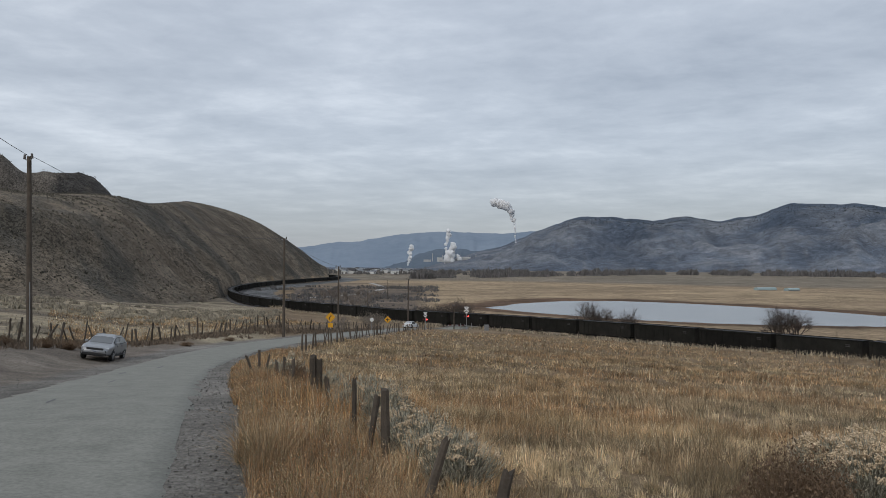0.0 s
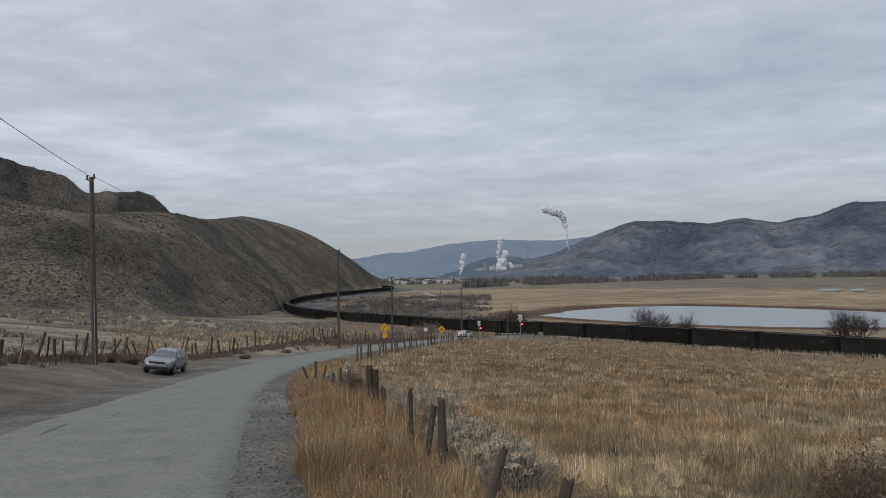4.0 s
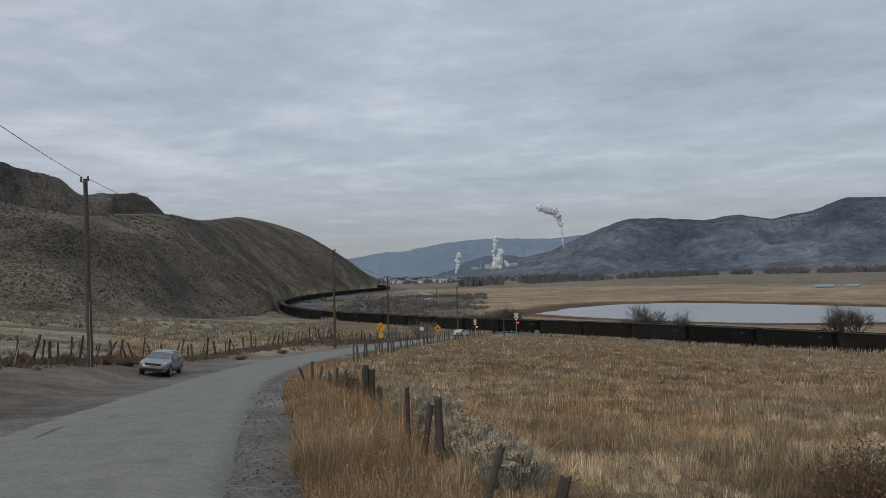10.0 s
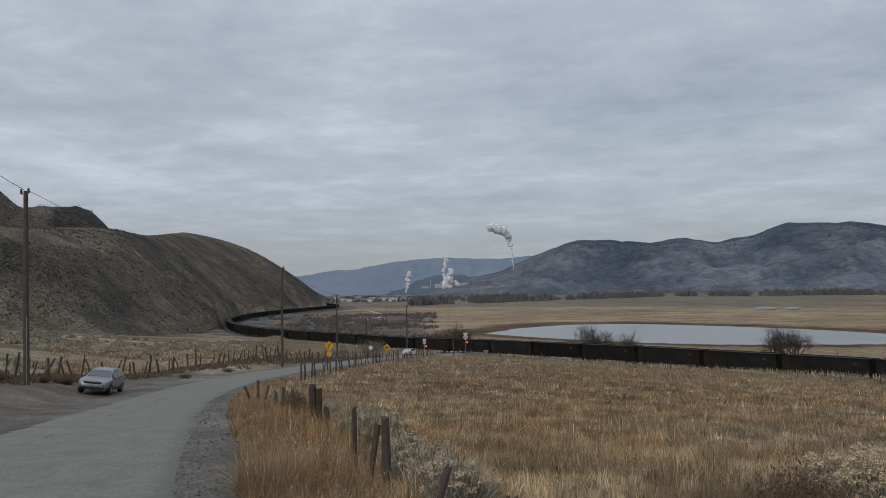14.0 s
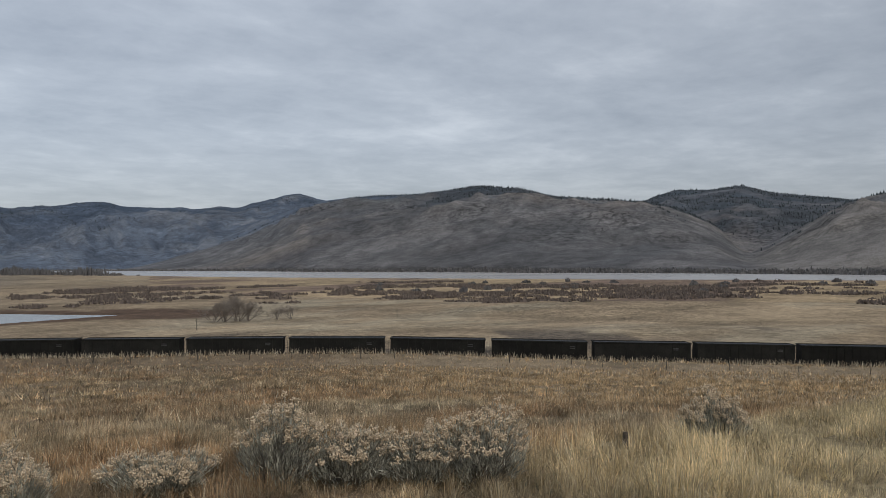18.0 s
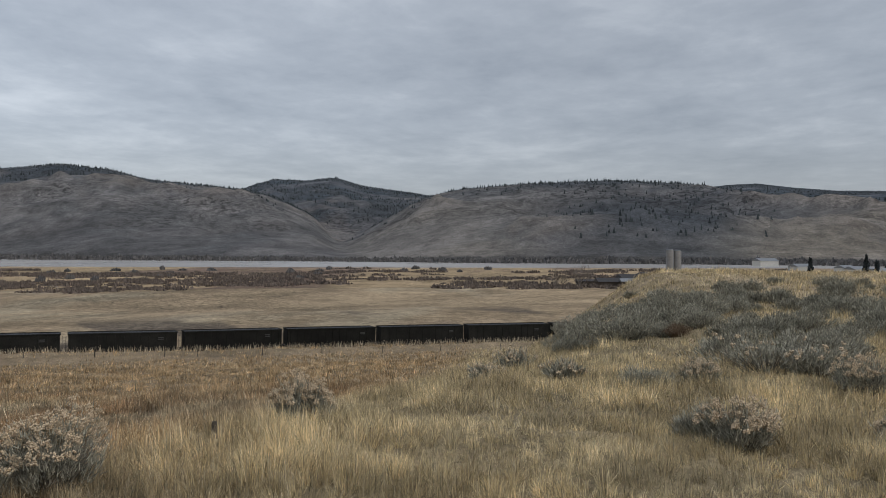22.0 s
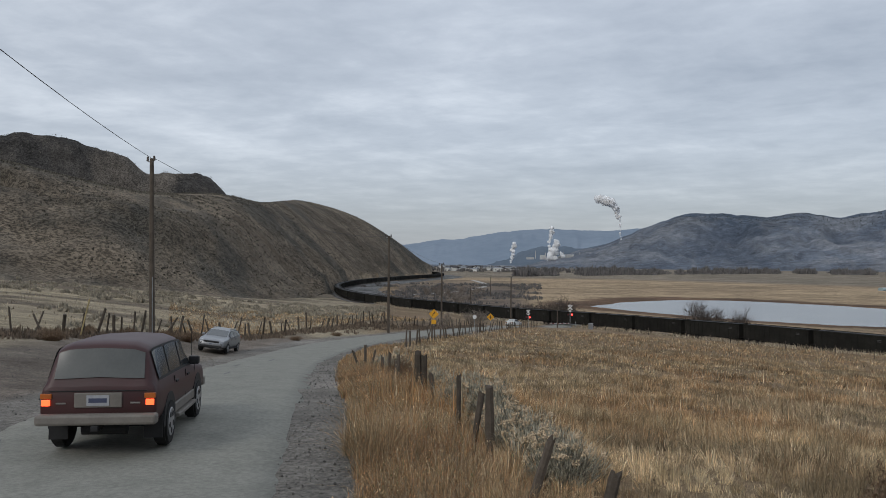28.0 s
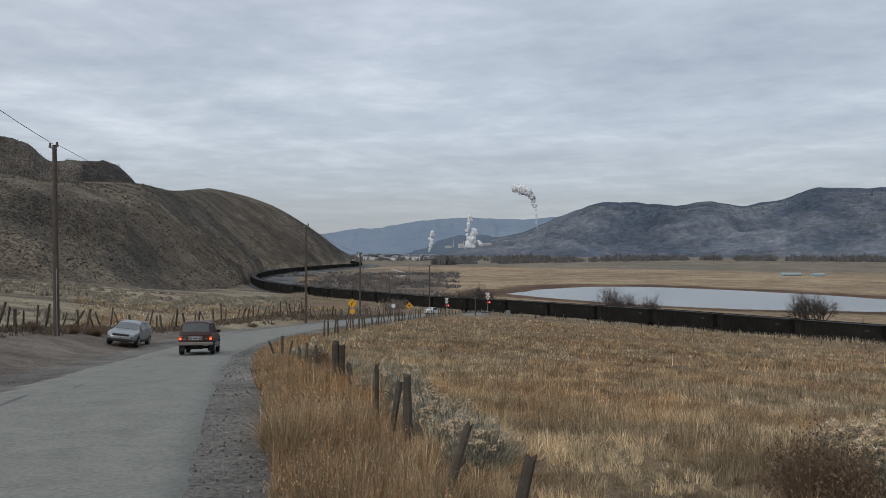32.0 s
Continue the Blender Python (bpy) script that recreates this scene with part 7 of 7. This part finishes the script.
m_bare = material("bare_branches", (0.10, 0.08, 0.07), (0.06, 0.05, 0.045), scale=1, rough=0.95)
m_bare2 = material("pale_bare_branches", (0.25, 0.21, 0.175), (0.175, 0.148, 0.125), scale=1, rough=0.95)
SHRUB = [branch_mesh("crown", 900 + k, 3.4, 0.62, 4, m_bare, 0.07, 4) for k in range(4)]
PALE = [branch_mesh("crown", 920 + k, 4.0, 0.5, 4, m_bare2, 0.06, 4) for k in range(2)]


def bare_shrub(az, dist, h, w, k, pale=False, label="leafless dark shrub beside the pond"):
    x, y = ray_place(az, dist)
    b = thing("bare_shrub", label, "shrub", pose(x, y, ground_at(x, y), 0, 0, 53 * k) @ Matrix.Diagonal((w, w, h, 1)), "leafless shrubs")
    ob = new("crown", (PALE if pale else SHRUB)[k % (2 if pale else 4)])
    ob.parent = b
    return b


for k, (az, dist, h, w, pale) in enumerate([(-10.2, 212, 3.0, 2.3, 0), (-10.9, 214, 2.6, 2.1, 0), (-13.05, 214, 2.3, 1.5, 0), (-12.6, 216, 1.8, 1.2, 0), (-22.85, 222, 2.6, 2.5, 0), (-23.5, 224, 2.4, 2.1, 0), (-22.2, 223, 2.3, 2.0, 0),
                                            (1.6, 262, 1.6, 2.2, 0), (0.9, 262, 1.7, 2.3, 0), (0.2, 258, 1.8, 2.2, 0), (-0.5, 260, 2.1, 2.3, 0), (-1.1, 258, 2.2, 2.3, 0), (-1.7, 256, 1.7, 2.0, 0), (2.3, 266, 1.4, 1.9, 0),
                                            (4.6, 150, 0.95, 1.0, 1), (5.0, 148, 1.1, 1.1, 1), (7.2, 118, 0.75, 0.8, 1),
                                            (-42.9, 250, 2.6, 2.6, 1), (-43.7, 252, 2.5, 2.5, 1), (-44.4, 250, 2.2, 2.4, 1), (-46.4, 255, 1.2, 1.4, 1), (-47.3, 256, 1.5, 1.5, 1), (-42.2, 248, 1.8, 2.0, 1), (-95.5, 330, 3.0, 2.6, 1), (-94.0, 330, 2.4, 2.2, 1),
                                            (6.4, 330, 1.6, 1.6, 1), (6.9, 360, 1.8, 1.8, 1), (5.6, 345, 1.5, 1.7, 1), (6.0, 400, 2.0, 2.0, 1), (7.4, 390, 1.7, 1.7, 1), (5.0, 420, 1.6, 2.0, 1), (7.9, 440, 1.8, 1.9, 1), (8.6, 420, 1.5, 1.8, 1)]):
    bare_shrub(az, dist, h, w, k, bool(pale), "pale leafless shrub on the flood plain" if pale else "leafless dark shrub beside the pond")

m_vergeweed = material("verge_weed", (0.20, 0.155, 0.115), (0.115, 0.088, 0.066), scale=0.8, rough=1.0, rand=0.35, island=True)
m_stone = material("loose_stone", (0.175, 0.165, 0.15), (0.10, 0.095, 0.088), scale=3, rough=0.95, rand=0.4, island=True)
m_thick = material("willow_thicket", (0.185, 0.148, 0.122), (0.125, 0.10, 0.085), scale=0.2, rough=1.0, rand=0.3, island=True)
m_wood = material("far_bare_wood", (0.168, 0.158, 0.152), (0.115, 0.109, 0.106), scale=0.05, rough=1.0, rand=0.3, island=True)
m_conif = material("conifer", (0.05, 0.058, 0.058), (0.03, 0.036, 0.038), scale=0.2, rough=1.0, rand=0.4, island=True)
m_hillbush = material("hill_brush", (0.16, 0.145, 0.115), (0.062, 0.057, 0.048), scale=0.05, rough=1.0, rand=0.6, island=True)
m_palebush = material("pale_field_brush", (0.36, 0.32, 0.25), (0.22, 0.195, 0.15), scale=0.3, rough=1.0, rand=0.35, island=True)


def clumps(name, x, y, rad, tall, per, mat, label, category, seed, spiky=0.0):
    """Many low bushes as heaps of twiggy slivers, for growth too far off to count."""
    rng = np.random.default_rng(seed)
    n = len(x)
    z = height(x, y)
    a, u = rng.uniform(0, 2 * np.pi, (n, per)), np.sqrt(rng.uniform(0, 1, (n, per)))
    px, py = x[:, None] + np.cos(a) * u * rad[:, None], y[:, None] + np.sin(a) * u * rad[:, None]
    top = tall[:, None] * np.sqrt(np.clip(1 - 0.75 * u ** 2, 0.1, 1)) * rng.uniform(0.55, 1.1, (n, per))
    w = rad[:, None] * rng.uniform(0.18, 0.42, (n, per)) * (1 - spiky)
    b = rng.uniform(0, np.pi, (n, per))
    zb = z[:, None] - 0.2 * tall[:, None]
    dx, dy = np.cos(b) * w, np.sin(b) * w
    lx, ly = rng.normal(0, 0.12, (n, per)) * rad[:, None], rng.normal(0, 0.12, (n, per)) * rad[:, None]
    zm = z[:, None] + top * 0.55
    v = np.stack([np.stack([px - dx * 0.5, py - dy * 0.5, zb + 0 * px], -1), np.stack([px + dx * 0.5, py + dy * 0.5, zb + 0 * px], -1),
                  np.stack([px + dx + lx, py + dy + ly, zm], -1), np.stack([px + lx, py + ly, z[:, None] + top], -1), np.stack([px - dx + lx, py - dy + ly, zm * 1.0], -1)], 2).reshape(-1, 3)
    k = 5 * np.arange(n * per)[:, None]
    f = np.concatenate([k + np.array([[0, 1, 2]]), k + np.array([[0, 2, 4]]), k + np.array([[4, 2, 3]])], 1).reshape(-1, 3)
    ob = new(name, mesh_from(name, v, f, mat))
    tagged(ob, label, category, "", "stuff")


def grow():
    rng = np.random.default_rng(31)
    # brush on the near hill
    x, y = scatter(52000, 225, 950, 8.5, 42, rng)
    az, r = np.degrees(np.arctan2(-x, y)), np.hypot(x, y)
    ok = (r > interp(az, FOOT_AZ, FOOT_R) + 6) & (fbm(x * 0.02, y * 0.02, 3, 433) > -0.3) & (rng.random(len(x)) < 1.1 - r / 1400)
    x, y = x[ok], y[ok]
    n = len(x)
    clumps("hillside_brush", x, y, rng.uniform(0.4, 1.2, n), rng.uniform(0.35, 0.95, n), 3, m_hillbush, "small dark sage bushes dotting the bare hillside", "brush", 32)
    # pale rabbitbrush and low brush on the flat before the hill
    x, y = scatter(900, 58, 235, 11.5, 45, rng)
    ok = (x < -29) | (np.hypot(x, y) > 110)
    dd, _ = near_line(x, y, road_line)
    dr, _ = near_line(x, y, rail_line)
    ok &= (dd > 12) & (dr > 8) & (fbm(x * 0.03, y * 0.03, 3, 437) > -0.15)
    x, y = x[ok], y[ok]
    n = len(x)
    clumps("field_brush", x, y, rng.uniform(0.5, 1.25, n), rng.uniform(0.4, 0.95, n), 44, m_palebush, "pale rounded brush scattered over the dry flat", "brush", 33, 0.45)
    x, y = scatter(9000, 55, 230, 11.5, 45, rng)
    dd, _ = near_line(x, y, road_line)
    dr, _ = near_line(x, y, rail_line)
    ok = (dd > 11.5) & (dr > 7)
    x, y = x[ok], y[ok]
    z = height(x, y)
    v, f, own = blades(x, y, z, rng.uniform(0.12, 0.36, len(x)), rng.uniform(0.06, 0.15, len(x)), rng, 0.7, False)
    col = np.where((fbm(x * 0.02, y * 0.1, 4, 111) > 0.08)[:, None], np.array([[0.19, 0.15, 0.11]]), np.array([[0.37, 0.31, 0.215]]))
    ob = tinted_mesh("pale_grass", v, f, m_grass, col[own])
    tagged(ob, "bleached short grass on the flat below the hill", "grass", "", "stuff")
    # verge weeds under the left-hand fence
    s = rng.uniform(0, 1, 1500)
    ln = curve_through([(-28.5, 28), (-28, 47), (-27, 70), (-22.5, 96), (-17.5, 125), (-13.5, 152)], 20)
    i = (s * (len(ln) - 1)).astype(int)
    x, y = ln[i, 0] + rng.normal(0.4, 0.9, 1500), ln[i, 1] + rng.normal(0, 1.0, 1500)
    clumps("verge_weeds", x, y, rng.uniform(0.2, 0.5, 1500), rng.uniform(0.2, 0.55, 1500), 9, m_vergeweed, "dull tan dead weeds under the fence line", "weeds", 34, 0.5)
    # willow thickets on the flood plain
    n0 = 9000
    x, y = scatter(n0, 300, 640, -112, -30, rng)
    az, r = np.degrees(np.arctan2(-x, y)), np.hypot(x, y)
    band = 1.25 * fbm(az * 0.11, r * 0.03, 4, 441) + 0.7 * np.exp(-((r - interp(az, [-112, -85, -60, -45], [330, 350, 400, 480])) / 28) ** 2) * (az < -50)
    rd, _ = near_line(x, y, RIVER)
    ok = (band > 0.3) & (rd > 150) & (pond_field(x, y) > 1.4) & (r > 320)
    x, y = x[ok], y[ok]
    n = len(x)
    clumps("willow_thicket", x, y, rng.uniform(1.6, 4.2, n), rng.uniform(0.7, 2.3, n), 20, m_thick, "reddish-brown leafless willow thickets by the river", "thicket", 35, 0.5)
    # lone round bushes
    x, y = scatter(34, 380, 600, -92, -52, rng)
    rd, _ = near_line(x, y, RIVER)
    x, y = x[rd > 150], y[rd > 150]
    n = len(x)
    clumps("river_bushes", x, y, rng.uniform(1.6, 3.0, n), rng.uniform(1.8, 3.6, n), 40, m_wood, "rounded dark bushes along the river flat", "bush", 36)
    # bare woods along the far edge of the farmland
    n0 = 3000
    az = rng.uniform(-40, 2.2, n0)
    edge = interp(az, [-40, -34, -27, -16, -4.5, 3.5, 9], [1000, 1250, 1500, 1560, 1120, 930, 900])
    r = edge * rng.uniform(1.0, 1.35, n0)
    x, y = -np.sin(np.radians(az)) * r, np.cos(np.radians(az)) * r
    keep = fbm(az * 0.9, az * 0 + 1.0, 3, 447) + 0.35 * rng.random(n0) > np.where(az > -2, 0.3, 0.05)
    x, y, az, r = x[keep], y[keep], az[keep], r[keep]
    rd, _ = near_line(x, y, RIVER)
    x, y, r = x[rd > 160], y[rd > 160], r[rd > 160]
    n = len(x)
    clumps("bare_woods", x, y, rng.uniform(3.5, 8.0, n), rng.uniform(2, 13, n) * (0.2 + 1.25 * vnoise(x * 0.03, y * 0.03, 3)), 26, m_wood, "leafless cottonwood belt beyond the farmland", "woods", 37, 0.6)
    # scrub inside the curve of the track
    x, y = scatter(1500, 255, 640, 0.5, 13.5, rng)
    az, r = np.degrees(np.arctan2(-x, y)), np.hypot(x, y)
    dr, _ = near_line(x, y, rail_line)
    ok = (dr > 9) & (x > interp(y, rail_line[120:, 1], rail_line[120:, 0])) & (fbm(x * 0.03, y * 0.03, 3, 461) > -0.1)
    x, y = x[ok], y[ok]
    n = len(x)
    clumps("track_scrub", x, y, rng.uniform(0.8, 2.2, n), rng.uniform(0.7, 2.6, n), 12, m_wood, "grey-brown leafless scrub inside the curve of the track", "brush", 39, 0.5)
    # bleached tall grass along the near edge of the railway cut
    m = 16000
    k = rng.uniform(np.interp(-60, rail_line[:, 1], rail_s), np.interp(300, rail_line[:, 1], rail_s), m)
    lx, ly = np.interp(k, rail_s, rail_line[:, 0]), np.interp(k, rail_s, rail_line[:, 1])
    tx, ty = np.interp(k + 1, rail_s, rail_line[:, 0]) - lx, np.interp(k + 1, rail_s, rail_line[:, 1]) - ly
    off = rng.uniform(5.0, 9.5, m)
    x, y = lx + np.sign(-1) * ty * off, ly + tx * off
    flip = np.hypot(x, y) > np.hypot(lx, ly)
    x, y = np.where(flip, lx + ty * off, x), np.where(flip, ly - tx * off, y)
    dd, _ = near_line(x, y, road_line)
    x, y = x[dd > 5], y[dd > 5]
    v, f, own = blades(x, y, height(x, y), rng.uniform(0.45, 1.1, len(x)), rng.uniform(0.06, 0.14, len(x)), rng, 0.4, False)
    pale_ = np.where((rng.random(len(x)) < 0.7)[:, None], np.array([[0.46, 0.39, 0.28]]), np.array([[0.24, 0.185, 0.13]]))
    ob = tinted_mesh("track_side_grass", v, f, m_grass, pale_[own])
    tagged(ob, "bleached tall grass edging the railway cut", "grass", "", "stuff")
    # growth along the far bank of the river
    az = rng.uniform(-122, -30, 2600)
    r = slope_foot(az) + rng.uniform(-14, 10, 2600)
    x, y = -np.sin(np.radians(az)) * r, np.cos(np.radians(az)) * r
    clumps("bank_brush", x, y, rng.uniform(2.5, 6.0, 2600), rng.uniform(2.0, 6.0, 2600), 5, m_wood, "dark brush along the far river bank", "brush", 41)
    # stones on the road shoulders
    s = 24 + 61 * rng.random(9000) ** 1.4
    cx_, cy_ = np.interp(s, road_s, road_line[:, 0]), np.interp(s, road_s, road_line[:, 1])
    tx, ty = np.interp(s + 0.5, road_s, road_line[:, 0]) - cx_, np.interp(s + 0.5, road_s, road_line[:, 1]) - cy_
    ln = np.hypot(tx, ty)
    off = np.where(rng.random(9000) < 0.6, rng.uniform(2.2, 4.7, 9000), -rng.uniform(2.9, 10.5, 9000))
    x, y = cx_ + ty / ln * off, cy_ - tx / ln * off
    p = np.stack([x, y, height(x, y) + 0.01], 1)
    v, f = tufts(p, 0.015 * rng.choice([0.6, 1.0, 1.6], (len(p), 1, 1)), rng)
    ob = new("shoulder_gravel", mesh_from("shoulder_gravel", v, f, m_stone))
    tagged(ob, "loose grey gravel on the dirt shoulders", "gravel", "", "stuff")
    # town trees
    x, y = scatter(420, 1350, 2400, -6, 8.2, rng)
    n = len(x)
    clumps("town_trees", x, y, rng.uniform(2.5, 5, n), rng.uniform(4, 8, n), 10, m_wood, "bare and evergreen trees among the far houses", "woods", 38, 0.2)
    # conifers of the higher slopes
    x, y = scatter(110000, 800, 3700, -124, -8, rng)
    z = height(x, y) - EYE
    az = np.degrees(np.arctan2(-x, y))
    footA = slope_foot(az)
    dens = np.where(az < -36, wood_share(az, np.hypot(x, y), footA, x, y) - rng.uniform(0.12, 0.95, len(x)), fbm(x * 0.0035, y * 0.0035, 4, 451) + step(60, 190, z) * 0.75 - 0.55)
    ok = (z > 4) & (dens > 0.0) & (rng.random(len(x)) < 0.8)
    x, y, z = x[ok][:22000], y[ok][:22000], z[ok][:22000]
    n = len(x)
    h, w = rng.uniform(2.8, 7.0, n) * np.where(-np.degrees(np.arctan2(x, y)) > -36, 0.6, 1.0), rng.uniform(1.0, 2.1, n)
    ring = np.array([(math.cos(a), math.sin(a)) for a in np.linspace(0, 2 * math.pi, 5, endpoint=False)])
    base = np.stack([x[:, None] + ring[None, :, 0] * w[:, None], y[:, None] + ring[None, :, 1] * w[:, None], np.repeat((z + EYE - 1)[:, None], 5, 1)], -1)
    tip = np.stack([x, y, z + EYE + h], -1)[:, None, :]
    v = np.concatenate([base, tip], 1).reshape(-1, 3)
    f = np.concatenate([np.stack([np.full(n, 0) + 6 * np.arange(n) + i, 6 * np.arange(n) + (i + 1) % 5, 6 * np.arange(n) + 5], 1) for i in range(5)])
    ob = new("conifers", mesh_from("conifers", v, f, m_conif))
    tagged(ob, "scattered dark pines on the dry mountain slopes", "woods", "", "stuff")


grow()
build_verge()


def spruce(az, dist, tall, k):
    """A garden spruce: tapered trunk with drooping tiers of needles."""
    x, y = ray_place(az, dist)
    rng = np.random.default_rng(1000 + k)
    t = thing("spruce", "dark evergreen spruce near the houses", "tree", at_ground(x, y), "spruces by the houses")
    part("trunk", rod((0, 0, 0), (0, 0, tall * 0.95), 0.22, 0.04, 7), m_bare, t)
    n = 700
    u = rng.uniform(0.06, 1, n)
    a = rng.uniform(0, 2 * np.pi, n)
    reach = tall * 0.24 * (1 - u) * rng.uniform(0.5, 1.1, n) + 0.1
    p = np.stack([np.cos(a) * reach, np.sin(a) * reach, u * tall - reach * 0.25], 1)
    v, f = leaves(p, 0.8, rng)
    ob = new("crown", mesh_from("crown", v, f, m_conif))
    ob.parent = t


for k, (az, dist, tall) in enumerate([(-110.4, 330, 12.0), (-113.6, 320, 13.5), (-115.0, 300, 17), (-116.3, 305, 14.5), (-114.2, 330, 11), (-118, 300, 14)]):
    spruce(az, dist, tall, k)


# ---------------------------------------------------------------- what moves
def motions():
    # the maroon car comes from behind the camera and rolls down the road
    s_end = float(np.interp(42.6, road_line[:, 1], road_s))
    walk(red_car, [(t, on_road(max(2.0, s_end - 7.45 * (32 - t)), float(np.interp(t, [28.8, 30, 31, 32], [-0.45, -0.05, 0.2, 0.3])))) for t in np.arange(0, 32.01, 0.5)])
    times = [0, 2, 4, 6, 8, 10, 12, 14, 16, 18, 20, 22, 24, 26, 28, 30, 32]
    drift = np.interp(times, [0, 4, 8.6, 12.2, 17.5, 20, 23.6, 25.3, 32], [1.0, 1.0, 0.8, -0.5, -0.6, -0.2, 0.3, 0.6, 0.9])
    for car, s0 in TRAIN:
        walk(car, [(t, car_pose(s0 + SPEED * t + d)) for t, d in zip(times, drift)])


motions()
